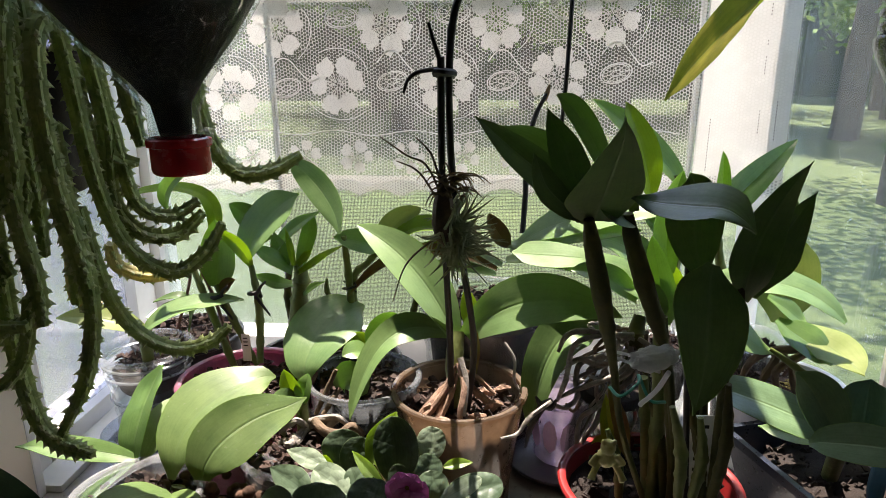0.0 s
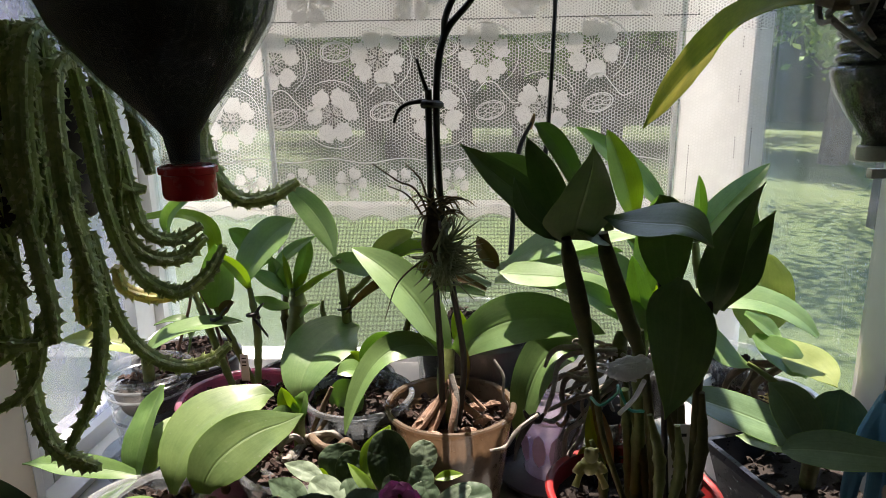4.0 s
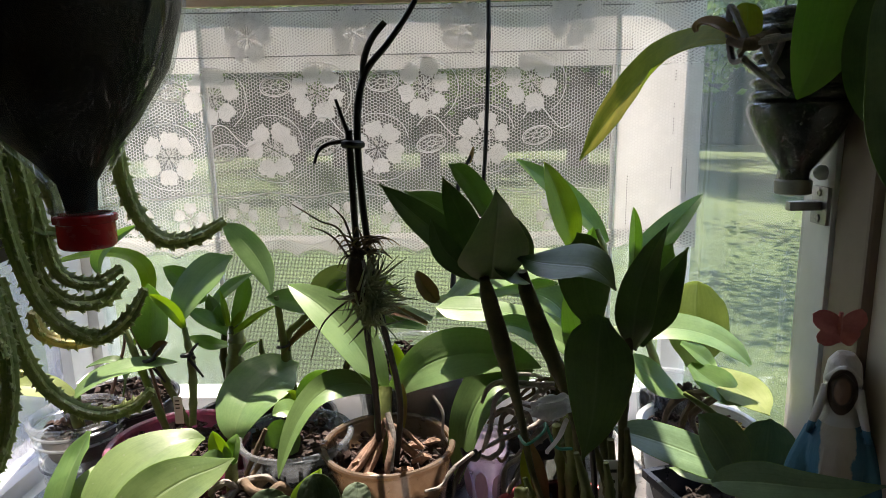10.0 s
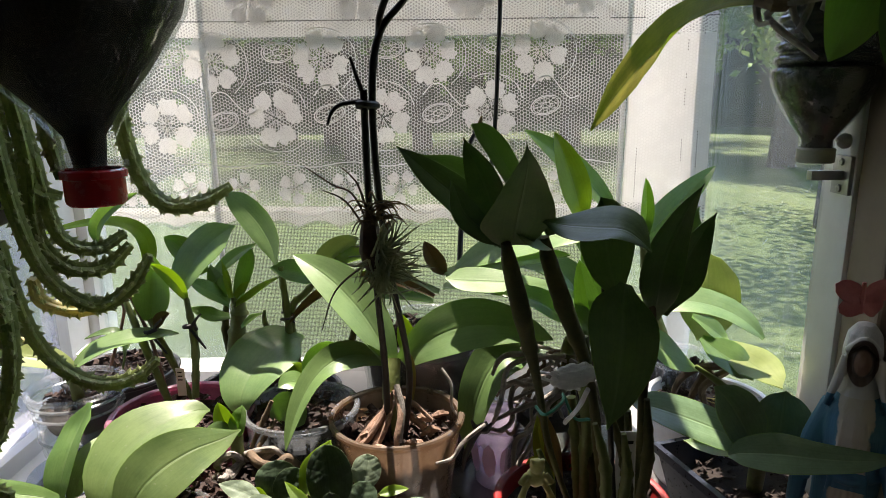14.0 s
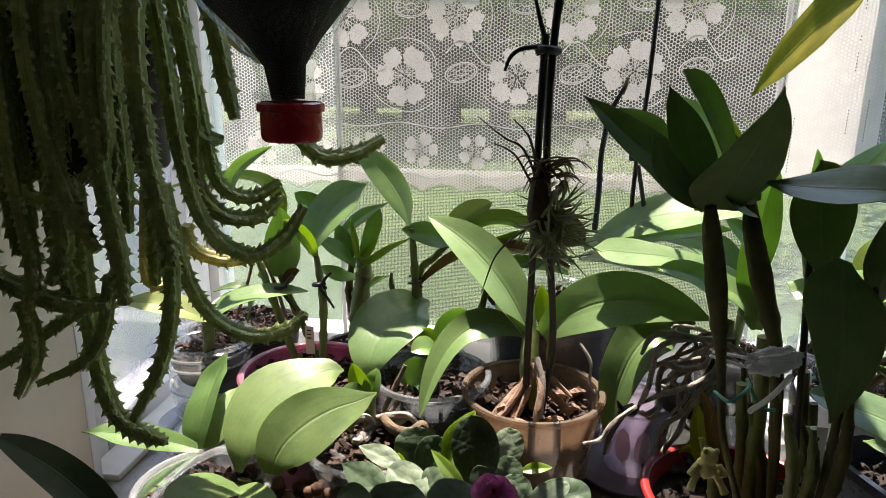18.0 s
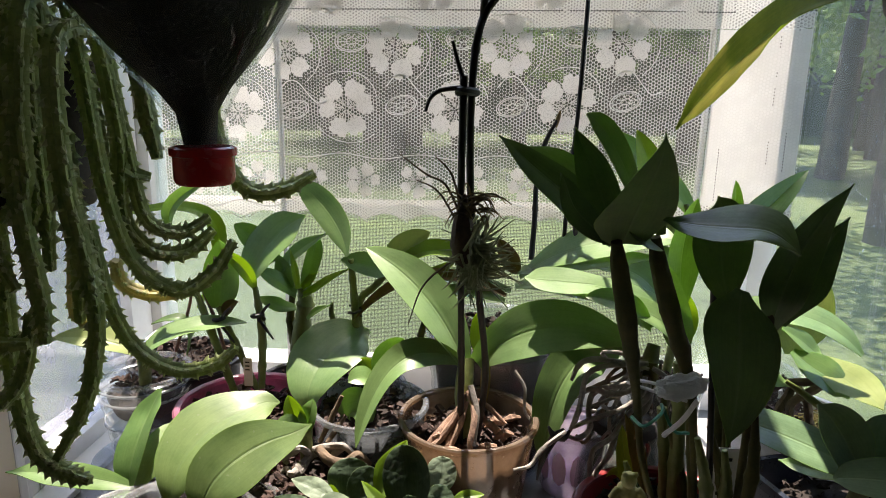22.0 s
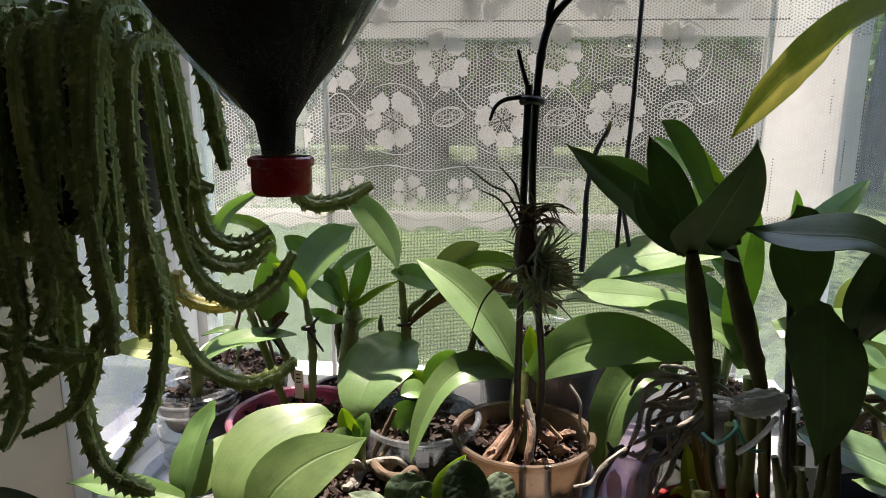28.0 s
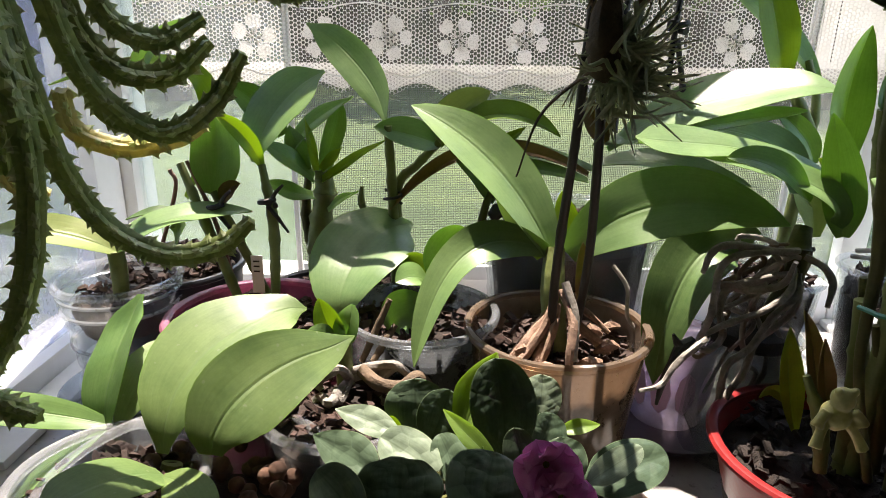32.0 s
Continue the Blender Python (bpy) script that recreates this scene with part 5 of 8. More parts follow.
for b, m, t, w, mt in (((0.1729, 0.4600, 0.8835), (0.1625, 0.4600, 0.9224), (0.1589, 0.4600, 0.9520), 0.018, M_LEAF_OLIVE), ((0.1774, 0.4453, 0.9013), (0.1664, 0.4453, 0.9416), (0.1566, 0.4453, 0.9693), 0.014, M_LEAF_DRY),
                       ((0.1719, 0.4305, 0.9144), (0.1650, 0.4305, 0.9390), (0.1622, 0.4305, 0.9594), 0.012, M_LEAF_DRY), ((0.1727, 0.4675, 0.8948), (0.1603, 0.4675, 0.9064), (0.1507, 0.4638, 0.9025), 0.01, M_LEAF_OLIVE)):
    leaf(cat, b, m, t, w, mt, (0.1, -1, 0.1), blunt=0.05, fold=0.5)
for k, (a, b) in enumerate((((0.2114, 0.3863, 0.9097), (0.2110, 0.3863, 0.9749)), ((0.2221, 0.3776, 0.9166), (0.2206, 0.3689, 1.0106)), ((0.2050, 0.4305, 0.8766), (0.1865, 0.4305, 0.9679)), ((0.1654, 0.4158, 0.8857), (0.1559, 0.4305, 0.9371)), ((0.2230, 0.4010, 0.8993), (0.2045, 0.4010, 0.9844)), ((0.1981, 0.4453, 0.8653), (0.1839, 0.4453, 0.9896)), ((0.1954, 0.3689, 0.9219), (0.1853, 0.3689, 0.9927)))):
    m = (Vector(a) + Vector(b)) / 2 + Vector((0.004, 0, 0))
    cane(cat, [a, m, b], [0.0035, 0.0045, 0.002], M_CANE_DARK if k % 3 else M_CANE, "pseudobulb", 3)
cane(cat, [(0.2091, 0.3936, 0.9041), (0.1980, 0.3863, 1.0139), (0.1905, 0.3863, 1.1012)], 0.0022, M_STAKE, "stake")
part("label_stake", box(tuple(Vector((0.2191, 0.4010, 0.9382)) + Vector((-0.009, 0, -0.03))), tuple(Vector((0.2191, 0.4010, 0.9382)) + Vector((0.009, 0.0012, 0.03))), 0.0004), M_WHITEPOT, cat, "white plastic plant label with unreadable writing")
bm = bmesh.new()
for k in range(5):
    box(tuple(Vector((0.2191, 0.4010, 0.9382)) + Vector((-0.005, -0.0006, 0.02 - k * 0.009))), tuple(Vector((0.2191, 0.4010, 0.9382)) + Vector((0.004 - 0.001 * (k % 3), -0.0002, 0.0225 - k * 0.009))), bm=bm)
part("writing", bm, M_TIE, cat, smooth=False)
cane(cat, [(0.1832, 0.4000, 1.0456), (0.1904, 0.4050, 1.0005), (0.1968, 0.4100, 0.9579), (0.2040, 0.4150, 0.9078), (0.2040, 0.4150, 0.8680)], [0.0024, 0.0030, 0.0030, 0.0030, 0.0030], M_CANE_DARK, "stem", 3)
cane(cat, [(0.2154, 0.4200, 1.0001), (0.2191, 0.4200, 0.9589), (0.2256, 0.4250, 0.9003), (0.2256, 0.4250, 0.8680)], [0.0034, 0.0042, 0.0042, 0.0042], M_CANE_DARK, "stem", 3)
cane(cat, [(0.1889, 0.4300, 1.0202), (0.1931, 0.4300, 0.9722), (0.1964, 0.4350, 0.8981), (0.1964, 0.4350, 0.8680)], [0.0044, 0.0055, 0.0055, 0.0055], M_CANE, "stem", 3)
cane(cat, [(0.2201, 0.4100, 0.9811), (0.2243, 0.4100, 0.9361), (0.2306, 0.4150, 0.8957), (0.2306, 0.4150, 0.8680)], [0.0028, 0.0035, 0.0035, 0.0035], M_CANE_DARK, "stem", 3)
cane(cat, [(0.1827, 0.4400, 0.9785), (0.1886, 0.4400, 0.9340), (0.1925, 0.4400, 0.8826), (0.1925, 0.4400, 0.8680)], [0.0040, 0.0050, 0.0050, 0.0050], M_CANE, "stem", 3)

# cotton tie and green wire
FL = Vector((0.1650, 0.3494, 1.0371))
bm = bmesh.new()
rnd = random.Random(3)
made = bmesh.ops.create_icosphere(bm, subdivisions=4, radius=1.0)["verts"]
for v in made:
    rag = 1 + 0.28 * noise.noise(v.co * 2.2) + 0.2 * noise.noise(Vector((v.co.x * 3, v.co.y * 9, v.co.z * 12)))
    v.co = FL + Vector((v.co.x * 0.0145, v.co.y * 0.007, v.co.z * 0.0082 + v.co.x * 0.002)) * rag
wad = mesh_object("cotton_tie", bm, M_COTTON)
tagged(wad, "white cotton wad and string tied round the orchid stems", "plant tie")
for nm, pts, r, mt in (("string", [(0.1453, 0.3950, 1.0211), (0.1543, 0.3700, 1.0295), (0.1627, 0.3450, 1.0365)], 0.0013, M_COTTON),
                       ("string", [(0.1436, 0.3950, 1.0184), (0.1563, 0.3700, 1.0234), (0.1693, 0.3500, 1.0274)], 0.0012, M_COTTON),
                       ("string", [(0.1735, 0.3450, 1.0297), (0.1710, 0.3600, 1.0089), (0.1653, 0.3750, 0.9902)], 0.0018, M_COTTON)):
    s = part(nm, tube(pts, r, 6, 5, rough=0.2), mt, wad)
wire = mesh_object("wire_tie", tube([(0.1463, 0.3863, 0.9970), (0.1503, 0.3689, 0.9996), (0.1635, 0.3776, 1.0050), (0.1659, 0.3863, 1.0063), (0.1724, 0.3776, 0.9926), (0.1854, 0.3863, 0.9864)], 0.0012, 6, 6), M_GREENTIE)
tagged(wire, "green plastic-coated wire tie round the orchid stems", "plant tie")

# ---- small yellow figurine in the red pot ----
M_FIG = plain("yellow_glaze", (0.42, 0.38, 0.12), (0.62, 0.57, 0.24), 90, 0.35, 0.1)
FG = Vector((0.1471, 0.3863, 0.9404))
bm = bmesh.new()
for off, r in (((0, 0, 0), 0.0085), ((0.001, -0.002, 0.0115), 0.0068), ((-0.0035, -0.004, 0.0175), 0.0024), ((0.0055, -0.004, 0.0175), 0.0024)):
    made = bmesh.ops.create_icosphere(bm, subdivisions=2, radius=r)["verts"]
    for v in made:
        v.co = FG + (Vector(off) + Vector((v.co.x, v.co.y, v.co.z * 1.1))) * 0.85
for p, q in (((-0.006, -0.002, -0.002), (-0.013, -0.009, -0.016)), ((0.006, -0.002, -0.002), (0.014, -0.009, -0.017)), ((-0.007, -0.003, 0.004), (-0.013, -0.006, -0.004)), ((0.008, -0.003, 0.004), (0.013, -0.006, -0.003))):
    tube([FG + Vector(p) * 0.85, FG + (Vector(p) + Vector(q)) * 0.47, FG + Vector(q) * 0.85], [0.0028, 0.0025, 0.0032], 8, 4, bm=bm)
fig = mesh_object("figurine", bm, M_FIG)
rm = fig.modifiers.new("union", "REMESH")
rm.mode, rm.voxel_size, rm.use_smooth_shade = "VOXEL", 0.0009, True
tagged(fig, "small yellow glazed frog figurine sitting on the bark", "figurine")

# ---- front-left orchid with broad leaves, clay balls in a clear pot ----
C3 = (-0.1752, 0.3911, 0.8850)
c3 = thing("orchid", (C3[0], C3[1], SILL), "orchid with broad pale leaves in a clear pot of clay balls", "orchid", "potted orchids")
pot(c3, (C3[0], C3[1], SILL), 0.074, 0.056, 0.09, M_CLEAR, 0.003)
bm = bmesh.new()
rnd = random.Random(8)
for k in range(110):
    a, r = rnd.uniform(0, 6.28), 0.057 * math.sqrt(rnd.random())
    made = bmesh.ops.create_icosphere(bm, subdivisions=2, radius=rnd.uniform(0.0042, 0.0062))["verts"]
    o = Vector((C3[0] + r * math.cos(a), C3[1] + r * math.sin(a), SILL + 0.06 + rnd.random() * 0.016))
    for v in made:
        v.co = o + v.co * (1 + 0.1 * noise.noise(v.co * 400))
tagged(part("clay_fill", bm, plain("clay_ball", (0.05, 0.025, 0.015), (0.12, 0.06, 0.035), 200, 0.9, 0.5), c3), kind="stuff")
part("soil", lathe([(0.001, 0.05), (0.056, 0.05), (0.05, 0.006), (0.001, 0.006)], (C3[0], C3[1], SILL), 30), M_SOIL, c3)
frond(c3, [(-0.1996, 0.4150, 0.8869, 0.0077), (-0.1991, 0.4220, 0.9034, 0.0303), (-0.1952, 0.4360, 0.9182, 0.0563), (-0.1835, 0.4560, 0.9315, 0.0712), (-0.1651, 0.4760, 0.9397, 0.0582), (-0.1462, 0.4950, 0.9416, 0.0289), (-0.1353, 0.5020, 0.9387, 0.0018)], (-0.25, -0.6, 0.75), M_LEAF_SPECK, fold=0.14)
frond(c3, [(-0.1636, 0.3950, 0.9017, 0.0123), (-0.1619, 0.4000, 0.9119, 0.0340), (-0.1551, 0.4100, 0.9227, 0.0481), (-0.1421, 0.4250, 0.9309, 0.0490), (-0.1266, 0.4410, 0.9346, 0.0386), (-0.1119, 0.4600, 0.9324, 0.0215), (-0.0993, 0.4750, 0.9332, 0.0009)], (0.15, -0.75, 0.6), M_LEAF_SPECK, fold=0.12, wave=0.08)
frond(c3, [(-0.1944, 0.4020, 0.8833, 0.0119), (-0.1990, 0.3880, 0.8940, 0.0313), (-0.2054, 0.3700, 0.9031, 0.0371), (-0.2127, 0.3520, 0.9083, 0.0294), (-0.2202, 0.3350, 0.9106, 0.0000)], (0, -0.4, 0.9), M_LEAF_SPECK, fold=0.12)
frond(c3, [(-0.1925, 0.3980, 0.8850, 0.0040), (-0.1777, 0.3830, 0.8943, 0.0168), (-0.1611, 0.3620, 0.9015, 0.0243), (-0.1454, 0.3380, 0.9082, 0.0159), (-0.1413, 0.3300, 0.9055, 0.0000)], (0, -0.45, 0.9), M_LEAF_SPECK, fold=0.12)
cane(c3, [(C3[0] - 0.01, C3[1] + 0.01, SILL + 0.06), (-0.1986, 0.4163, 0.8681), (-0.1977, 0.4203, 0.8767)], 0.006)

# ---- small orchid with narrow leaves, white pot ----
C5 = (-0.2228, 0.4001, 0.8800)
c5 = thing("orchid", (C5[0], C5[1], SILL), "small orchid with narrow green leaves in a milky plastic pot", "orchid", "potted orchids")
pot(c5, (C5[0], C5[1], SILL), 0.05, 0.04, 0.085, M_MILKY, 0.003)
filling(c5, (C5[0], C5[1], SILL + 0.07), 0.045, 0.06, 40, 12)
frond(c5, [(-0.2526, 0.4500, 0.8799, 0.0155), (-0.2535, 0.4580, 0.8959, 0.0317), (-0.2530, 0.4750, 0.9146, 0.0376), (-0.2532, 0.4970, 0.9281, 0.0322), (-0.2498, 0.5120, 0.9423, 0.0052)], (-0.4, -0.8, 0.45), M_LEAF, fold=0.4)
frond(c5, [(-0.2442, 0.4500, 0.8789, 0.0060), (-0.2401, 0.4630, 0.8931, 0.0214), (-0.2384, 0.4820, 0.9028, 0.0265), (-0.2392, 0.5020, 0.9069, 0.0169), (-0.2388, 0.5120, 0.9101, 0.0009)], (0.3, -0.65, 0.7), M_LEAF_SPECK, fold=0.2)
frond(c5, [(-0.2499, 0.4500, 0.8816, 0.0079), (-0.2696, 0.4460, 0.8886, 0.0175), (-0.2902, 0.4370, 0.8979, 0.0226), (-0.3105, 0.4250, 0.9073, 0.0207), (-0.3262, 0.4100, 0.9165, 0.0000)], (0, -0.5, 0.85), M_LEAF, fold=0.25)
frond(c5, [(-0.2504, 0.4450, 0.8801, 0.0119), (-0.2585, 0.4300, 0.8767, 0.0280), (-0.2648, 0.4100, 0.8736, 0.0283), (-0.2754, 0.3900, 0.8694, 0.0000)], (-0.5, -0.5, 0.7), M_LEAF_DARK, fold=0.3)
cane(c5, [(C5[0], C5[1], SILL + 0.07), (-0.2512, 0.4521, 0.8639), (-0.2512, 0.4545, 0.8787)], 0.005)

# ---- leaf-B orchid, clear pot with bark in front ----
C4 = (-0.1057, 0.4676, 0.8950)
c4 = thing("orchid", (C4[0], C4[1], SILL), "orchid with one broad upright leaf in a clear pot", "orchid", "potted orchids")
pot(c4, (C4[0], C4[1], SILL), 0.053, 0.042, 0.095, M_CLEAR, 0.003, ridges=5)
filling(c4, (C4[0], C4[1], SILL + 0.082), 0.048, 0.07, 55, 14)
frond(c4, [(-0.1202, 0.5400, 0.9150, 0.0125), (-0.1210, 0.5480, 0.9295, 0.0418), (-0.1160, 0.5680, 0.9443, 0.0696), (-0.1055, 0.5950, 0.9555, 0.0759), (-0.0906, 0.6180, 0.9609, 0.0506), (-0.0749, 0.6320, 0.9609, 0.0040)], (-0.2, -0.7, 0.65), M_LEAF_PALE, fold=0.2)
leaf(c4, (-0.1133, 0.4941, 0.9149), (-0.1200, 0.4941, 0.9311), (-0.1262, 0.4975, 0.9483), 0.02, M_LEAF_BRIGHT, (0.3, -1, 0.3), fold=0.5)
leaf(c4, (-0.1113, 0.4941, 0.9170), (-0.1060, 0.4941, 0.9315), (-0.1052, 0.5010, 0.9433), 0.02, M_LEAF, (-0.3, -1, 0.3), fold=0.5)
leaf(c4, (-0.1126, 0.4907, 0.9154), (-0.1219, 0.4839, 0.9259), (-0.1317, 0.4805, 0.9313), 0.022, M_LEAF_DARK, (0, -0.5, 0.8))
cane(c4, [(-0.1091, 0.4907, 0.8895), (-0.1107, 0.4941, 0.9045), (-0.1105, 0.4962, 0.9181)], 0.006)
for b, t in (((-0.0997, 0.5010, 0.9011), (-0.0813, 0.5136, 0.9417)), ((-0.0911, 0.4941, 0.9050), (-0.0771, 0.5078, 0.9257))):
    cane(c4, [b, (Vector(b) + Vector(t)) / 2, t], [0.0022, 0.0026, 0.002], M_ROOT_DARK, "old_stem", 2)
roots(c4, (-0.1060, 0.4907, 0.8938), [(-0.1329, 0.4737, 0.8822), (-0.0643, 0.4873, 0.8969), (-0.1094, 0.4669, 0.8892), (-0.1229, 0.4805, 0.8909), (-0.0816, 0.4737, 0.8837)], 0.0032, 6)
part("root", tube([(-0.0977, 0.4873, 0.9023), (-0.0854, 0.4771, 0.8981), (-0.0705, 0.4737, 0.8984), (-0.0599, 0.4771, 0.9037), (-0.0528, 0.4805, 0.8928)], 0.0045, 9, 6, rough=0.12), M_ROOT_DARK, c4)

# ---- round-leaved orchid, smoky grey pot ----
C10 = (-0.0625, 0.5500, 0.9200)
c10 = thing("orchid", (C10[0], C10[1], SILL), "orchid with small round leaves in a smoky grey plastic pot", "orchid", "potted orchids")
pot(c10, (C10[0], C10[1], SILL), 0.055, 0.044, 0.12, M_GREYPOT, 0.003)
filling(c10, (C10[0], C10[1], SILL + 0.105), 0.05, 0.09, 50, 17)
leaf(c10, (-0.0504, 0.5586, 0.9370), (-0.0467, 0.5667, 0.9586), (-0.0315, 0.5747, 0.9753), 0.034, M_LEAF, (0.3, -1, 0.3), fold=0.3)
leaf(c10, (-0.0546, 0.5586, 0.9369), (-0.0665, 0.5667, 0.9448), (-0.0755, 0.5747, 0.9531), 0.026, M_LEAF_BRIGHT, (0, -1, 0.2), fold=0.3)
leaf(c10, (-0.0567, 0.5586, 0.9346), (-0.0661, 0.5425, 0.9473), (-0.0791, 0.5309, 0.9472), 0.028, M_LEAF, (0, -0.6, 0.8))
leaf(c10, (-0.0843, 0.5367, 0.9052), (-0.0714, 0.5309, 0.9172), (-0.0550, 0.5251, 0.9116), 0.05, M_LEAF, (0, -0.8, 0.6))

# ---- clear cup with a small orchid ----
C6 = (-0.306, 0.587, SILL)
c6 = thing("orchid", C6, "small orchid in a ribbed clear cup on a glass dish", "orchid", "potted orchids")
pot(c6, (C6[0], C6[1], SILL + 0.016), 0.046, 0.032, 0.112, M_CLEAR, 0.003, ridges=6, name="cup")
M_DISH = clear_plastic("pressed_glass", (0.8, 0.84, 0.88), 0.2, 0.06)
# White haze on these rings paints the glints of the cup's ridges.
M_RIDGE = clear_plastic("ridge_glint", (0.88, 0.9, 0.92), 0.3, 0.15)
for h in (0.03, 0.06, 0.088, 0.1):
    r = 0.0325 + 0.0138 * h / 0.112
    part("ridge", lathe([(r, h - 0.0016), (r + 0.0018, h - 0.0008), (r + 0.0018, h + 0.0008), (r, h + 0.0016)], (C6[0], C6[1], SILL + 0.016), 40), M_RIDGE, c6)
part("dish", lathe([(0.03, 0.0), (0.05, 0.002), (0.056, 0.014), (0.058, 0.03), (0.056, 0.031), (0.053, 0.014), (0.03, 0.006), (0.001, 0.005)], C6, 40), M_DISH, c6, "round clear glass dish")
filling(c6, (C6[0], C6[1], SILL + 0.106), 0.037, 0.024, 45, 21)
K6 = Vector((-0.2891, 0.5586, 0.9565))
cane(c6, [(C6[0], C6[1], SILL + 0.11), K6 - Vector((0, 0, 0.02)), K6], 0.006, M_CANE)
leaf(c6, K6, (-0.3259, 0.5506, 0.9727), (-0.3693, 0.5425, 0.9760), 0.036, M_LEAF_YELLOW, (0, -0.4, 1), fold=0.25)
leaf(c6, K6, (-0.2531, 0.5747, 0.9768), (-0.1980, 0.5989, 0.9782), 0.034, M_LEAF_PALE, (0, -0.3, 1), fold=0.25)
leaf(c6, K6 + Vector((0, 0.01, 0.01)), (-0.2652, 0.6060, 0.9711), (-0.2268, 0.6201, 0.9712), 0.02, M_LEAF, (0, -0.3, 1))

# ---- pink pot with tall canes ----
C7 = (-0.1816, 0.5499, 0.9150)
c7 = thing("orchid", (C7[0], C7[1], SILL), "tall-caned orchid with upright leaves in a pink translucent pot", "orchid", "potted orchids")
pot(c7, (C7[0], C7[1], SILL), 0.066, 0.052, 0.115, M_PINK, 0.004)
filling(c7, (C7[0], C7[1], SILL + 0.1), 0.06, 0.08, 60, 23)
cane(c7, [(-0.2032, 0.5747, 0.9044), (-0.2291, 0.5909, 0.9584), (-0.2543, 0.6060, 1.0133)], [0.0038, 0.0042, 0.003], M_CANE, "cane", 4)
cane(c7, [(-0.1773, 0.5747, 0.9161), (-0.1809, 0.5949, 0.9674), (-0.1910, 0.6095, 1.0127)], [0.0036, 0.0042, 0.003], M_CANE, "cane", 4)
cane(c7, [(-0.1835, 0.5828, 0.9101), (-0.2104, 0.5949, 0.9575), (-0.2299, 0.6060, 0.9911)], [0.003, 0.004, 0.003], M_CANE, "cane", 3)
cane(c7, [(-0.2133, 0.5909, 0.9110), (-0.2314, 0.6060, 0.9679), (-0.2517, 0.6130, 1.0142)], [0.002, 0.002, 0.0015], M_STAKE_RED, "cane", 2)
frond(c7, [(-0.1967, 0.6100, 1.0147, 0.0063), (-0.1926, 0.6200, 1.0345, 0.0399), (-0.1815, 0.6350, 1.0549, 0.0572), (-0.1645, 0.6450, 1.0719, 0.0465), (-0.1470, 0.6520, 1.0822, 0.0024)], (-0.3, -0.65, 0.7), M_LEAF, fold=0.25)
leaf(c7, (-0.1911, 0.6095, 1.0114), (-0.2014, 0.6024, 1.0366), (-0.2210, 0.5989, 1.0528), 0.016, M_LEAF_BRIGHT, (0.3, -0.9, 0.4), fold=0.4)
leaf(c7, (-0.2310, 0.6060, 0.9888), (-0.2263, 0.6130, 1.0213), (-0.2307, 0.6201, 1.0597), 0.045, M_LEAF, (0, -1, 0.1), fold=0.3)
leaf(c7, (-0.1836, 0.6483, 1.0299), (-0.2007, 0.6483, 1.0527), (-0.2247, 0.6483, 1.0713), 0.032, M_LEAF, (0.3, -0.9, 0.5), fold=0.3)
leaf(c7, (-0.2810, 0.6201, 1.0719), (-0.2778, 0.6271, 1.0968), (-0.2413, 0.6342, 1.1219), 0.018, M_LEAF_PALE, (0, -0.9, 0.3), fold=0.5)
leaf(c7, (-0.2644, 0.6342, 0.9789), (-0.2516, 0.6483, 1.0790), (-0.3833, 0.6627, 1.0673), 0.02, M_LEAF_BRIGHT, (0, -0.5, 0.8))
for p in ((-0.2250, 0.5949, 0.9781), (-0.1849, 0.5973, 0.9827)):
    c = Vector(p)
    part("tie", tube([c + Vector((0.006 * math.cos(a), 0.006 * math.sin(a), 0.001 * a)) for a in (0, 1.2, 2.4, 3.6, 4.8, 6.2)], 0.0022, 7, 4), M_TIE, c7)
    part("tie_end", tube([c, c + Vector((0.008, -0.004, 0.012)), c + Vector((0.014, -0.004, 0.018))], [0.002, 0.0016, 0.001], 6, 4), M_TIE, c7)
    part("tie_end", tube([c, c + Vector((0.008, -0.004, -0.008)), c + Vector((0.016, -0.004, -0.02))], [0.002, 0.0016, 0.001], 6, 4), M_TIE, c7)
part("dry_sheath", blade((-0.2205, 0.5989, 0.9839), (-0.2149, 0.5989, 0.9953), (-0.2057, 0.5989, 1.0000), 0.012, (0, -1, 0.2), fold=0.6), M_LEAF_DRY, c7)
part("label_stake", box(tuple(Vector((-0.1874, 0.5667, 0.9423)) + Vector((-0.0045, 0, -0.02))), tuple(Vector((-0.1874, 0.5667, 0.9423)) + Vector((0.0045, 0.001, 0.01))), 0.0004), M_WHITEPOT, c7, "white plastic plant label with unreadable writing")
bm = bmesh.new()
for k in range(3):
    box(tuple(Vector((-0.1874, 0.5667, 0.9423)) + Vector((-0.0025, -0.0006, 0.005 - k * 0.004))), tuple(Vector((-0.1874, 0.5667, 0.9423)) + Vector((0.002, -0.0002, 0.0062 - k * 0.004))), bm=bm)
part("writing", bm, M_TIE, c7, smooth=False)

# ---- dark pot behind the cup ----
C6b = ((-0.2918, 0.6483, 0.9090)[0], 0.655, SILL)
c6b = thing("orchid", C6b, "dark nursery pot of bark with dry orchid roots", "orchid", "potted orchids")
pot(c6b, C6b, 0.06, 0.048, 0.115, M_BLACKPOT, 0.003)
filling(c6b, (C6b[0], C6b[1], SILL + 0.108), 0.055, 0.05, 60, 31)
cane(c6b, [(C6b[0] - 0.02, C6b[1], SILL + 0.1), (-0.2830, 0.6553, 0.9783), (-0.2855, 0.6553, 0.9982)], 0.0018, M_STAKE_RED, "stake")
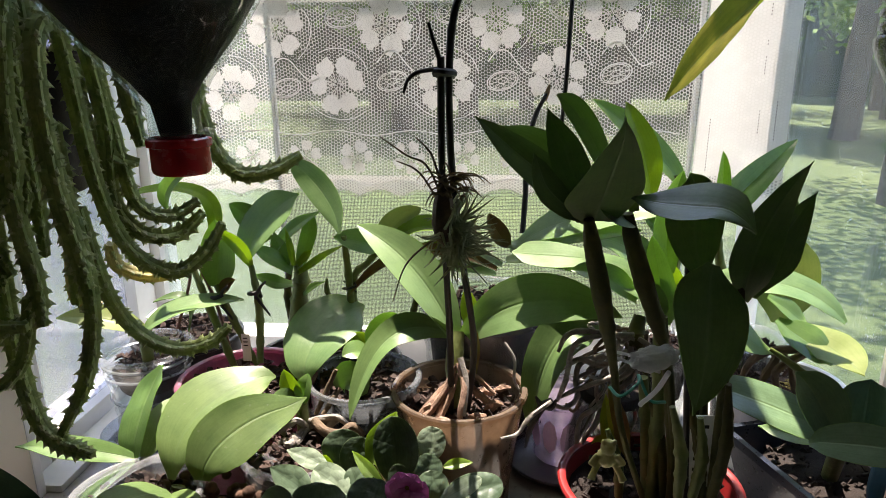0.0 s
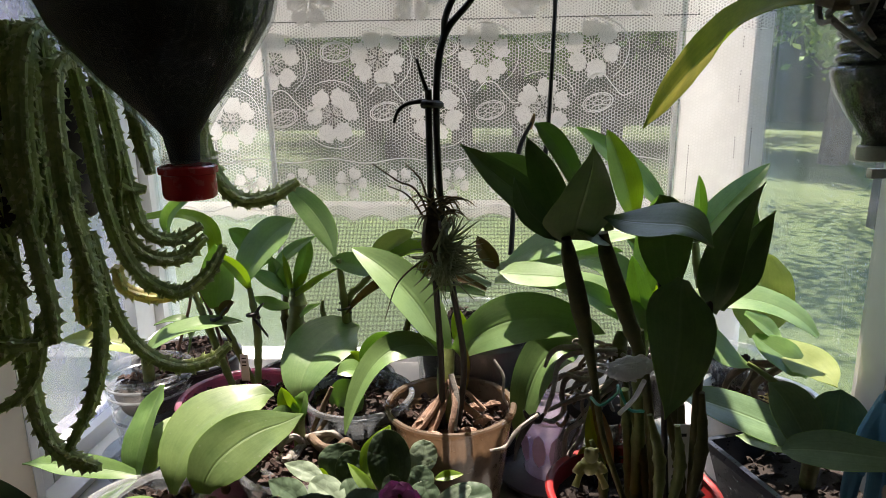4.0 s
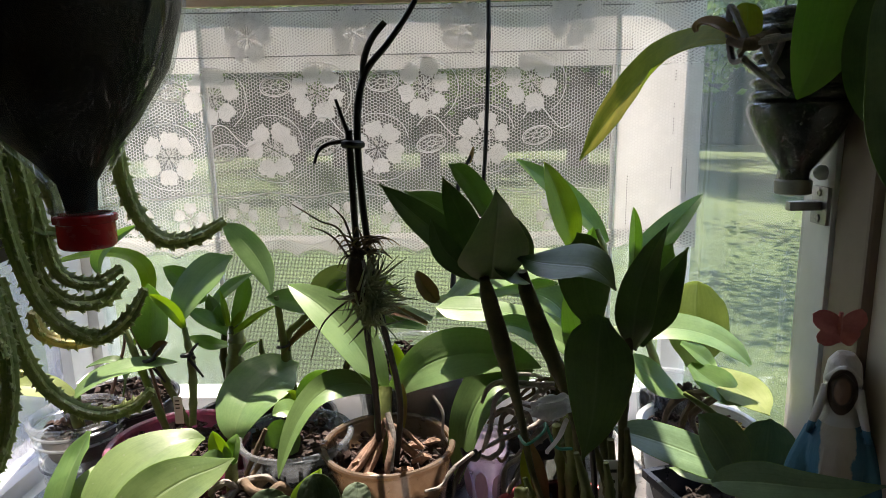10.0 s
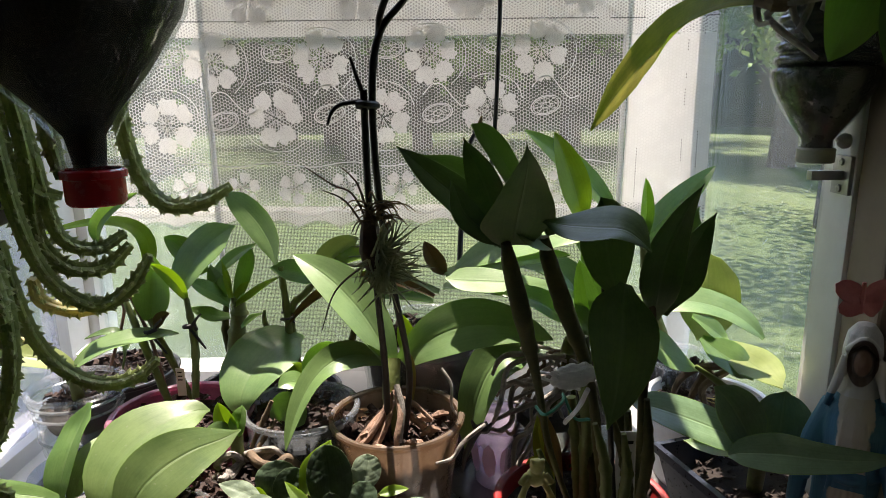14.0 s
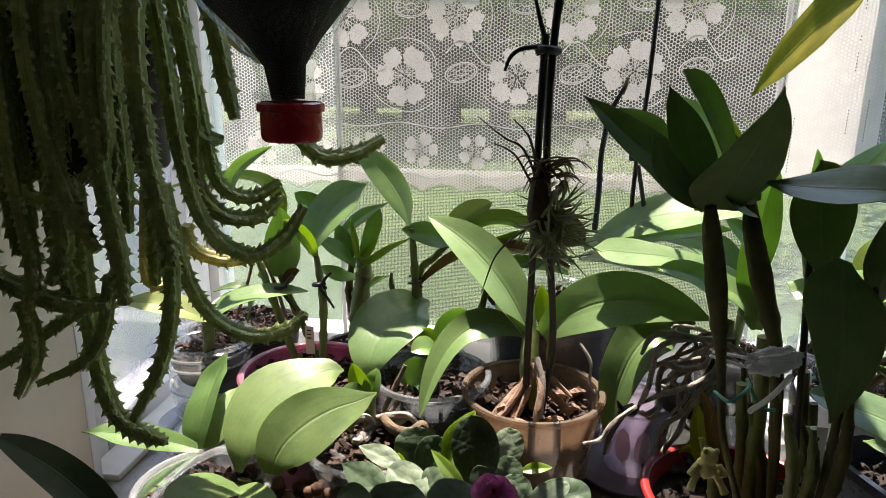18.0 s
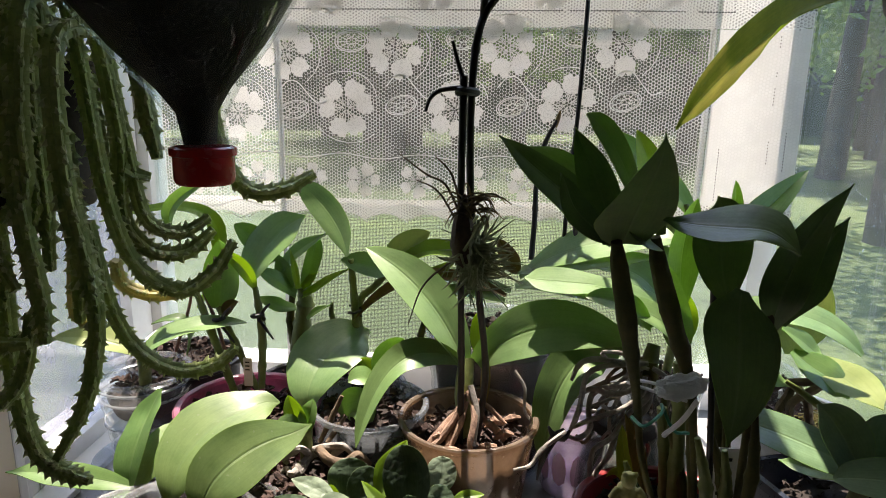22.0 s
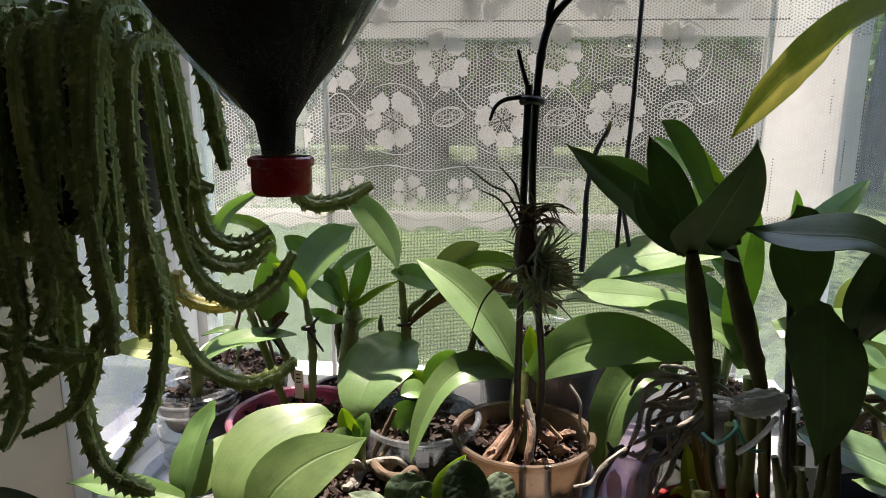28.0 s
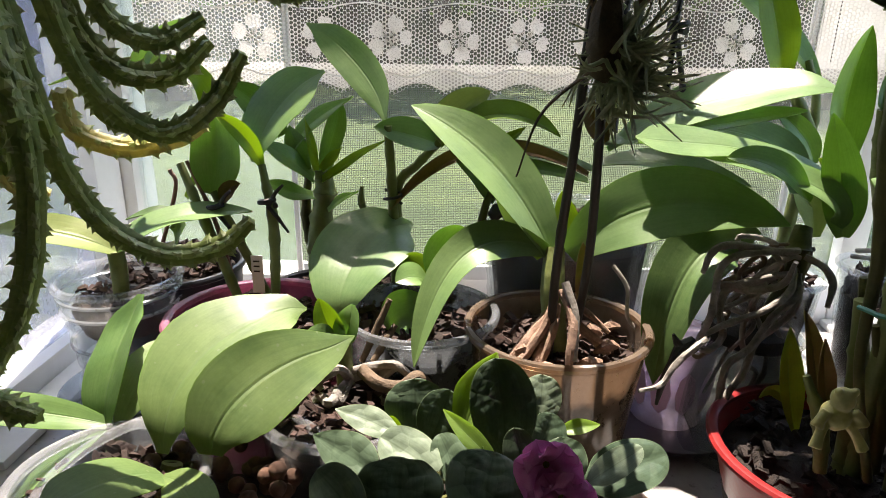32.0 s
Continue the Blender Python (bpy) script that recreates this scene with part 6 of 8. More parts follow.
leaf(c6b, (C6b[0], C6b[1], SILL + 0.115), (-0.2861, 0.6483, 0.9585), (-0.3230, 0.6412, 0.9569), 0.018, M_LEAF_DARK, (0, -0.3, 1))

# ---- dracaena-like rosette ----
C8 = (-0.1616, 0.6465, 0.9000)
c8 = thing("orchid_keiki", (C8[0], 0.665, SILL), "young leafy orchid shoot with a thick stem in a dark pot", "orchid", "potted orchids")
pot(c8, (C8[0], 0.665, SILL), 0.045, 0.036, 0.09, M_BLACKPOT, 0.003)
filling(c8, (C8[0], 0.665, SILL + 0.08), 0.04, 0.05, 30, 33)
cane(c8, [(C8[0], 0.665, SILL + 0.07), (-0.1618, 0.6590, 0.9277), (-0.1527, 0.6590, 0.9797), (-0.1552, 0.6590, 0.9996)], [0.0075, 0.009, 0.009, 0.006], M_CANE, "stem", 5)
cane(c8, [(C8[0] + 0.01, 0.668, SILL + 0.07), (-0.1702, 0.6627, 0.9475), (-0.1676, 0.6627, 0.9937)], [0.0045, 0.005, 0.003], M_CANE_DARK, "stem", 4)
frond(c8, [(-0.1549, 0.6550, 0.9896, 0.0074), (-0.1483, 0.6600, 1.0142, 0.0157), (-0.1423, 0.6650, 1.0352, 0.0178), (-0.1392, 0.6670, 1.0493, 0.0114), (-0.1366, 0.6680, 1.0572, 0.0005)], (0.3, -0.8, 0.4), M_LEAF, fold=0.35)
frond(c8, [(-0.1791, 0.6550, 1.0158, 0.0097), (-0.1676, 0.6580, 1.0327, 0.0195), (-0.1507, 0.6610, 1.0466, 0.0194), (-0.1267, 0.6640, 1.0610, 0.0008)], (-0.3, -0.6, 0.7), M_LEAF, fold=0.35)
frond(c8, [(-0.1523, 0.6500, 0.9927, 0.0081), (-0.1354, 0.6450, 1.0042, 0.0119), (-0.1175, 0.6400, 1.0172, 0.0084), (-0.0947, 0.6350, 1.0308, 0.0000)], (0, -0.6, 0.8), M_LEAF_BRIGHT, fold=0.4)
frond(c8, [(-0.1600, 0.6500, 0.9936, 0.0129), (-0.1722, 0.6400, 1.0081, 0.0224), (-0.1865, 0.6350, 1.0193, 0.0179), (-0.1993, 0.6300, 1.0279, 0.0000)], (0.1, -0.5, 0.85), M_LEAF, fold=0.3)
frond(c8, [(-0.1608, 0.6500, 0.9787, 0.0094), (-0.1738, 0.6400, 0.9830, 0.0181), (-0.1864, 0.6350, 0.9894, 0.0147), (-0.1996, 0.6300, 0.9962, 0.0007)], (0, -0.6, 0.8), M_LEAF, fold=0.3)
frond(c8, [(-0.1576, 0.6500, 1.0005, 0.0052), (-0.1591, 0.6480, 1.0182, 0.0078), (-0.1620, 0.6500, 1.0320, 0.0057), (-0.1655, 0.6520, 1.0448, 0.0000)], (0.3, -0.9, 0.2), M_LEAF_BRIGHT, fold=0.4)
frond(c8, [(-0.1537, 0.6520, 1.0011, 0.0065), (-0.1426, 0.6500, 1.0127, 0.0090), (-0.1346, 0.6500, 1.0209, 0.0000)], (0.2, -0.8, 0.5), M_LEAF_BRIGHT, fold=0.4)
frond(c8, [(-0.1654, 0.6500, 1.0004, 0.0104), (-0.1716, 0.6520, 1.0164, 0.0218), (-0.1772, 0.6550, 1.0292, 0.0149), (-0.1800, 0.6570, 1.0374, 0.0006)], (-0.3, -0.8, 0.4), M_LEAF, fold=0.3)
frond(c8, [(-0.1488, 0.6500, 0.9658, 0.0045), (-0.1371, 0.6480, 0.9765, 0.0088), (-0.1219, 0.6460, 0.9842, 0.0000)], (0, -0.6, 0.8), M_LEAF, fold=0.4)

# ---- caned orchid in the middle back ----
C9 = ((-0.0891, 0.6342, 0.9476)[0], 0.635, SILL)
c9 = thing("orchid", C9, "caned orchid with pale and bright green leaves in a dark pot", "orchid", "potted orchids")
pot(c9, C9, 0.05, 0.04, 0.1, M_BLACKPOT, 0.003)
filling(c9, (C9[0], C9[1], SILL + 0.09), 0.045, 0.05, 30, 35)
cane(c9, [(C9[0], C9[1], SILL + 0.09), (-0.0907, 0.6307, 0.9829), (-0.0931, 0.6229, 1.0430)], [0.004, 0.0042, 0.003], M_CANE, "cane", 4)
cane(c9, [(C9[0] + 0.01, C9[1], SILL + 0.09), (-0.0877, 0.6342, 0.9844), (-0.0699, 0.6342, 1.0108), (-0.0525, 0.6342, 1.0285)], [0.004, 0.004, 0.0038, 0.003], M_CANE, "cane", 3)
cane(c9, [(-0.1167, 0.6342, 0.9911), (-0.1171, 0.6342, 0.9767), (-0.1104, 0.6342, 0.9596)], [0.0015, 0.003, 0.003], M_CANE, "cane", 1)
frond(c9, [(-0.0929, 0.6050, 1.0497, 0.0039), (-0.1011, 0.6200, 1.0680, 0.0222), (-0.1178, 0.6370, 1.0880, 0.0303), (-0.1411, 0.6520, 1.1075, 0.0243), (-0.1623, 0.6640, 1.1186, 0.0016)], (-0.4, -0.6, 0.7), M_LEAF_PALE, fold=0.2)
leaf(c9, (-0.0534, 0.6342, 1.0267), (-0.0761, 0.6271, 1.0356), (-0.1034, 0.6201, 1.0420), 0.03, M_LEAF_PALE, (0, -0.8, 0.6), fold=0.3)
leaf(c9, (-0.0516, 0.6342, 1.0267), (-0.0393, 0.6412, 1.0513), (-0.0123, 0.6483, 1.0679), 0.034, M_LEAF_YELLOW, (0, -0.9, 0.3), fold=0.3)
leaf(c9, (-0.0525, 0.6342, 1.0258), (-0.0069, 0.6342, 1.0517), (0.0443, 0.6342, 1.0346), 0.03, M_LEAF_BRIGHT, (0, -0.5, 0.9), fold=0.4)
leaf(c9, (-0.0424, 0.6412, 1.0169), (-0.0192, 0.6412, 1.0172), (0.0166, 0.6412, 1.0408), 0.022, M_LEAF_BRIGHT, (0, -0.7, 0.7), fold=0.3)
part("tie", tube([Vector((-0.0903, 0.6271, 0.9828)) + Vector((0.007 * math.cos(a), 0.006 * math.sin(a), 0.0012 * a - 0.004)) for a in (0, 1, 2, 3, 4, 5, 6, 7, 8, 9)], 0.0013, 6, 3), M_TIE, c9)
cane(c9, [(-0.0245, 0.6130, 0.9361), (-0.0184, 0.6130, 0.9651), (-0.0108, 0.6201, 0.9892), (0.0062, 0.6271, 0.9972)], [0.003, 0.0035, 0.003, 0.002], M_CANE_DARK, "cane", 2)
leaf(c9, (-0.0114, 0.6201, 0.9822), (-0.0171, 0.6201, 1.0030), (-0.0398, 0.6201, 1.0172), 0.02, M_LEAF_DARK, (0, -1, 0.2), fold=0.4)
part("bud", tube([(-0.0105, 0.6130, 0.9724), (-0.0030, 0.6130, 0.9786), (0.0018, 0.6130, 0.9820)], [0.005, 0.007, 0.003], 8, 4, rough=0.3), M_STAKE, c9)

# ---- pale-leaved orchid at the back, clear pot ----
C11 = ((0.0600, 0.6483, 0.9699)[0], 0.655, SILL)
c11 = thing("orchid", C11, "orchid with large pale leaves in a clear bark pot", "orchid", "potted orchids")
pot(c11, C11, 0.075, 0.06, 0.165, M_CLEAR, 0.004, ridges=6)
filling(c11, (C11[0], C11[1], SILL + 0.15), 0.068, 0.14, 60, 37)
CR11 = (0.0818, 0.6412, 1.0294)
frond(c11, [(0.0822, 0.5530, 1.0475, 0.0022), (0.0956, 0.5530, 1.0457, 0.0296), (0.1212, 0.5550, 1.0437, 0.0370), (0.1519, 0.5550, 1.0410, 0.0263), (0.1868, 0.5530, 1.0313, 0.0283), (0.2149, 0.5500, 1.0146, 0.0298), (0.2340, 0.5480, 0.9995, 0.0054)], (0, -0.45, 0.9), M_LEAF_PALE, fold=0.15)
frond(c11, [(0.0837, 0.6400, 1.0239, 0.0059), (0.1119, 0.6350, 1.0463, 0.0315), (0.1463, 0.6250, 1.0630, 0.0575), (0.1814, 0.6100, 1.0731, 0.0601), (0.2101, 0.5950, 1.0794, 0.0401), (0.2318, 0.5850, 1.0772, 0.0027)], (0, -0.45, 0.9), M_LEAF_PALE, fold=0.18)
leaf(c11, CR11, (0.1465, 0.6130, 1.0466), (0.2047, 0.5747, 1.0645), 0.04, M_LEAF_PALE, (0, -0.4, 0.9), fold=0.2)
leaf(c11, (0.2240, 0.6060, 0.9978), (0.1997, 0.6271, 1.0353), (0.1284, 0.6483, 1.0401), 0.045, M_LEAF_DARK, (0, -0.5, 0.9))
leaf(c11, (0.1946, 0.5309, 1.0094), (0.1661, 0.5251, 1.0325), (0.1337, 0.5251, 1.0393), 0.03, M_LEAF, (0, -0.6, 0.8), fold=0.35)
leaf(c11, (0.2146, 0.5309, 0.9939), (0.1899, 0.5367, 1.0228), (0.0860, 0.5586, 1.0437), 0.03, M_LEAF_PALE, (0, -0.5, 0.9))
leaf(c11, CR11, (0.0694, 0.6342, 1.0474), (0.0598, 0.6342, 1.0663), 0.022, M_LEAF_DRY, (0.2, -1, 0.1), fold=0.6)
leaf(c11, (0.0755, 0.6483, 1.0056), (0.0046, 0.6518, 1.0190), (-0.0502, 0.6553, 1.0108), 0.03, M_LEAF_DARK, (0, -0.4, 1))
leaf(c11, (0.0698, 0.6412, 1.0022), (-0.0195, 0.6342, 1.0217), (-0.0928, 0.6271, 0.9732), 0.018, M_LEAF_DRY, (0, -0.6, 0.8), fold=0.6)
leaf(c11, (0.0688, 0.6342, 0.9990), (0.0260, 0.6271, 1.0091), (-0.0061, 0.6201, 1.0100), 0.024, M_LEAF, (0, -0.4, 1))
leaf(c11, (0.0797, 0.6483, 1.0104), (0.1311, 0.6342, 1.0140), (0.1888, 0.6060, 1.0029), 0.04, M_LEAF_DARK, (0, -0.3, 1))

cane(c11, [(0.1291, 0.6500, 1.0662), (0.1308, 0.6520, 1.1189), (0.1369, 0.6600, 1.1866), (0.1415, 0.6680, 1.2943), (0.1424, 0.6720, 1.3529), (0.1435, 0.6768, 1.4232)], 0.0023, M_STAKE, "stake", 2)
cane(c11, [(0.0991, 0.6900, 1.0309), (0.1017, 0.7000, 1.0741), (0.1025, 0.7060, 1.1175), (0.1100, 0.7140, 1.1574), (0.1243, 0.7201, 1.1870)], [0.0032, 0.0032, 0.003, 0.003, 0.0018], M_STAKE, "flower_spike", 2)
part("dry_tip", tube([(0.1213, 0.7201, 1.1770), (0.1243, 0.7201, 1.1870), (0.1263, 0.7201, 1.1950)], [0.0022, 0.0026, 0.001], 8, 4), M_LEAF_DRY, c11)
cane(c11, [(0.1448, 0.6400, 1.0381), (0.1393, 0.6440, 1.0738), (0.1318, 0.6475, 1.1103)], 0.0022, M_SPIKE, "stake", 1)
part("clip", tube([Vector((0.1318, 0.6475, 1.1155)) + Vector((0.006 * math.cos(a), 0.006 * math.sin(a), 0.001 * a)) for a in (0, 1, 2, 3, 4, 5, 6)], 0.003, 7, 3), M_TIE, c11)
part("clip", lathe([(0.001, -0.004), (0.0042, -0.004), (0.0045, 0.0), (0.0042, 0.004), (0.001, 0.004)], Vector((0.1318, 0.6475, 1.1155)) + Vector((-0.006, -0.004, 0.004)), 14), M_TIE, c11)

# ---- right-hand orchids by the side window ----
C12 = (0.3792, 0.6635, 0.8950)
c12 = thing("orchid", (C12[0], C12[1], SILL), "orchid with yellowing arching leaves and moss in a white pot", "orchid", "potted orchids")
pot(c12, (C12[0] - 0.012, C12[1] - 0.055, SILL), 0.062, 0.05, 0.095, M_WHITEPOT, 0.004)
filling(c12, (C12[0] - 0.012, C12[1] - 0.055, SILL + 0.08), 0.057, 0.05, 60, 41)
M_MOSS = plain("dry_moss", (0.25, 0.2, 0.06), (0.5, 0.42, 0.16), 160, 0.95, 0.8)
bm = bmesh.new()
rnd = random.Random(5)
for k in range(160):
    s = Vector((C12[0] + 0.012, C12[1] - 0.07, SILL + 0.09)) + Vector((rnd.gauss(0, 0.008), rnd.gauss(0, 0.008), rnd.uniform(0, 0.006)))
    tube([s, s + Vector((rnd.gauss(0, 0.004), rnd.gauss(0, 0.004), 0.003)), s + Vector((rnd.gauss(0, 0.006), rnd.gauss(0, 0.006), 0.003))], 0.0006, 4, 2, bm=bm)
tagged(part("moss", bm, M_MOSS, c12), kind="stuff")
K12 = Vector((0.3519, 0.5850, 0.9405))
frond(c12, [(0.3562, 0.6000, 0.9633, 0.0207), (0.3578, 0.6030, 0.9898, 0.0605), (0.3574, 0.6070, 1.0153, 0.0646), (0.3576, 0.6120, 1.0353, 0.0549), (0.3596, 0.6160, 1.0493, 0.0274), (0.3604, 0.6170, 1.0534, 0.0027)], (0.05, -0.95, 0.3), M_LEAF_YELLOW, fold=0.2)
frond(c12, [(0.2629, 0.5720, 1.0090, 0.0220), (0.2935, 0.5700, 1.0162, 0.0313), (0.3264, 0.5650, 1.0182, 0.0386), (0.3566, 0.5600, 1.0107, 0.0366), (0.3773, 0.5530, 0.9984, 0.0245), (0.3897, 0.5470, 0.9854, 0.0054)], (0, -0.45, 0.9), M_LEAF_PALE, fold=0.25)
frond(c12, [(0.3387, 0.5700, 0.9785, 0.0086), (0.3501, 0.5600, 0.9699, 0.0321), (0.3640, 0.5500, 0.9615, 0.0394), (0.3751, 0.5450, 0.9518, 0.0250), (0.3801, 0.5400, 0.9455, 0.0017)], (0.3, -0.7, 0.65), M_LEAF, fold=0.25)
frond(c12, [(0.3545, 0.5750, 0.9712, 0.0147), (0.3707, 0.5600, 0.9644, 0.0381), (0.3850, 0.5450, 0.9570, 0.0512), (0.3930, 0.5280, 0.9512, 0.0308), (0.3975, 0.5180, 0.9469, 0.0009)], (0.2, -0.6, 0.8), M_LEAF_YELLOW, fold=0.2)
frond(c12, [(0.3342, 0.5850, 0.9960, 0.0080), (0.3508, 0.5800, 0.9856, 0.0239), (0.3625, 0.5750, 0.9760, 0.0156), (0.3683, 0.5700, 0.9740, 0.0000)], (0.2, -0.5, 0.8), M_LEAF, fold=0.35)
frond(c12, [(0.3312, 0.5500, 0.9520, 0.0036), (0.3107, 0.5450, 0.9632, 0.0256), (0.2894, 0.5400, 0.9783, 0.0390), (0.2731, 0.5350, 0.9907, 0.0302), (0.2627, 0.5300, 0.9998, 0.0045)], (-0.2, -0.5, 0.85), M_LEAF_PALE, fold=0.25)
cane(c12, [(0.3270, 0.5500, 0.9564), (0.3468, 0.5400, 0.9434), (0.3717, 0.5200, 0.9260)], [0.002, 0.0035, 0.003], M_CANE)
roots(c12, K12, [(C12[0] - 0.04, C12[1] - 0.08, SILL + 0.088), (C12[0] - 0.02, C12[1] - 0.09, SILL + 0.088), (C12[0] - 0.005, C12[1] - 0.085, SILL + 0.088), (C12[0] - 0.05, C12[1] - 0.05, SILL + 0.088)], 0.004, 15, M_ROOT_DARK)

C13 = ((0.3590, 0.6800, 0.9357)[0], 0.68, SILL)
c13 = thing("orchid", C13, "orchid in a clear cup of dark clay balls", "orchid", "potted orchids")
pot(c13, C13, 0.04, 0.032, 0.115, M_CLEAR, 0.003)
bm = bmesh.new()
for k in range(60):
    a, r = rnd.uniform(0, 6.28), 0.033 * math.sqrt(rnd.random())
    made = bmesh.ops.create_icosphere(bm, subdivisions=1, radius=rnd.uniform(0.004, 0.006))["verts"]
    for v in made:
        v.co += Vector((C13[0] + r * math.cos(a), C13[1] + r * math.sin(a), SILL + 0.085 + rnd.random() * 0.02))
tagged(part("clay_fill", bm, M_SOIL, c13), kind="stuff")
part("soil", lathe([(0.001, 0.085), (0.034, 0.085), (0.03, 0.006), (0.001, 0.005)], C13, 24), M_SOIL, c13)
S13 = Vector((0.2964, 0.6400, 1.0589))
cane(c13, [(C13[0], C13[1], SILL + 0.09), (0.3105, 0.6500, 1.0031), S13], [0.004, 0.005, 0.004], M_CANE, "cane", 3)
leaf(c13, S13, (0.3298, 0.6600, 1.0897), (0.3888, 0.6900, 1.1379), 0.036, M_LEAF, (-0.4, -0.9, 0.3), fold=0.45)
leaf(c13, S13, (0.2983, 0.6400, 1.0972), (0.2954, 0.6400, 1.1311), 0.016, M_LEAF, (0, -1, 0.1), fold=0.5)
leaf(c13, (0.2295, 0.5600, 1.0262), (0.2278, 0.5700, 1.0710), (0.2400, 0.5800, 1.1204), 0.034, M_LEAF, (0.1, -1, 0.1), fold=0.4)
leaf(c13, (0.2254, 0.5400, 0.9834), (0.2182, 0.5400, 1.0187), (0.2087, 0.5500, 1.0655), 0.03, M_LEAF, (-0.3, -1, 0.1), fold=0.4)

C14 = ((0.2631, 0.7000, 0.9599)[0], 0.70, SILL)
c14 = thing("orchid", C14, "orchid with upright bright green leaves", "orchid", "potted orchids")
pot(c14, C14, 0.045, 0.036, 0.1, M_CLEAR, 0.003)
filling(c14, (C14[0], C14[1], SILL + 0.09), 0.04, 0.06, 40, 47)
cane(c14, [(C14[0], C14[1], SILL + 0.09), (0.2758, 0.7000, 1.0172), (0.2527, 0.7100, 1.0752)], [0.005, 0.006, 0.004], M_CANE, "cane", 4)
cane(c14, [(C14[0], C14[1], SILL + 0.09), (0.2868, 0.7200, 1.0405), (0.2773, 0.7300, 1.0922)], [0.004, 0.004, 0.003], M_CANE, "cane", 3)
leaf(c14, (0.2420, 0.7000, 1.0740), (0.2300, 0.7000, 1.1219), (0.2076, 0.7000, 1.1768), 0.04, M_LEAF_BRIGHT, (0.2, -1, 0.1), fold=0.3)
leaf(c14, (0.2883, 0.7300, 1.0742), (0.2444, 0.7450, 1.1262), (0.1805, 0.7550, 1.1774), 0.04, M_LEAF, (0.5, -0.8, 0.3), fold=0.3)
leaf(c14, (0.2726, 0.6800, 1.0074), (0.2584, 0.6800, 1.0317), (0.2317, 0.6800, 1.0529), 0.026, M_LEAF, (0.3, -1, 0.2), fold=0.3)
leaf(c14, (0.2515, 0.6200, 0.9587), (0.2454, 0.6300, 0.9937), (0.2315, 0.6400, 1.0099), 0.036, M_LEAF_YELLOW, (0.2, -1, 0.2), fold=0.3)
leaf(c14, (0.2514, 0.6000, 0.9742), (0.2473, 0.6000, 1.0053), (0.2327, 0.6000, 1.0266), 0.02, M_LEAF_BRIGHT, (0.2, -1, 0.2), fold=0.4)

# ---- round-leaved orchid in the dark front pot ----
C15 = (0.3688, 0.4951, 0.8700)
c15 = thing("orchid", (C15[0], C15[1], SILL), "orchid with broad rounded dark leaves in a black pot", "orchid", "potted orchids")
SQ = Matrix.Rotation(radians(62), 3, "Z")
body = part("planter", lathe([(0.001, 0.0), (0.066, 0.0), (0.088, 0.072), (0.094, 0.072), (0.094, 0.08), (0.086, 0.08), (0.083, 0.07), (0.062, 0.006), (0.001, 0.006)], (C15[0], C15[1], SILL), 4, turn=SQ), plain("blue_black_plastic", (0.006, 0.009, 0.018), (0.016, 0.022, 0.036), 40, 0.3, 0.08), c15, "square blue-black planter", smooth=False)
filling(c15, (C15[0], C15[1], SILL + 0.058), 0.058, 0.04, 40, 51, mat=M_SOIL, size=0.004)
K15 = Vector((0.3330, 0.4250, 0.9366))
cane(c15, [(C15[0], C15[1], SILL + 0.055), (K15 + Vector((C15[0], C15[1], SILL + 0.055))) / 2, K15], 0.007)

frond(c15, [(0.3302, 0.4250, 0.9368, 0.0154), (0.3240, 0.4300, 0.9505, 0.0393), (0.3165, 0.4370, 0.9653, 0.0403), (0.3087, 0.4430, 0.9763, 0.0267), (0.3017, 0.4470, 0.9828, 0.0023)], (0.3, -0.9, 0.3), M_LEAF_COOL, fold=0.3)
frond(c15, [(0.3587, 0.4500, 0.9214, 0.0265), (0.3654, 0.4560, 0.9371, 0.0495), (0.3691, 0.4620, 0.9521, 0.0459), (0.3717, 0.4670, 0.9624, 0.0273), (0.3728, 0.4680, 0.9678, 0.0021)], (-0.1, -0.95, 0.35), M_LEAF_COOL, fold=0.22)
frond(c15, [(0.3273, 0.4250, 0.9389, 0.0137), (0.3049, 0.4320, 0.9499, 0.0368), (0.2772, 0.4380, 0.9598, 0.0405), (0.2543, 0.4420, 0.9666, 0.0336), (0.2375, 0.4440, 0.9707, 0.0149), (0.2317, 0.4440, 0.9734, 0.0007)], (0.05, -0.45, 0.9), M_LEAF_COOL, fold=0.15)
frond(c15, [(0.3015, 0.4120, 0.9412, 0.0040), (0.3106, 0.4080, 0.9453, 0.0223), (0.3367, 0.4020, 0.9475, 0.0339), (0.3651, 0.3960, 0.9468, 0.0254), (0.3932, 0.3910, 0.9475, 0.0165), (0.4225, 0.3860, 0.9530, 0.0009)], (0.05, -0.6, 0.8), M_LEAF_COOL, fold=0.2)
frond(c15, [(0.3270, 0.4300, 0.9319, 0.0084), (0.3116, 0.4450, 0.9267, 0.0167), (0.2955, 0.4550, 0.9268, 0.0138), (0.2847, 0.4600, 0.9275, 0.0000)], (0, -0.4, 0.9), M_LEAF, fold=0.2)

# ---- trailing grey roots over a jar ----
CJ = (0.1844, 0.5556, 0.8500)
jar = thing("root_jar", (CJ[0], CJ[1], SILL), "clear glass jar with tangled grey orchid roots over its rim", "jar")
part("jar", lathe([(0.001, 0.0), (0.036, 0.0), (0.042, 0.006), (0.044, 0.03), (0.042, 0.06), (0.034, 0.085), (0.034, 0.1), (0.036, 0.102), (0.032, 0.1), (0.032, 0.085), (0.04, 0.06), (0.041, 0.03), (0.03, 0.006)], (CJ[0], CJ[1], SILL), 36), clear_plastic("smoky_glass", (0.7, 0.72, 0.7), 0.06, 0.05), jar)
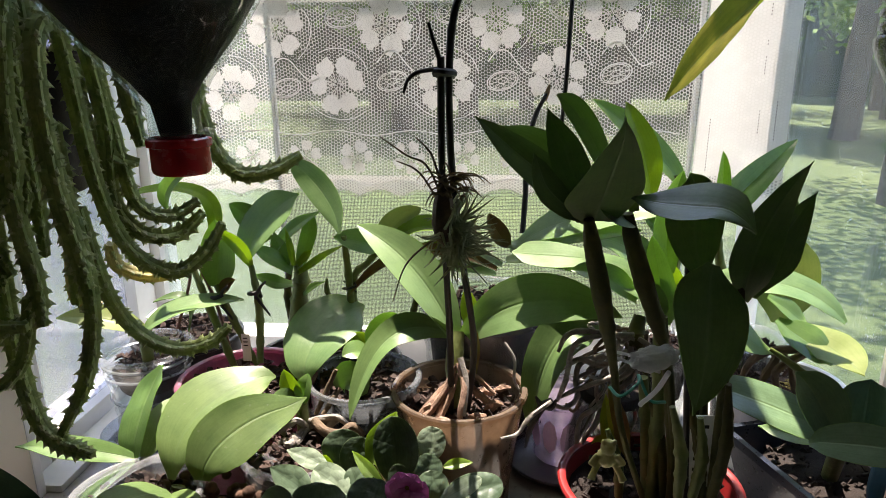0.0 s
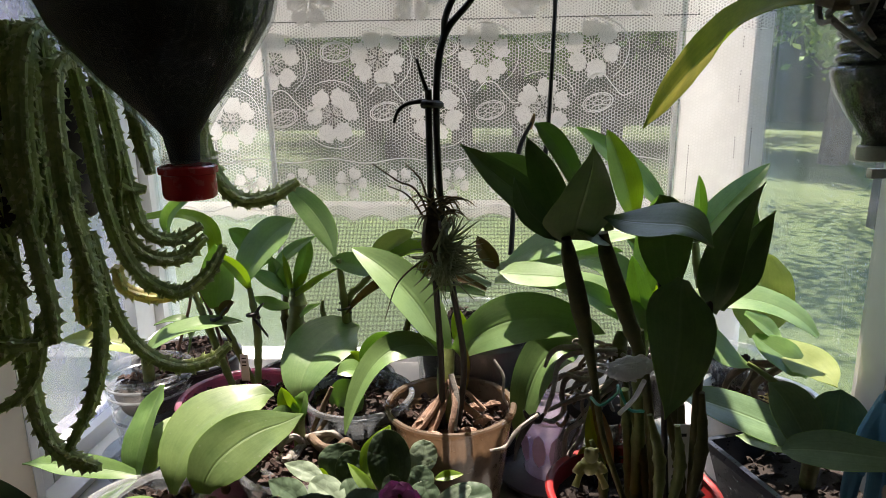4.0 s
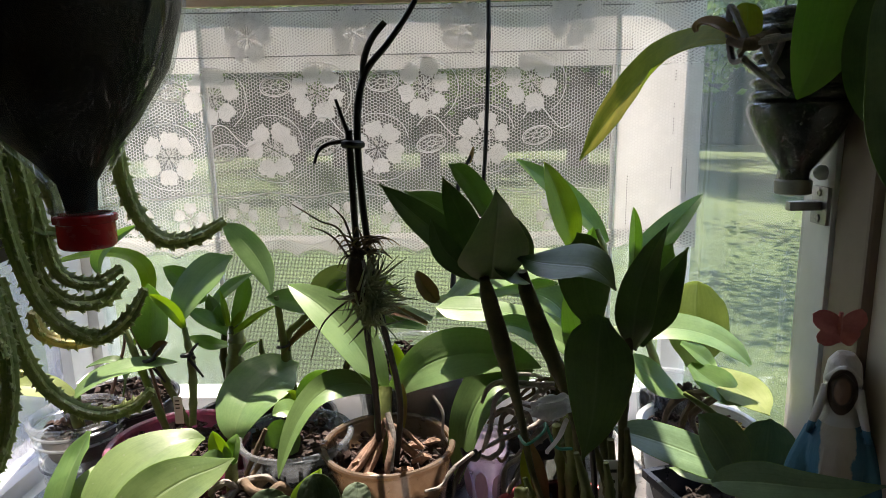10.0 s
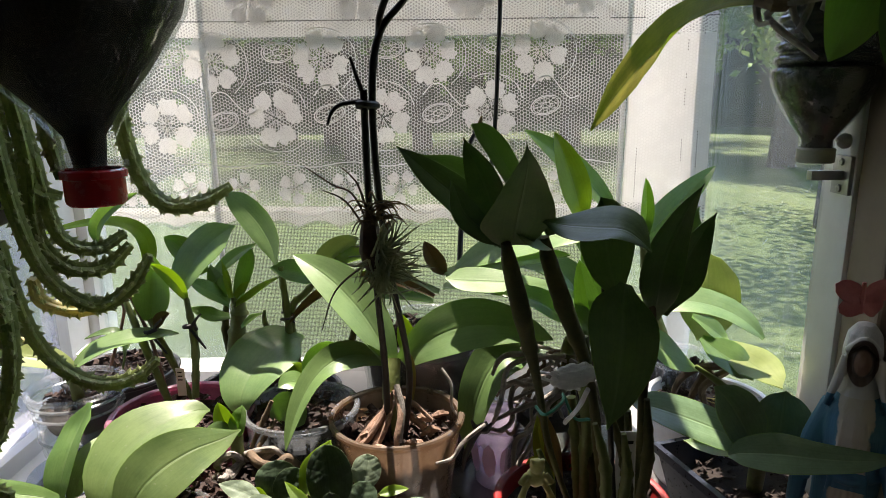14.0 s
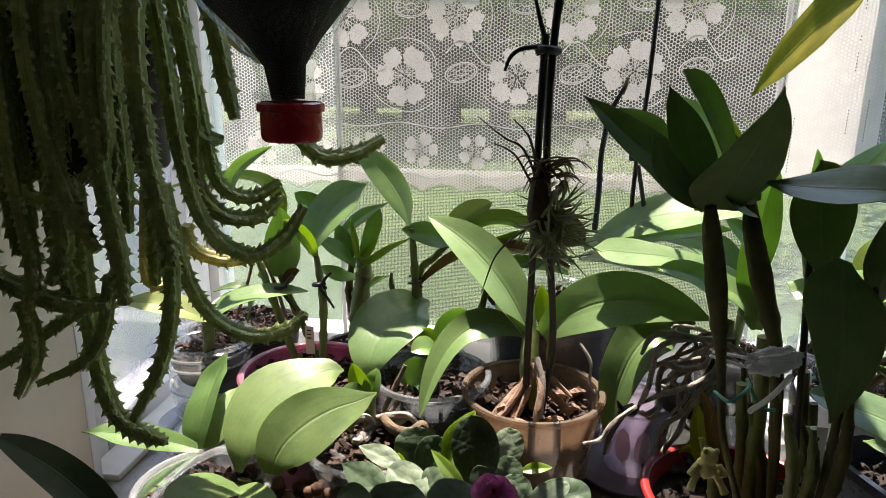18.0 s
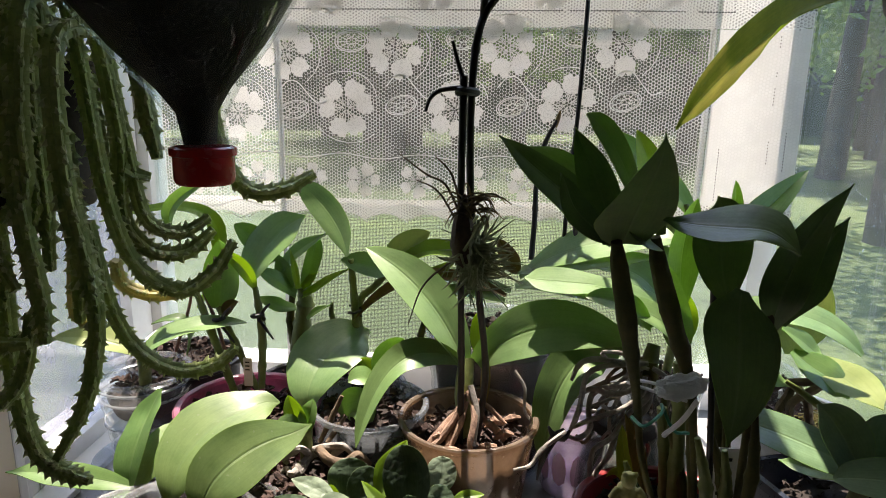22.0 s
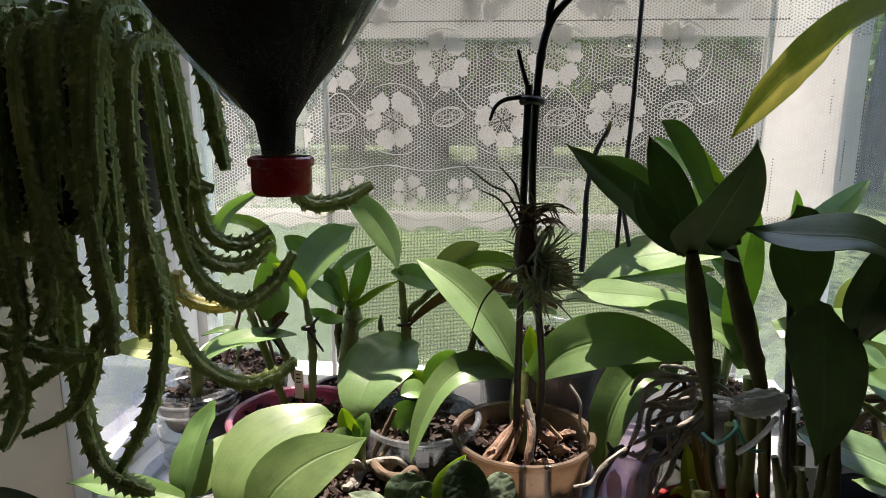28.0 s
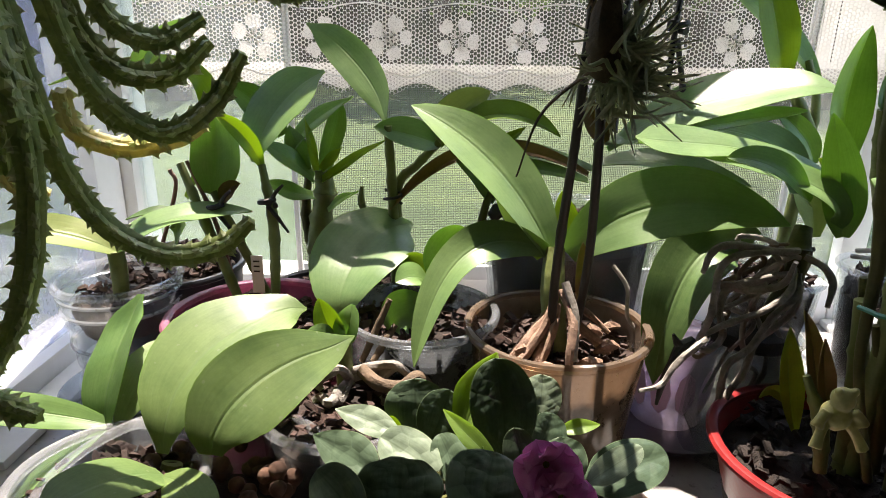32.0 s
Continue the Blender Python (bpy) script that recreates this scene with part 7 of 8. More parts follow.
part("neck", lathe([(0.001, 0.11), (0.028, 0.108), (0.032, 0.1)], (CJ[0], CJ[1], SILL), 24), M_SOIL, jar)
HJ = Vector((0.2001, 0.5450, 0.9730))
for ctrl in ([(0.1958, 0.5350, 0.9746), (0.1584, 0.5275, 0.9746), (0.1395, 0.5200, 0.9689), (0.1339, 0.5125, 0.9496), (0.1300, 0.5050, 0.9366), (0.1241, 0.5050, 0.9199)],
             [(0.1911, 0.5350, 0.9581), (0.1508, 0.5275, 0.9499), (0.1423, 0.5200, 0.9362), (0.1436, 0.5125, 0.9208), (0.1324, 0.5050, 0.9138), (0.1227, 0.5050, 0.9157)],
             [(0.1942, 0.5350, 0.9623), (0.1911, 0.5275, 0.9485), (0.1726, 0.5200, 0.9368), (0.1442, 0.5125, 0.9292), (0.1272, 0.5050, 0.9242)],
             [(0.1987, 0.5350, 0.9582), (0.1956, 0.5275, 0.9444), (0.1774, 0.5200, 0.9306), (0.1637, 0.5125, 0.9127), (0.1470, 0.5050, 0.9035), (0.1444, 0.5050, 0.8817), (0.1445, 0.5050, 0.8593)],
             [(0.2021, 0.5350, 0.9499), (0.1940, 0.5275, 0.9317), (0.1706, 0.5200, 0.9134), (0.1626, 0.5125, 0.8954), (0.1489, 0.5050, 0.8774), (0.1471, 0.5050, 0.8571)],
             [(0.1885, 0.5350, 0.9725), (0.1501, 0.5275, 0.9804), (0.1326, 0.5200, 0.9787), (0.1243, 0.5125, 0.9655)],
             [(0.1317, 0.5350, 0.9402), (0.1467, 0.5275, 0.9519), (0.1590, 0.5200, 0.9510), (0.1768, 0.5125, 0.9584), (0.1790, 0.5050, 0.9769)],
             [(0.2003, 0.5350, 0.9706), (0.2107, 0.5275, 0.9653), (0.2141, 0.5200, 0.9560), (0.2090, 0.5125, 0.9428)]):
    part("root", tube(ctrl, [0.0022, 0.0027] + [0.0025] * (len(ctrl) - 3) + [0.0016], 9, 7, rough=0.3), M_ROOT, jar)
rnd = random.Random(21)
for k in range(11):
    a = rnd.uniform(2.6, 5.6)
    r = rnd.uniform(0.03, 0.062)
    s = HJ + Vector((rnd.gauss(0, 0.007), rnd.gauss(0, 0.006), rnd.gauss(-0.004, 0.004)))
    e = Vector((CJ[0] + r * math.cos(a), CJ[1] + r * 0.7 * math.sin(a), SILL + rnd.uniform(0.05, 0.14)))
    out = s.lerp(e, 0.3)
    out.z = s.z + rnd.uniform(-0.012, 0.012)
    pts = [s, out] + [out.lerp(e, w) + Vector((rnd.gauss(0, 0.008), rnd.gauss(-0.002, 0.006), rnd.gauss(0.006, 0.008))) for w in (0.3, 0.55, 0.8)] + [e]
    part("root", tube(pts, [0.0016, 0.002, 0.0018, 0.002, 0.0018, 0.0011], 8, 6, rough=0.3), M_ROOT if k % 3 else M_ROOT_DARK, jar)
for p in ([(0.1153, 0.4700, 0.9387), (0.0965, 0.4600, 0.9283), (0.0865, 0.4550, 0.9156), (0.0721, 0.4500, 0.9136)],):
    part("root", tube(p, [0.0018, 0.002, 0.0018, 0.0012], 8, 8, rough=0.25), M_ROOT, jar)
part("tie", tube([(0.1191, 0.5000, 0.9223), (0.1104, 0.4950, 0.9197), (0.1041, 0.4900, 0.9107), (0.0987, 0.4870, 0.8990), (0.0955, 0.4850, 0.8832)], [0.0036, 0.0042, 0.003, 0.0026, 0.001], 8, 5), M_TIE, jar)
part("tie", tube([(0.1042, 0.4950, 0.9294), (0.1087, 0.4950, 0.9222), (0.1178, 0.4950, 0.9191), (0.1227, 0.4950, 0.9265)], [0.001, 0.003, 0.0034, 0.0012], 8, 5), M_TIE, jar)
cane(jar, [(CJ[0], CJ[1], SILL + 0.1), HJ - Vector((0, 0, 0.02)), HJ, HJ + Vector((0.004, 0.006, 0.014))], [0.005, 0.007, 0.008, 0.006], M_CANE_DARK, "stem", 2)

# ---- lilac cup on a dark saucer ----
CC = (0.1418, 0.5962, 0.8500)
cup = thing("cup", (CC[0], CC[1], SILL), "lilac translucent plastic cup with pink print on a dark saucer", "cup")
pot(cup, (CC[0], CC[1], SILL + 0.008), 0.036, 0.028, 0.075, M_LILAC, 0.003, name="cup_body")
for k in range(5):
    a = -2.6 + k * 0.55
    n = Vector((math.cos(a), math.sin(a), 0))
    t = Vector((-math.sin(a), math.cos(a), 0))
    c = Vector((CC[0], CC[1], SILL + 0.045)) + n * 0.0345
    bm = bmesh.new()
    ring = [bm.verts.new(c + t * 0.008 * math.cos(b) + Vector((0, 0, 0.02 * math.sin(b))) + n * 0.002 * math.sin(b)) for b in (0, 0.8, 1.57, 2.4, 3.14, 3.9, 4.7, 5.5)]
    bm.faces.new(ring)
    part("pink_petal", bm, plain("pink_print", (0.66, 0.4, 0.62), (0.8, 0.55, 0.74), 60, 0.4, 0.0), cup)
part("saucer", lathe([(0.001, 0.002), (0.045, 0.0), (0.06, 0.006), (0.064, 0.012), (0.062, 0.012), (0.05, 0.006), (0.001, 0.0075)], (CC[0], CC[1], SILL), 40), plain("dark_saucer", (0.05, 0.04, 0.044), (0.13, 0.11, 0.11), 40, 0.4, 0.05), cup)

# ---- peperomia with pink flower ----
M_PEP = leaf_material("quilted_leaf", (0.035, 0.062, 0.036), (0.11, 0.165, 0.1), gloss=0.36, through=0.12, vein=2.5, rib=(0.03, 0.05, 0.03), edge=(0.2, 0.28, 0.14), ribs=5)
# Sunlit copy of the quilted leaf: the light is in its paler colours.
M_PEP_SUNLIT = leaf_material("sunlit_quilted_leaf", (0.09, 0.135, 0.088), (0.24, 0.31, 0.21), gloss=0.5, through=0.15, vein=2.5, rib=(0.05, 0.08, 0.04), edge=(0.3, 0.4, 0.2), ribs=5)
for mat in (M_PEP, M_PEP_SUNLIT):
    nt = mat.node_tree
    bump = next(k for k in nt.nodes if k.type == "BUMP")
    vo = nt.nodes.new("ShaderNodeTexVoronoi")
    vo.inputs["Scale"].default_value = 120
    tc = nt.nodes.new("ShaderNodeTexCoord")
    nt.links.new(tc.outputs["Object"], vo.inputs["Vector"])
    inv = nt.nodes.new("ShaderNodeMath")
    inv.operation = "SUBTRACT"
    inv.inputs[0].default_value = 1.0
    nt.links.new(vo.outputs["Distance"], inv.inputs[1])
    nt.links.new(inv.outputs[0], bump.inputs["Height"])
    bump.inputs["Strength"].default_value, bump.inputs["Distance"].default_value = 0.4, 0.0025
CP = (-0.0138, 0.4317, 0.8700)
pep = thing("potted_violet", (CP[0], CP[1], SILL), "low plant with quilted dark green leaves and pink flowers", "potted plant")
pot(pep, (CP[0], CP[1], SILL), 0.045, 0.036, 0.07, M_BLACKPOT, 0.003)
filling(pep, (CP[0], CP[1], SILL + 0.062), 0.04, 0.04, 20, 61)
PC = Vector((CP[0], CP[1], SILL + 0.07))
frond(pep, [(-0.0591, 0.4250, 0.8948, 0.0148), (-0.0589, 0.4280, 0.9013, 0.0286), (-0.0586, 0.4317, 0.9096, 0.0350), (-0.0591, 0.4355, 0.9164, 0.0323), (-0.0596, 0.4382, 0.9210, 0.0232), (-0.0598, 0.4395, 0.9234, 0.0120), (-0.0599, 0.4400, 0.9241, 0.0021)], (0, -0.85, 0.5), M_PEP, fold=0.15, quilt=0.07, wave=0.07)
frond(pep, [(-0.0488, 0.4100, 0.9026, 0.0112), (-0.0467, 0.4130, 0.9070, 0.0231), (-0.0441, 0.4167, 0.9127, 0.0283), (-0.0417, 0.4205, 0.9187, 0.0261), (-0.0399, 0.4232, 0.9231, 0.0188), (-0.0391, 0.4245, 0.9254, 0.0097), (-0.0388, 0.4250, 0.9261, 0.0017)], (0.2, -0.9, 0.3), M_PEP, fold=0.15, quilt=0.07, wave=0.07)
frond(pep, [(-0.0304, 0.4150, 0.9086, 0.0137), (-0.0273, 0.4190, 0.9154, 0.0208), (-0.0233, 0.4240, 0.9240, 0.0255), (-0.0188, 0.4290, 0.9332, 0.0189), (-0.0154, 0.4326, 0.9400, 0.0097), (-0.0138, 0.4344, 0.9434, 0.0031), (-0.0132, 0.4350, 0.9445, 0.0015)], (-0.3, -0.9, 0.2), M_LEAF_BRIGHT, fold=0.5, quilt=0.0, wave=0.07)
frond(pep, [(-0.0087, 0.4000, 0.9036, 0.0159), (-0.0094, 0.4040, 0.9127, 0.0294), (-0.0102, 0.4090, 0.9242, 0.0359), (-0.0124, 0.4140, 0.9354, 0.0331), (-0.0142, 0.4176, 0.9435, 0.0238), (-0.0151, 0.4194, 0.9476, 0.0123), (-0.0154, 0.4200, 0.9489, 0.0022)], (0.1, -0.95, 0.2), M_PEP, fold=0.15, quilt=0.07, wave=0.07)
frond(pep, [(0.0112, 0.4350, 0.9000, 0.0108), (0.0123, 0.4380, 0.9049, 0.0203), (0.0138, 0.4417, 0.9111, 0.0250), (0.0144, 0.4455, 0.9166, 0.0232), (0.0148, 0.4482, 0.9205, 0.0167), (0.0149, 0.4496, 0.9224, 0.0086), (0.0150, 0.4500, 0.9231, 0.0015)], (0.2, -0.8, 0.5), M_PEP_SUNLIT, fold=0.15, quilt=0.07, wave=0.07)
frond(pep, [(-0.0673, 0.4100, 0.9075, 0.0070), (-0.0739, 0.4120, 0.9095, 0.0133), (-0.0822, 0.4145, 0.9122, 0.0164), (-0.0911, 0.4170, 0.9138, 0.0123), (-0.0976, 0.4188, 0.9148, 0.0063), (-0.1009, 0.4197, 0.9153, 0.0020), (-0.1020, 0.4200, 0.9155, 0.0010)], (0, -0.6, 0.8), M_PEP_SUNLIT, fold=0.15, quilt=0.07, wave=0.07)
frond(pep, [(-0.0744, 0.3850, 0.8998, 0.0072), (-0.0813, 0.3890, 0.9018, 0.0195), (-0.0900, 0.3940, 0.9045, 0.0240), (-0.0995, 0.3990, 0.9064, 0.0180), (-0.1065, 0.4026, 0.9078, 0.0093), (-0.1101, 0.4044, 0.9085, 0.0030), (-0.1113, 0.4050, 0.9087, 0.0015)], (-0.2, -0.7, 0.7), M_PEP, fold=0.15, quilt=0.07, wave=0.07)
frond(pep, [(-0.0440, 0.3800, 0.9055, 0.0096), (-0.0498, 0.3840, 0.9071, 0.0200), (-0.0573, 0.3890, 0.9091, 0.0246), (-0.0650, 0.3940, 0.9106, 0.0230), (-0.0708, 0.3976, 0.9117, 0.0166), (-0.0737, 0.3994, 0.9122, 0.0086), (-0.0747, 0.4000, 0.9124, 0.0015)], (0, -0.7, 0.7), M_PEP_SUNLIT, fold=0.15, quilt=0.07, wave=0.07)
frond(pep, [(-0.0604, 0.3550, 0.8958, 0.0187), (-0.0609, 0.3590, 0.9008, 0.0342), (-0.0615, 0.3640, 0.9072, 0.0421), (-0.0615, 0.3690, 0.9124, 0.0392), (-0.0613, 0.3726, 0.9160, 0.0283), (-0.0613, 0.3744, 0.9178, 0.0146), (-0.0612, 0.3750, 0.9184, 0.0026)], (0, -0.8, 0.6), M_PEP, fold=0.15, quilt=0.07, wave=0.07)
frond(pep, [(-0.0346, 0.3800, 0.9007, 0.0075), (-0.0360, 0.3830, 0.9045, 0.0155), (-0.0378, 0.3868, 0.9093, 0.0190), (-0.0403, 0.3905, 0.9134, 0.0175), (-0.0423, 0.3932, 0.9164, 0.0126), (-0.0433, 0.3946, 0.9179, 0.0065), (-0.0436, 0.3950, 0.9184, 0.0011)], (0.2, -0.9, 0.3), M_PEP, fold=0.15, quilt=0.07, wave=0.07)
frond(pep, [(-0.0164, 0.3750, 0.9167, 0.0049), (-0.0213, 0.3790, 0.9195, 0.0086), (-0.0275, 0.3840, 0.9232, 0.0106), (-0.0340, 0.3890, 0.9274, 0.0079), (-0.0387, 0.3926, 0.9306, 0.0041), (-0.0412, 0.3944, 0.9323, 0.0013), (-0.0420, 0.3950, 0.9328, 0.0007)], (0.3, -0.8, 0.5), M_LEAF_BRIGHT, fold=0.5, quilt=0.0, wave=0.07)
frond(pep, [(0.0069, 0.4050, 0.9004, 0.0107), (0.0099, 0.4080, 0.9033, 0.0196), (0.0136, 0.4118, 0.9071, 0.0242), (0.0154, 0.4155, 0.9111, 0.0225), (0.0164, 0.4182, 0.9142, 0.0162), (0.0169, 0.4195, 0.9157, 0.0084), (0.0170, 0.4200, 0.9162, 0.0015)], (0.3, -0.9, 0.3), M_PEP, fold=0.15, quilt=0.07, wave=0.07)
frond(pep, [(0.0172, 0.3800, 0.8947, 0.0111), (0.0182, 0.3830, 0.9001, 0.0216), (0.0194, 0.3868, 0.9070, 0.0265), (0.0190, 0.3905, 0.9123, 0.0244), (0.0183, 0.3932, 0.9158, 0.0175), (0.0180, 0.3946, 0.9176, 0.0090), (0.0179, 0.3950, 0.9182, 0.0016)], (0.3, -0.85, 0.4), M_PEP, fold=0.15, quilt=0.07, wave=0.07)
frond(pep, [(0.0285, 0.3750, 0.9045, 0.0068), (0.0374, 0.3790, 0.9061, 0.0215), (0.0486, 0.3840, 0.9083, 0.0266), (0.0596, 0.3890, 0.9090, 0.0250), (0.0675, 0.3926, 0.9092, 0.0181), (0.0716, 0.3944, 0.9094, 0.0094), (0.0729, 0.3950, 0.9094, 0.0017)], (0.1, -0.6, 0.8), M_PEP, fold=0.15, quilt=0.07, wave=0.07)
frond(pep, [(0.0277, 0.3680, 0.9120, 0.0039), (0.0334, 0.3714, 0.9136, 0.0113), (0.0406, 0.3757, 0.9158, 0.0139), (0.0479, 0.3799, 0.9178, 0.0129), (0.0532, 0.3830, 0.9192, 0.0093), (0.0558, 0.3845, 0.9200, 0.0048), (0.0567, 0.3850, 0.9202, 0.0009)], (0.1, -0.6, 0.8), M_PEP_SUNLIT, fold=0.15, quilt=0.07, wave=0.07)
frond(pep, [(-0.0204, 0.3520, 0.8997, 0.0185), (-0.0204, 0.3566, 0.9054, 0.0325), (-0.0204, 0.3624, 0.9127, 0.0401), (-0.0190, 0.3681, 0.9175, 0.0373), (-0.0177, 0.3722, 0.9207, 0.0270), (-0.0171, 0.3743, 0.9223, 0.0140), (-0.0169, 0.3750, 0.9229, 0.0025)], (0.1, -0.85, 0.5), M_PEP, fold=0.15, quilt=0.07, wave=0.07)
frond(pep, [(0.0253, 0.4350, 0.8946, 0.0036), (0.0300, 0.4360, 0.8953, 0.0079), (0.0359, 0.4372, 0.8961, 0.0097), (0.0418, 0.4385, 0.8964, 0.0073), (0.0461, 0.4394, 0.8964, 0.0038), (0.0483, 0.4399, 0.8965, 0.0012), (0.0490, 0.4400, 0.8965, 0.0006)], (0.1, -0.5, 0.85), M_LEAF_BRIGHT, fold=0.5, quilt=0.0, wave=0.07)
frond(pep, [(-0.0795, 0.3500, 0.8997, 0.0134), (-0.0837, 0.3530, 0.9042, 0.0198), (-0.0889, 0.3568, 0.9100, 0.0241), (-0.0943, 0.3605, 0.9135, 0.0221), (-0.0982, 0.3632, 0.9156, 0.0159), (-0.1001, 0.3646, 0.9167, 0.0082), (-0.1008, 0.3650, 0.9171, 0.0015)], (-0.2, -0.7, 0.7), M_PEP_SUNLIT, fold=0.15, quilt=0.07, wave=0.07)
frond(pep, [(-0.0323, 0.3600, 0.8956, 0.0051), (-0.0298, 0.3630, 0.9017, 0.0081), (-0.0267, 0.3668, 0.9093, 0.0100), (-0.0246, 0.3705, 0.9166, 0.0075), (-0.0233, 0.3732, 0.9218, 0.0038), (-0.0226, 0.3746, 0.9244, 0.0012), (-0.0224, 0.3750, 0.9253, 0.0006)], (-0.2, -0.9, 0.3), M_LEAF_BRIGHT, fold=0.5, quilt=0.0, wave=0.07)
frond(pep, [(-0.0003, 0.3750, 0.9056, 0.0075), (-0.0016, 0.3770, 0.9107, 0.0144), (-0.0034, 0.3795, 0.9170, 0.0175), (-0.0051, 0.3820, 0.9227, 0.0162), (-0.0063, 0.3838, 0.9267, 0.0116), (-0.0069, 0.3847, 0.9287, 0.0060), (-0.0071, 0.3850, 0.9294, 0.0011)], (0.2, -0.9, 0.3), M_PEP, fold=0.15, quilt=0.07, wave=0.07)
frond(pep, [(-0.0782, 0.4180, 0.9017, 0.0028), (-0.0758, 0.4194, 0.9038, 0.0069), (-0.0727, 0.4212, 0.9064, 0.0083), (-0.0691, 0.4229, 0.9035, 0.0061), (-0.0664, 0.4242, 0.9004, 0.0032), (-0.0650, 0.4248, 0.8989, 0.0010), (-0.0646, 0.4250, 0.8984, 0.0005)], (0, -0.7, 0.7), M_LEAF_BRIGHT, fold=0.5, quilt=0.0, wave=0.07)
for b in ((-0.0591, 0.4250, 0.8948), (-0.0488, 0.4100, 0.9026), (-0.0304, 0.4150, 0.9086), (-0.0087, 0.4000, 0.9036), (0.0112, 0.4350, 0.9000), (-0.0673, 0.4100, 0.9075), (-0.0744, 0.3850, 0.8998), (-0.0440, 0.3800, 0.9055), (-0.0604, 0.3550, 0.8958), (-0.0346, 0.3800, 0.9007), (-0.0164, 0.3750, 0.9167), (0.0069, 0.4050, 0.9004), (0.0172, 0.3800, 0.8947), (0.0285, 0.3750, 0.9045), (0.0277, 0.3680, 0.9120), (-0.0204, 0.3520, 0.8997), (0.0253, 0.4350, 0.8946), (-0.0795, 0.3500, 0.8997), (-0.0323, 0.3600, 0.8956), (-0.0003, 0.3750, 0.9056), (-0.0782, 0.4180, 0.9017)):
    b = Vector(b)
    part("stalk", tube([PC + Vector((0, 0, -0.004)), (PC + b) / 2 + Vector((0, 0, -0.006)), b], 0.0016, 6, 4), M_CANE_DARK, pep)
M_FLOWER = leaf_material("pink_petal", (0.7, 0.16, 0.5), (0.88, 0.42, 0.74), gloss=0.5, through=0.4, glow=(0.9, 0.4, 0.75), edge=(0.7, 0.3, 0.55), rib=(0.5, 0.1, 0.3))
for c in ((0.0115, 0.3520, 0.9186), (0.0050, 0.3560, 0.9315)):
    c = Vector(c)
    head = part("flower", lathe([(0.001, -0.004), (0.002, -0.002), (0.0025, 0.001), (0.001, 0.003)], c, 10), M_MOSS, pep, "ruffled pink flower")
    for k in range(7):
        a = k * 0.9 + c.x * 30
        d = Vector((math.cos(a), -0.25 - 0.1 * (k % 2), math.sin(a)))
        part("petal", blade(c, c + d * 0.008 + Vector((0, -0.003, 0)), c + d * 0.0155, 0.017, (0, -1, 0.2), fold=0.3, blunt=0.9, n=10, m=8, wave=0.45), M_FLOWER, head)
    part("flower_stalk", tube([PC, (PC + c) / 2 + Vector((0, 0.002, -0.002)), c], 0.001, 6, 4), M_CANE_DARK, pep)

# ---- second hanging bottle with an orchid ----
B2X, B2Y, B2Z = (0.3825, 0.4830, 1.1614)
b2 = thing("hanging_bottle", (B2X, B2Y, B2Z), "upside-down ribbed clear bottle of dark soil with an orchid on it", "bottle")
M_SOILWET = plain("wet_soil_behind_plastic", (0.004, 0.005, 0.004), (0.03, 0.034, 0.022), 60, 0.24, 0.12, spec=0.7)
prof = [(0.0125, 0.012), (0.0125, 0.018), (0.018, 0.026), (0.0275, 0.04), (0.0355, 0.055), (0.0395, 0.066), (0.0398, 0.071), (0.0385, 0.0735), (0.037, 0.0745)]
for k in range(7):
    z = 0.0755 + k * 0.0102
    prof += [(0.0345, z), (0.0378, z + 0.002), (0.0386, z + 0.0045), (0.0378, z + 0.007), (0.0345, z + 0.0092)]
part("bottle_body", lathe(prof, (B2X, B2Y, B2Z), 48), M_BOTTLE, b2)
part("filling", lathe([(0.001, 0.0125)] + [(r - 0.0012, z + 0.0004) for r, z in prof] + [(0.001, 0.149)], (B2X, B2Y, B2Z), 48), M_SOILWET, b2, "dark wet soil filling")
part("cap", lathe([(0.001, 0.0), (0.0125, 0.0), (0.0142, 0.001), (0.0142, 0.011), (0.0125, 0.0125)], (B2X, B2Y, B2Z), 40), plain("greenish_cap", (0.2, 0.2, 0.14), (0.3, 0.3, 0.22), 60, 0.4, 0.05), b2, "pale green screw cap")
for a in (0.6, 3.7):
    part("hanger", tube([(B2X + 0.033 * math.cos(a), B2Y + 0.033 * math.sin(a), B2Z + 0.14), (B2X, B2Y, B2Z + 0.3), (B2X, B2Y, TOP)], 0.0009, 6, 4), M_STRING, b2)
K2 = Vector((0.3230, 0.4500, 1.2785))
cane(b2, [(0.3534, 0.4700, 1.2895), (0.3337, 0.4550, 1.2817), K2, (0.3116, 0.4600, 1.2827)], [0.004, 0.005, 0.005, 0.003], M_ROOT_DARK, "stem", 3)
frond(b2, [(0.3139, 0.4600, 1.2827, 0.0108), (0.3063, 0.5000, 1.2869, 0.0323), (0.2971, 0.5600, 1.2792, 0.0538), (0.2824, 0.6100, 1.2536, 0.0641), (0.2628, 0.6600, 1.2140, 0.0472), (0.2470, 0.6950, 1.1784, 0.0027)], (-0.4, -0.6, 0.6), M_LEAF_OLIVE, fold=0.3)
leaf(b2, K2, (0.3015, 0.4700, 1.2967), (0.2933, 0.4800, 1.2909), 0.02, M_LEAF_DRY, (0, -0.6, 0.8), fold=0.3)
leaf(b2, K2 + Vector((0, 0.01, 0)), (0.3297, 0.4700, 1.2963), (0.3330, 0.4800, 1.3127), 0.026, M_LEAF_OLIVE, (0, -1, 0.1), fold=0.2, blunt=0.9)
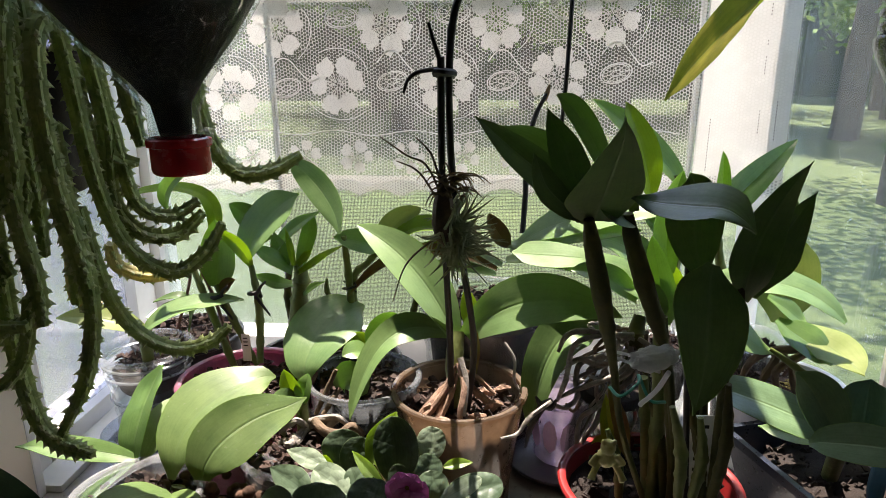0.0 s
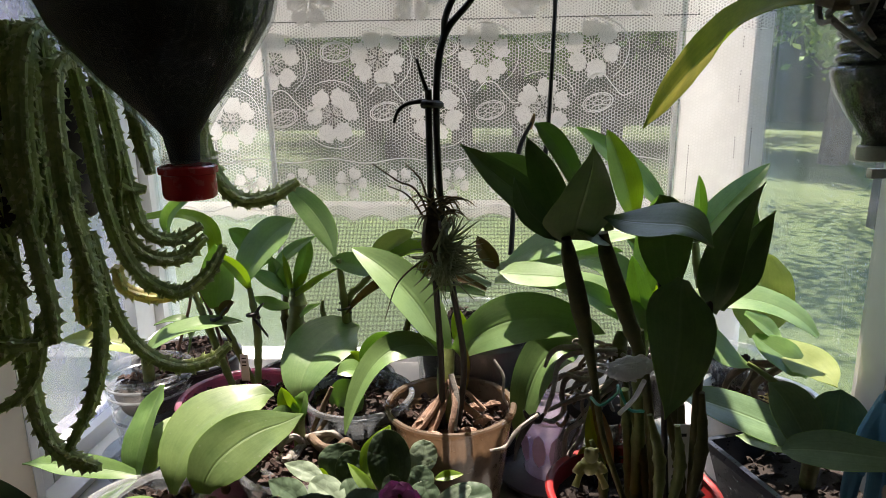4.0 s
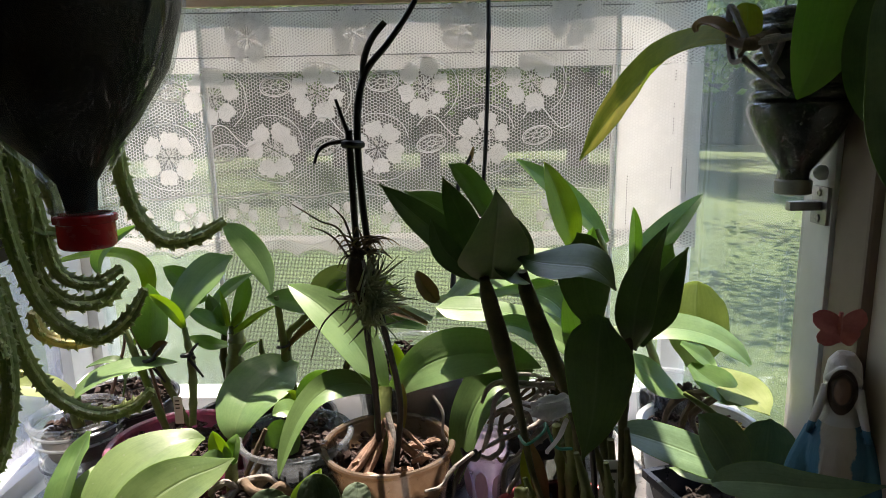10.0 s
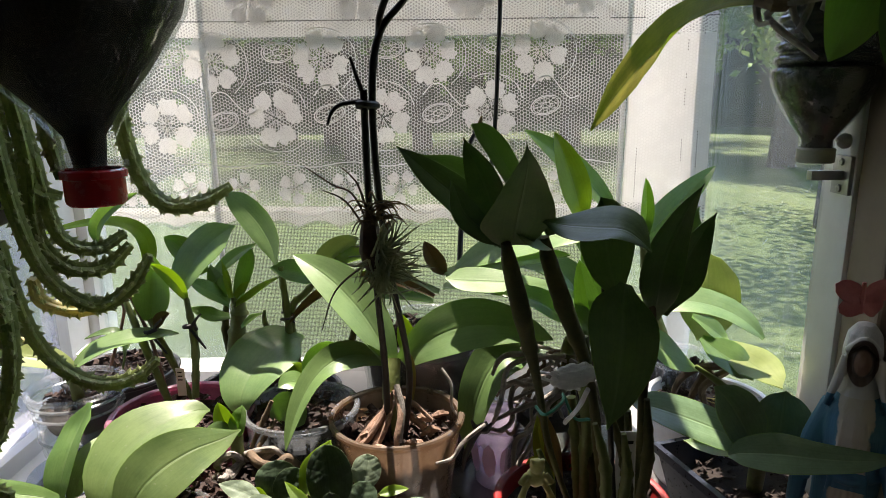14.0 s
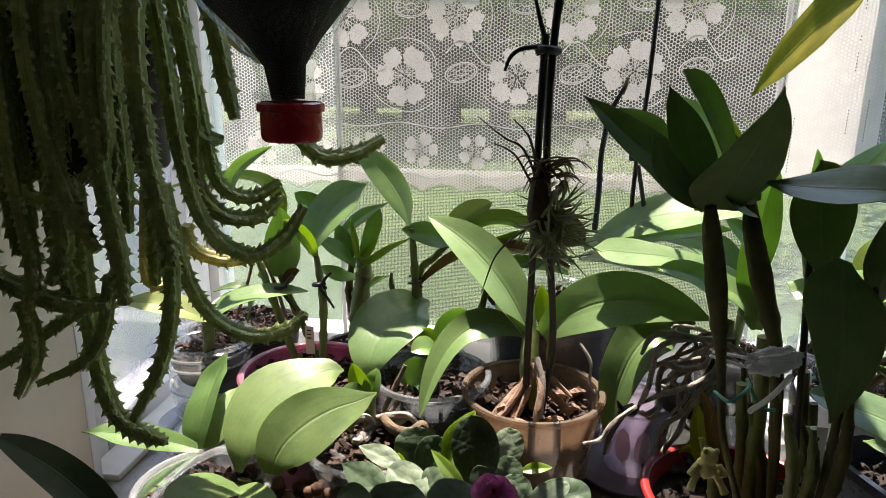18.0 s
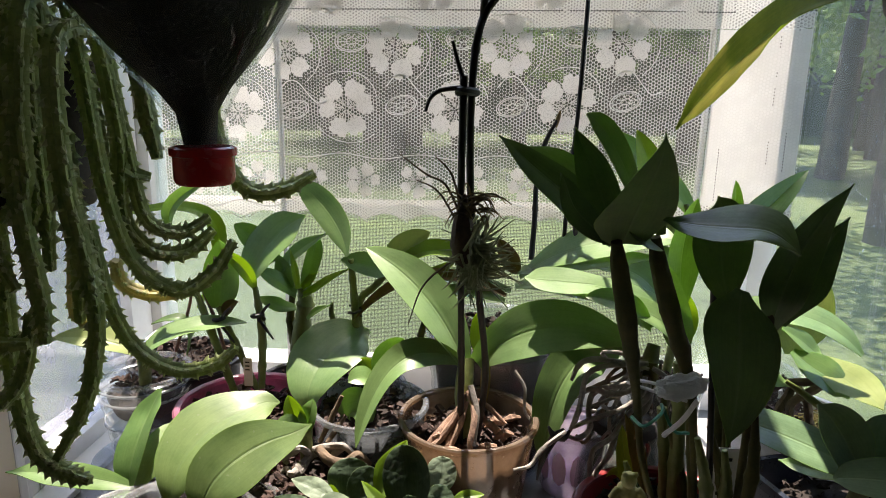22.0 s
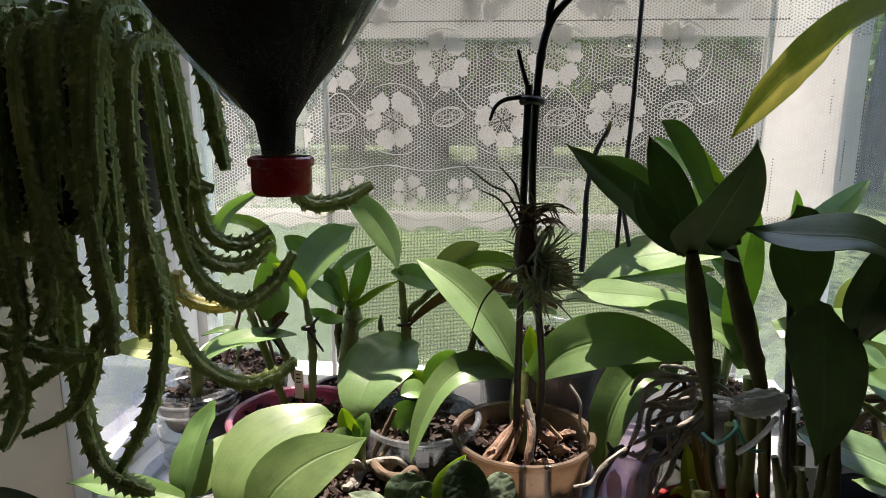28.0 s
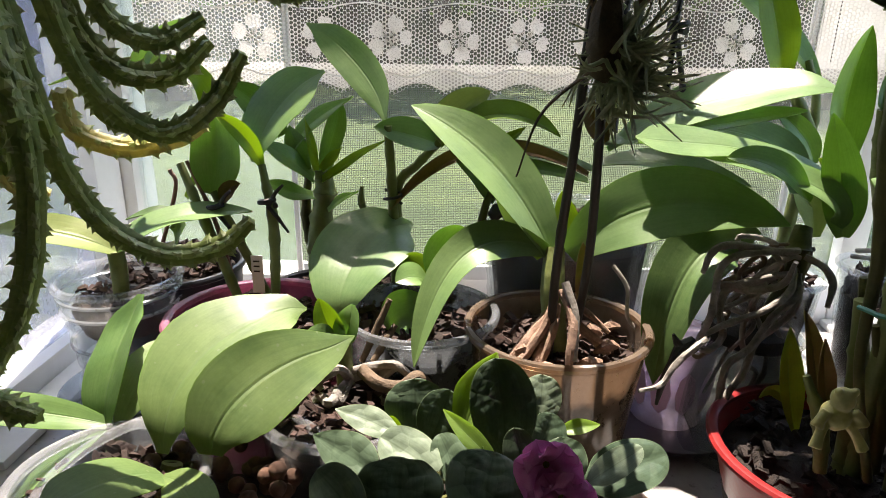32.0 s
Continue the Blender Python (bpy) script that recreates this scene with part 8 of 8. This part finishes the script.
leaf(b2, (0.3509, 0.4000, 1.3352), (0.3477, 0.3900, 1.2869), (0.3365, 0.4000, 1.2365), 0.05, M_LEAF, (-0.2, -1, 0.1), fold=0.3)
roots(b2, K2, [(0.3202, 0.4500, 1.2669), (0.3484, 0.4450, 1.2535), (0.3537, 0.4450, 1.2408), (0.3394, 0.4500, 1.2603), (0.3533, 0.4450, 1.2742)], 0.0026, 71)

# ---- large leaves hanging by the wall ----
hl = thing("hanging_orchid", (0.3831, 0.3600, 1.3153), "dark broad orchid leaves hanging down beside the wall", "orchid")
leaf(hl, (0.3753, 0.3700, 1.3176), (0.3616, 0.3700, 1.2665), (0.3701, 0.3700, 1.2179), 0.03, M_LEAF_DARK, (-0.5, -1, 0.1), fold=0.3)
frond(hl, [(0.3598, 0.3400, 1.3164, 0.0188), (0.3661, 0.3350, 1.2851, 0.0473), (0.3703, 0.3300, 1.2534, 0.0594), (0.3731, 0.3260, 1.2215, 0.0632), (0.3763, 0.3230, 1.1922, 0.0495), (0.3781, 0.3200, 1.1741, 0.0274), (0.3799, 0.3200, 1.1654, 0.0026)], (-0.3, -1, 0.15), M_LEAF_COOL, fold=0.16)
part("hanger", tube([(0.3713, 0.3500, 1.3133), (0.3746, 0.3600, 1.3602), (0.38, 0.37, TOP)], 0.0012, 6, 5), M_STRING, hl)

# ---- statue on the shelf ----
PLACE = Vector(((0.4042, 0.4250, 1.0324)[0], 0.425, SILL))
SX = SY = S0 = 0.0
n = Nodes("painted_plaster")
sep = n.node("ShaderNodeSeparateXYZ")
n.link(n.coords(), sep.inputs[0])
side = n.maths("ABSOLUTE", n.maths("SUBTRACT", sep.outputs[0], SX))
wob = n.noise(n.coords(), 60, 3)
edge = n.maths("ADD", side, n.maths("MULTIPLY", n.maths("SUBTRACT", wob, 0.5), 0.012))
high = sep.outputs[2]
robe = n.ramp(n.maths("MULTIPLY", edge, 40.0), [(0.56, (0.52, 0.47, 0.38)), (0.62, (0.06, 0.2, 0.3))])
sash = n.maths("MULTIPLY", n.maths("GREATER_THAN", high, 0.118), n.maths("LESS_THAN", high, 0.134))
robe = n.mix(sash, robe, (0.05, 0.17, 0.27))
front = n.maths("LESS_THAN", sep.outputs[1], -0.006)
oval = n.maths("ADD", n.maths("POWER", n.maths("MULTIPLY", side, 1 / 0.0074), 2.0), n.maths("POWER", n.maths("MULTIPLY", n.maths("ABSOLUTE", n.maths("SUBTRACT", high, 0.222)), 1 / 0.0115), 2.0))
oval = n.maths("ADD", oval, n.maths("MULTIPLY", n.maths("SUBTRACT", wob, 0.5), 0.5))
head = n.ramp(n.maths("MULTIPLY", oval, 0.25), [(0.18, (0.2, 0.11, 0.07)), (0.26, (0.05, 0.03, 0.02)), (0.72, (0.06, 0.035, 0.024)), (0.8, (0.56, 0.54, 0.5))])
head = n.mix(front, (0.52, 0.5, 0.46), head)
n.set(Base_Color=n.mix(n.maths("GREATER_THAN", high, 0.193), robe, head), Roughness=0.45)
n.bump(n.noise(n.coords((90, 90, 12)), 1.0, 3), 0.5, 0.003)
bm = bmesh.new()
body = [(0.001, 0.0), (0.036, 0.0), (0.036, 0.012), (0.029, 0.02), (0.03, 0.06), (0.029, 0.1), (0.03, 0.14), (0.031, 0.162), (0.028, 0.178), (0.022, 0.19), (0.0165, 0.2), (0.0165, 0.214), (0.017, 0.228), (0.0145, 0.242), (0.008, 0.25), (0.001, 0.252)]
lathe(body, (SX, SY, S0), 32, bm, wobble=0.08)
for s in (-1, 1):
    tube([(SX + s * 0.02, SY - 0.002, S0 + 0.182), (SX + s * 0.032, SY - 0.01, S0 + 0.15), (SX + s * 0.04, SY - 0.022, S0 + 0.118)], [0.009, 0.011, 0.009], 10, 6, bm=bm)
    tube([(SX + s * 0.04, SY - 0.018, S0 + 0.122), (SX + s * 0.042, SY - 0.012, S0 + 0.09), (SX + s * 0.038, SY - 0.01, S0 + 0.05)], [0.009, 0.008, 0.004], 10, 6, bm=bm)
    tube([(SX + s * 0.014, SY - 0.013, S0 + 0.225), (SX + s * 0.0185, SY - 0.014, S0 + 0.205), (SX + s * 0.026, SY - 0.015, S0 + 0.182)], [0.004, 0.0045, 0.003], 8, 6, bm=bm)
for k in range(7):
    x = SX - 0.018 + 0.006 * k
    tube([(x, SY - 0.028, S0 + 0.02), (x, SY - 0.031, S0 + 0.09), (x * 0.5 + SX * 0.5, SY - 0.026, S0 + 0.175)], [0.003, 0.0028, 0.002], 6, 4, bm=bm)
tube([(SX - 0.026, SY - 0.018, S0 + 0.128), (SX, SY - 0.034, S0 + 0.126), (SX + 0.026, SY - 0.018, S0 + 0.128)], 0.003, 6, 6, bm=bm)
made = bmesh.ops.create_icosphere(bm, subdivisions=2, radius=0.0125)["verts"]
for v in made:
    v.co = Vector((SX + v.co.x * 0.8, SY - 0.0105 + v.co.y, S0 + 0.221 + v.co.z * 1.1))
tube([(SX - 0.014, SY - 0.012, S0 + 0.229), (SX, SY - 0.019, S0 + 0.241), (SX + 0.014, SY - 0.012, S0 + 0.229)], 0.0035, 8, 6, bm=bm)
statue = mesh_object("statue", bm, n.mat)
rm = statue.modifiers.new("union", "REMESH")
rm.mode, rm.voxel_size, rm.use_smooth_shade = "VOXEL", 0.0012, True
statue.location, statue.rotation_euler, statue.scale = PLACE, (0, 0, radians(-30)), (0.8, 0.8, 0.975)
tagged(statue, "small painted plaster statue in blue cloak and white veil", "statue")

# ---- hardware and small things ----
clip = thing("butterfly_clip", (0.4110, 0.4550, 1.0547), "pink plastic butterfly ornament clipped to the brown casing", "ornament")
c = Vector((0.3907, 0.4150, 1.0680))
M_PINKP = plain("pink_plastic", (0.5, 0.12, 0.13), (0.68, 0.22, 0.22), 60, 0.4, 0.05)
for s in (-1, 1):
    for dz, L in ((0.007, 0.02), (-0.008, 0.0145)):
        part("wing", blade(c, c + Vector((s * L * 0.5, -0.001, dz * 0.7)), c + Vector((s * L, 0.001, dz * 1.5)), 0.016, (0, -1, 0.1), fold=0.2, blunt=0.95, n=10, m=6), M_PINKP, clip)
part("body", tube([c + Vector((0, -0.001, -0.012)), c, c + Vector((0, -0.001, 0.012))], [0.0015, 0.0025, 0.0015], 8, 4), M_PINKP, clip)
part("peg", tube([c, c + Vector((0.003, 0.015, 0)), c + Vector((0.006, 0.02, 0))], 0.0015, 6, 3), M_PINKP, clip)
hk = thing("window_latch", (0.4037, 0.4900, 1.1490), "small steel window latch screwed to the white frame", "latch")
c = Vector((0.4050, 0.4900, 1.1504))
plate = part("plate", box(tuple(c + Vector((0.004, -0.012, -0.016))), tuple(c + Vector((0.009, 0.012, 0.016))), 0.001), M_METAL, hk)
part("arm", box(tuple(c + Vector((-0.022, -0.004, -0.004))), tuple(c + Vector((0.005, 0.004, 0.004))), 0.001), M_METAL, hk)
for dz in (-0.011, 0.011):
    part("screw", lathe([(0.0035, 0.0), (0.003, 0.0015), (0.001, 0.002)], c + Vector((0.004, 0.0, dz)), 12, turn=Matrix.Rotation(radians(-90), 3, "Y")), M_METAL, plate)
part("knob", lathe([(0.006, 0.0), (0.0065, 0.004), (0.004, 0.008), (0.001, 0.009)], Vector((0.4087, 0.4850, 1.1784)), 16, turn=Matrix.Rotation(radians(-90), 3, "Y")), M_WHITEPOT, hk)

# ---- dark strap-leaved plant in the near left corner ----
CS = (-0.2601, 0.3604, 0.8600)
cs = thing("strap_plant", (CS[0], CS[1], SILL), "plant with a dark glossy strap leaf in a black pot", "potted plant")
pot(cs, (CS[0], CS[1], SILL), 0.035, 0.028, 0.06, M_BLACKPOT, 0.003)
filling(cs, (CS[0], CS[1], SILL + 0.052), 0.031, 0.03, 15, 81)
leaf(cs, (CS[0], CS[1], SILL + 0.05), (-0.3026, 0.3600, 0.9078), (-0.3974, 0.4000, 0.9133), 0.032, M_LEAF_DEEP, (0.3, -0.6, 0.8), fold=0.25)
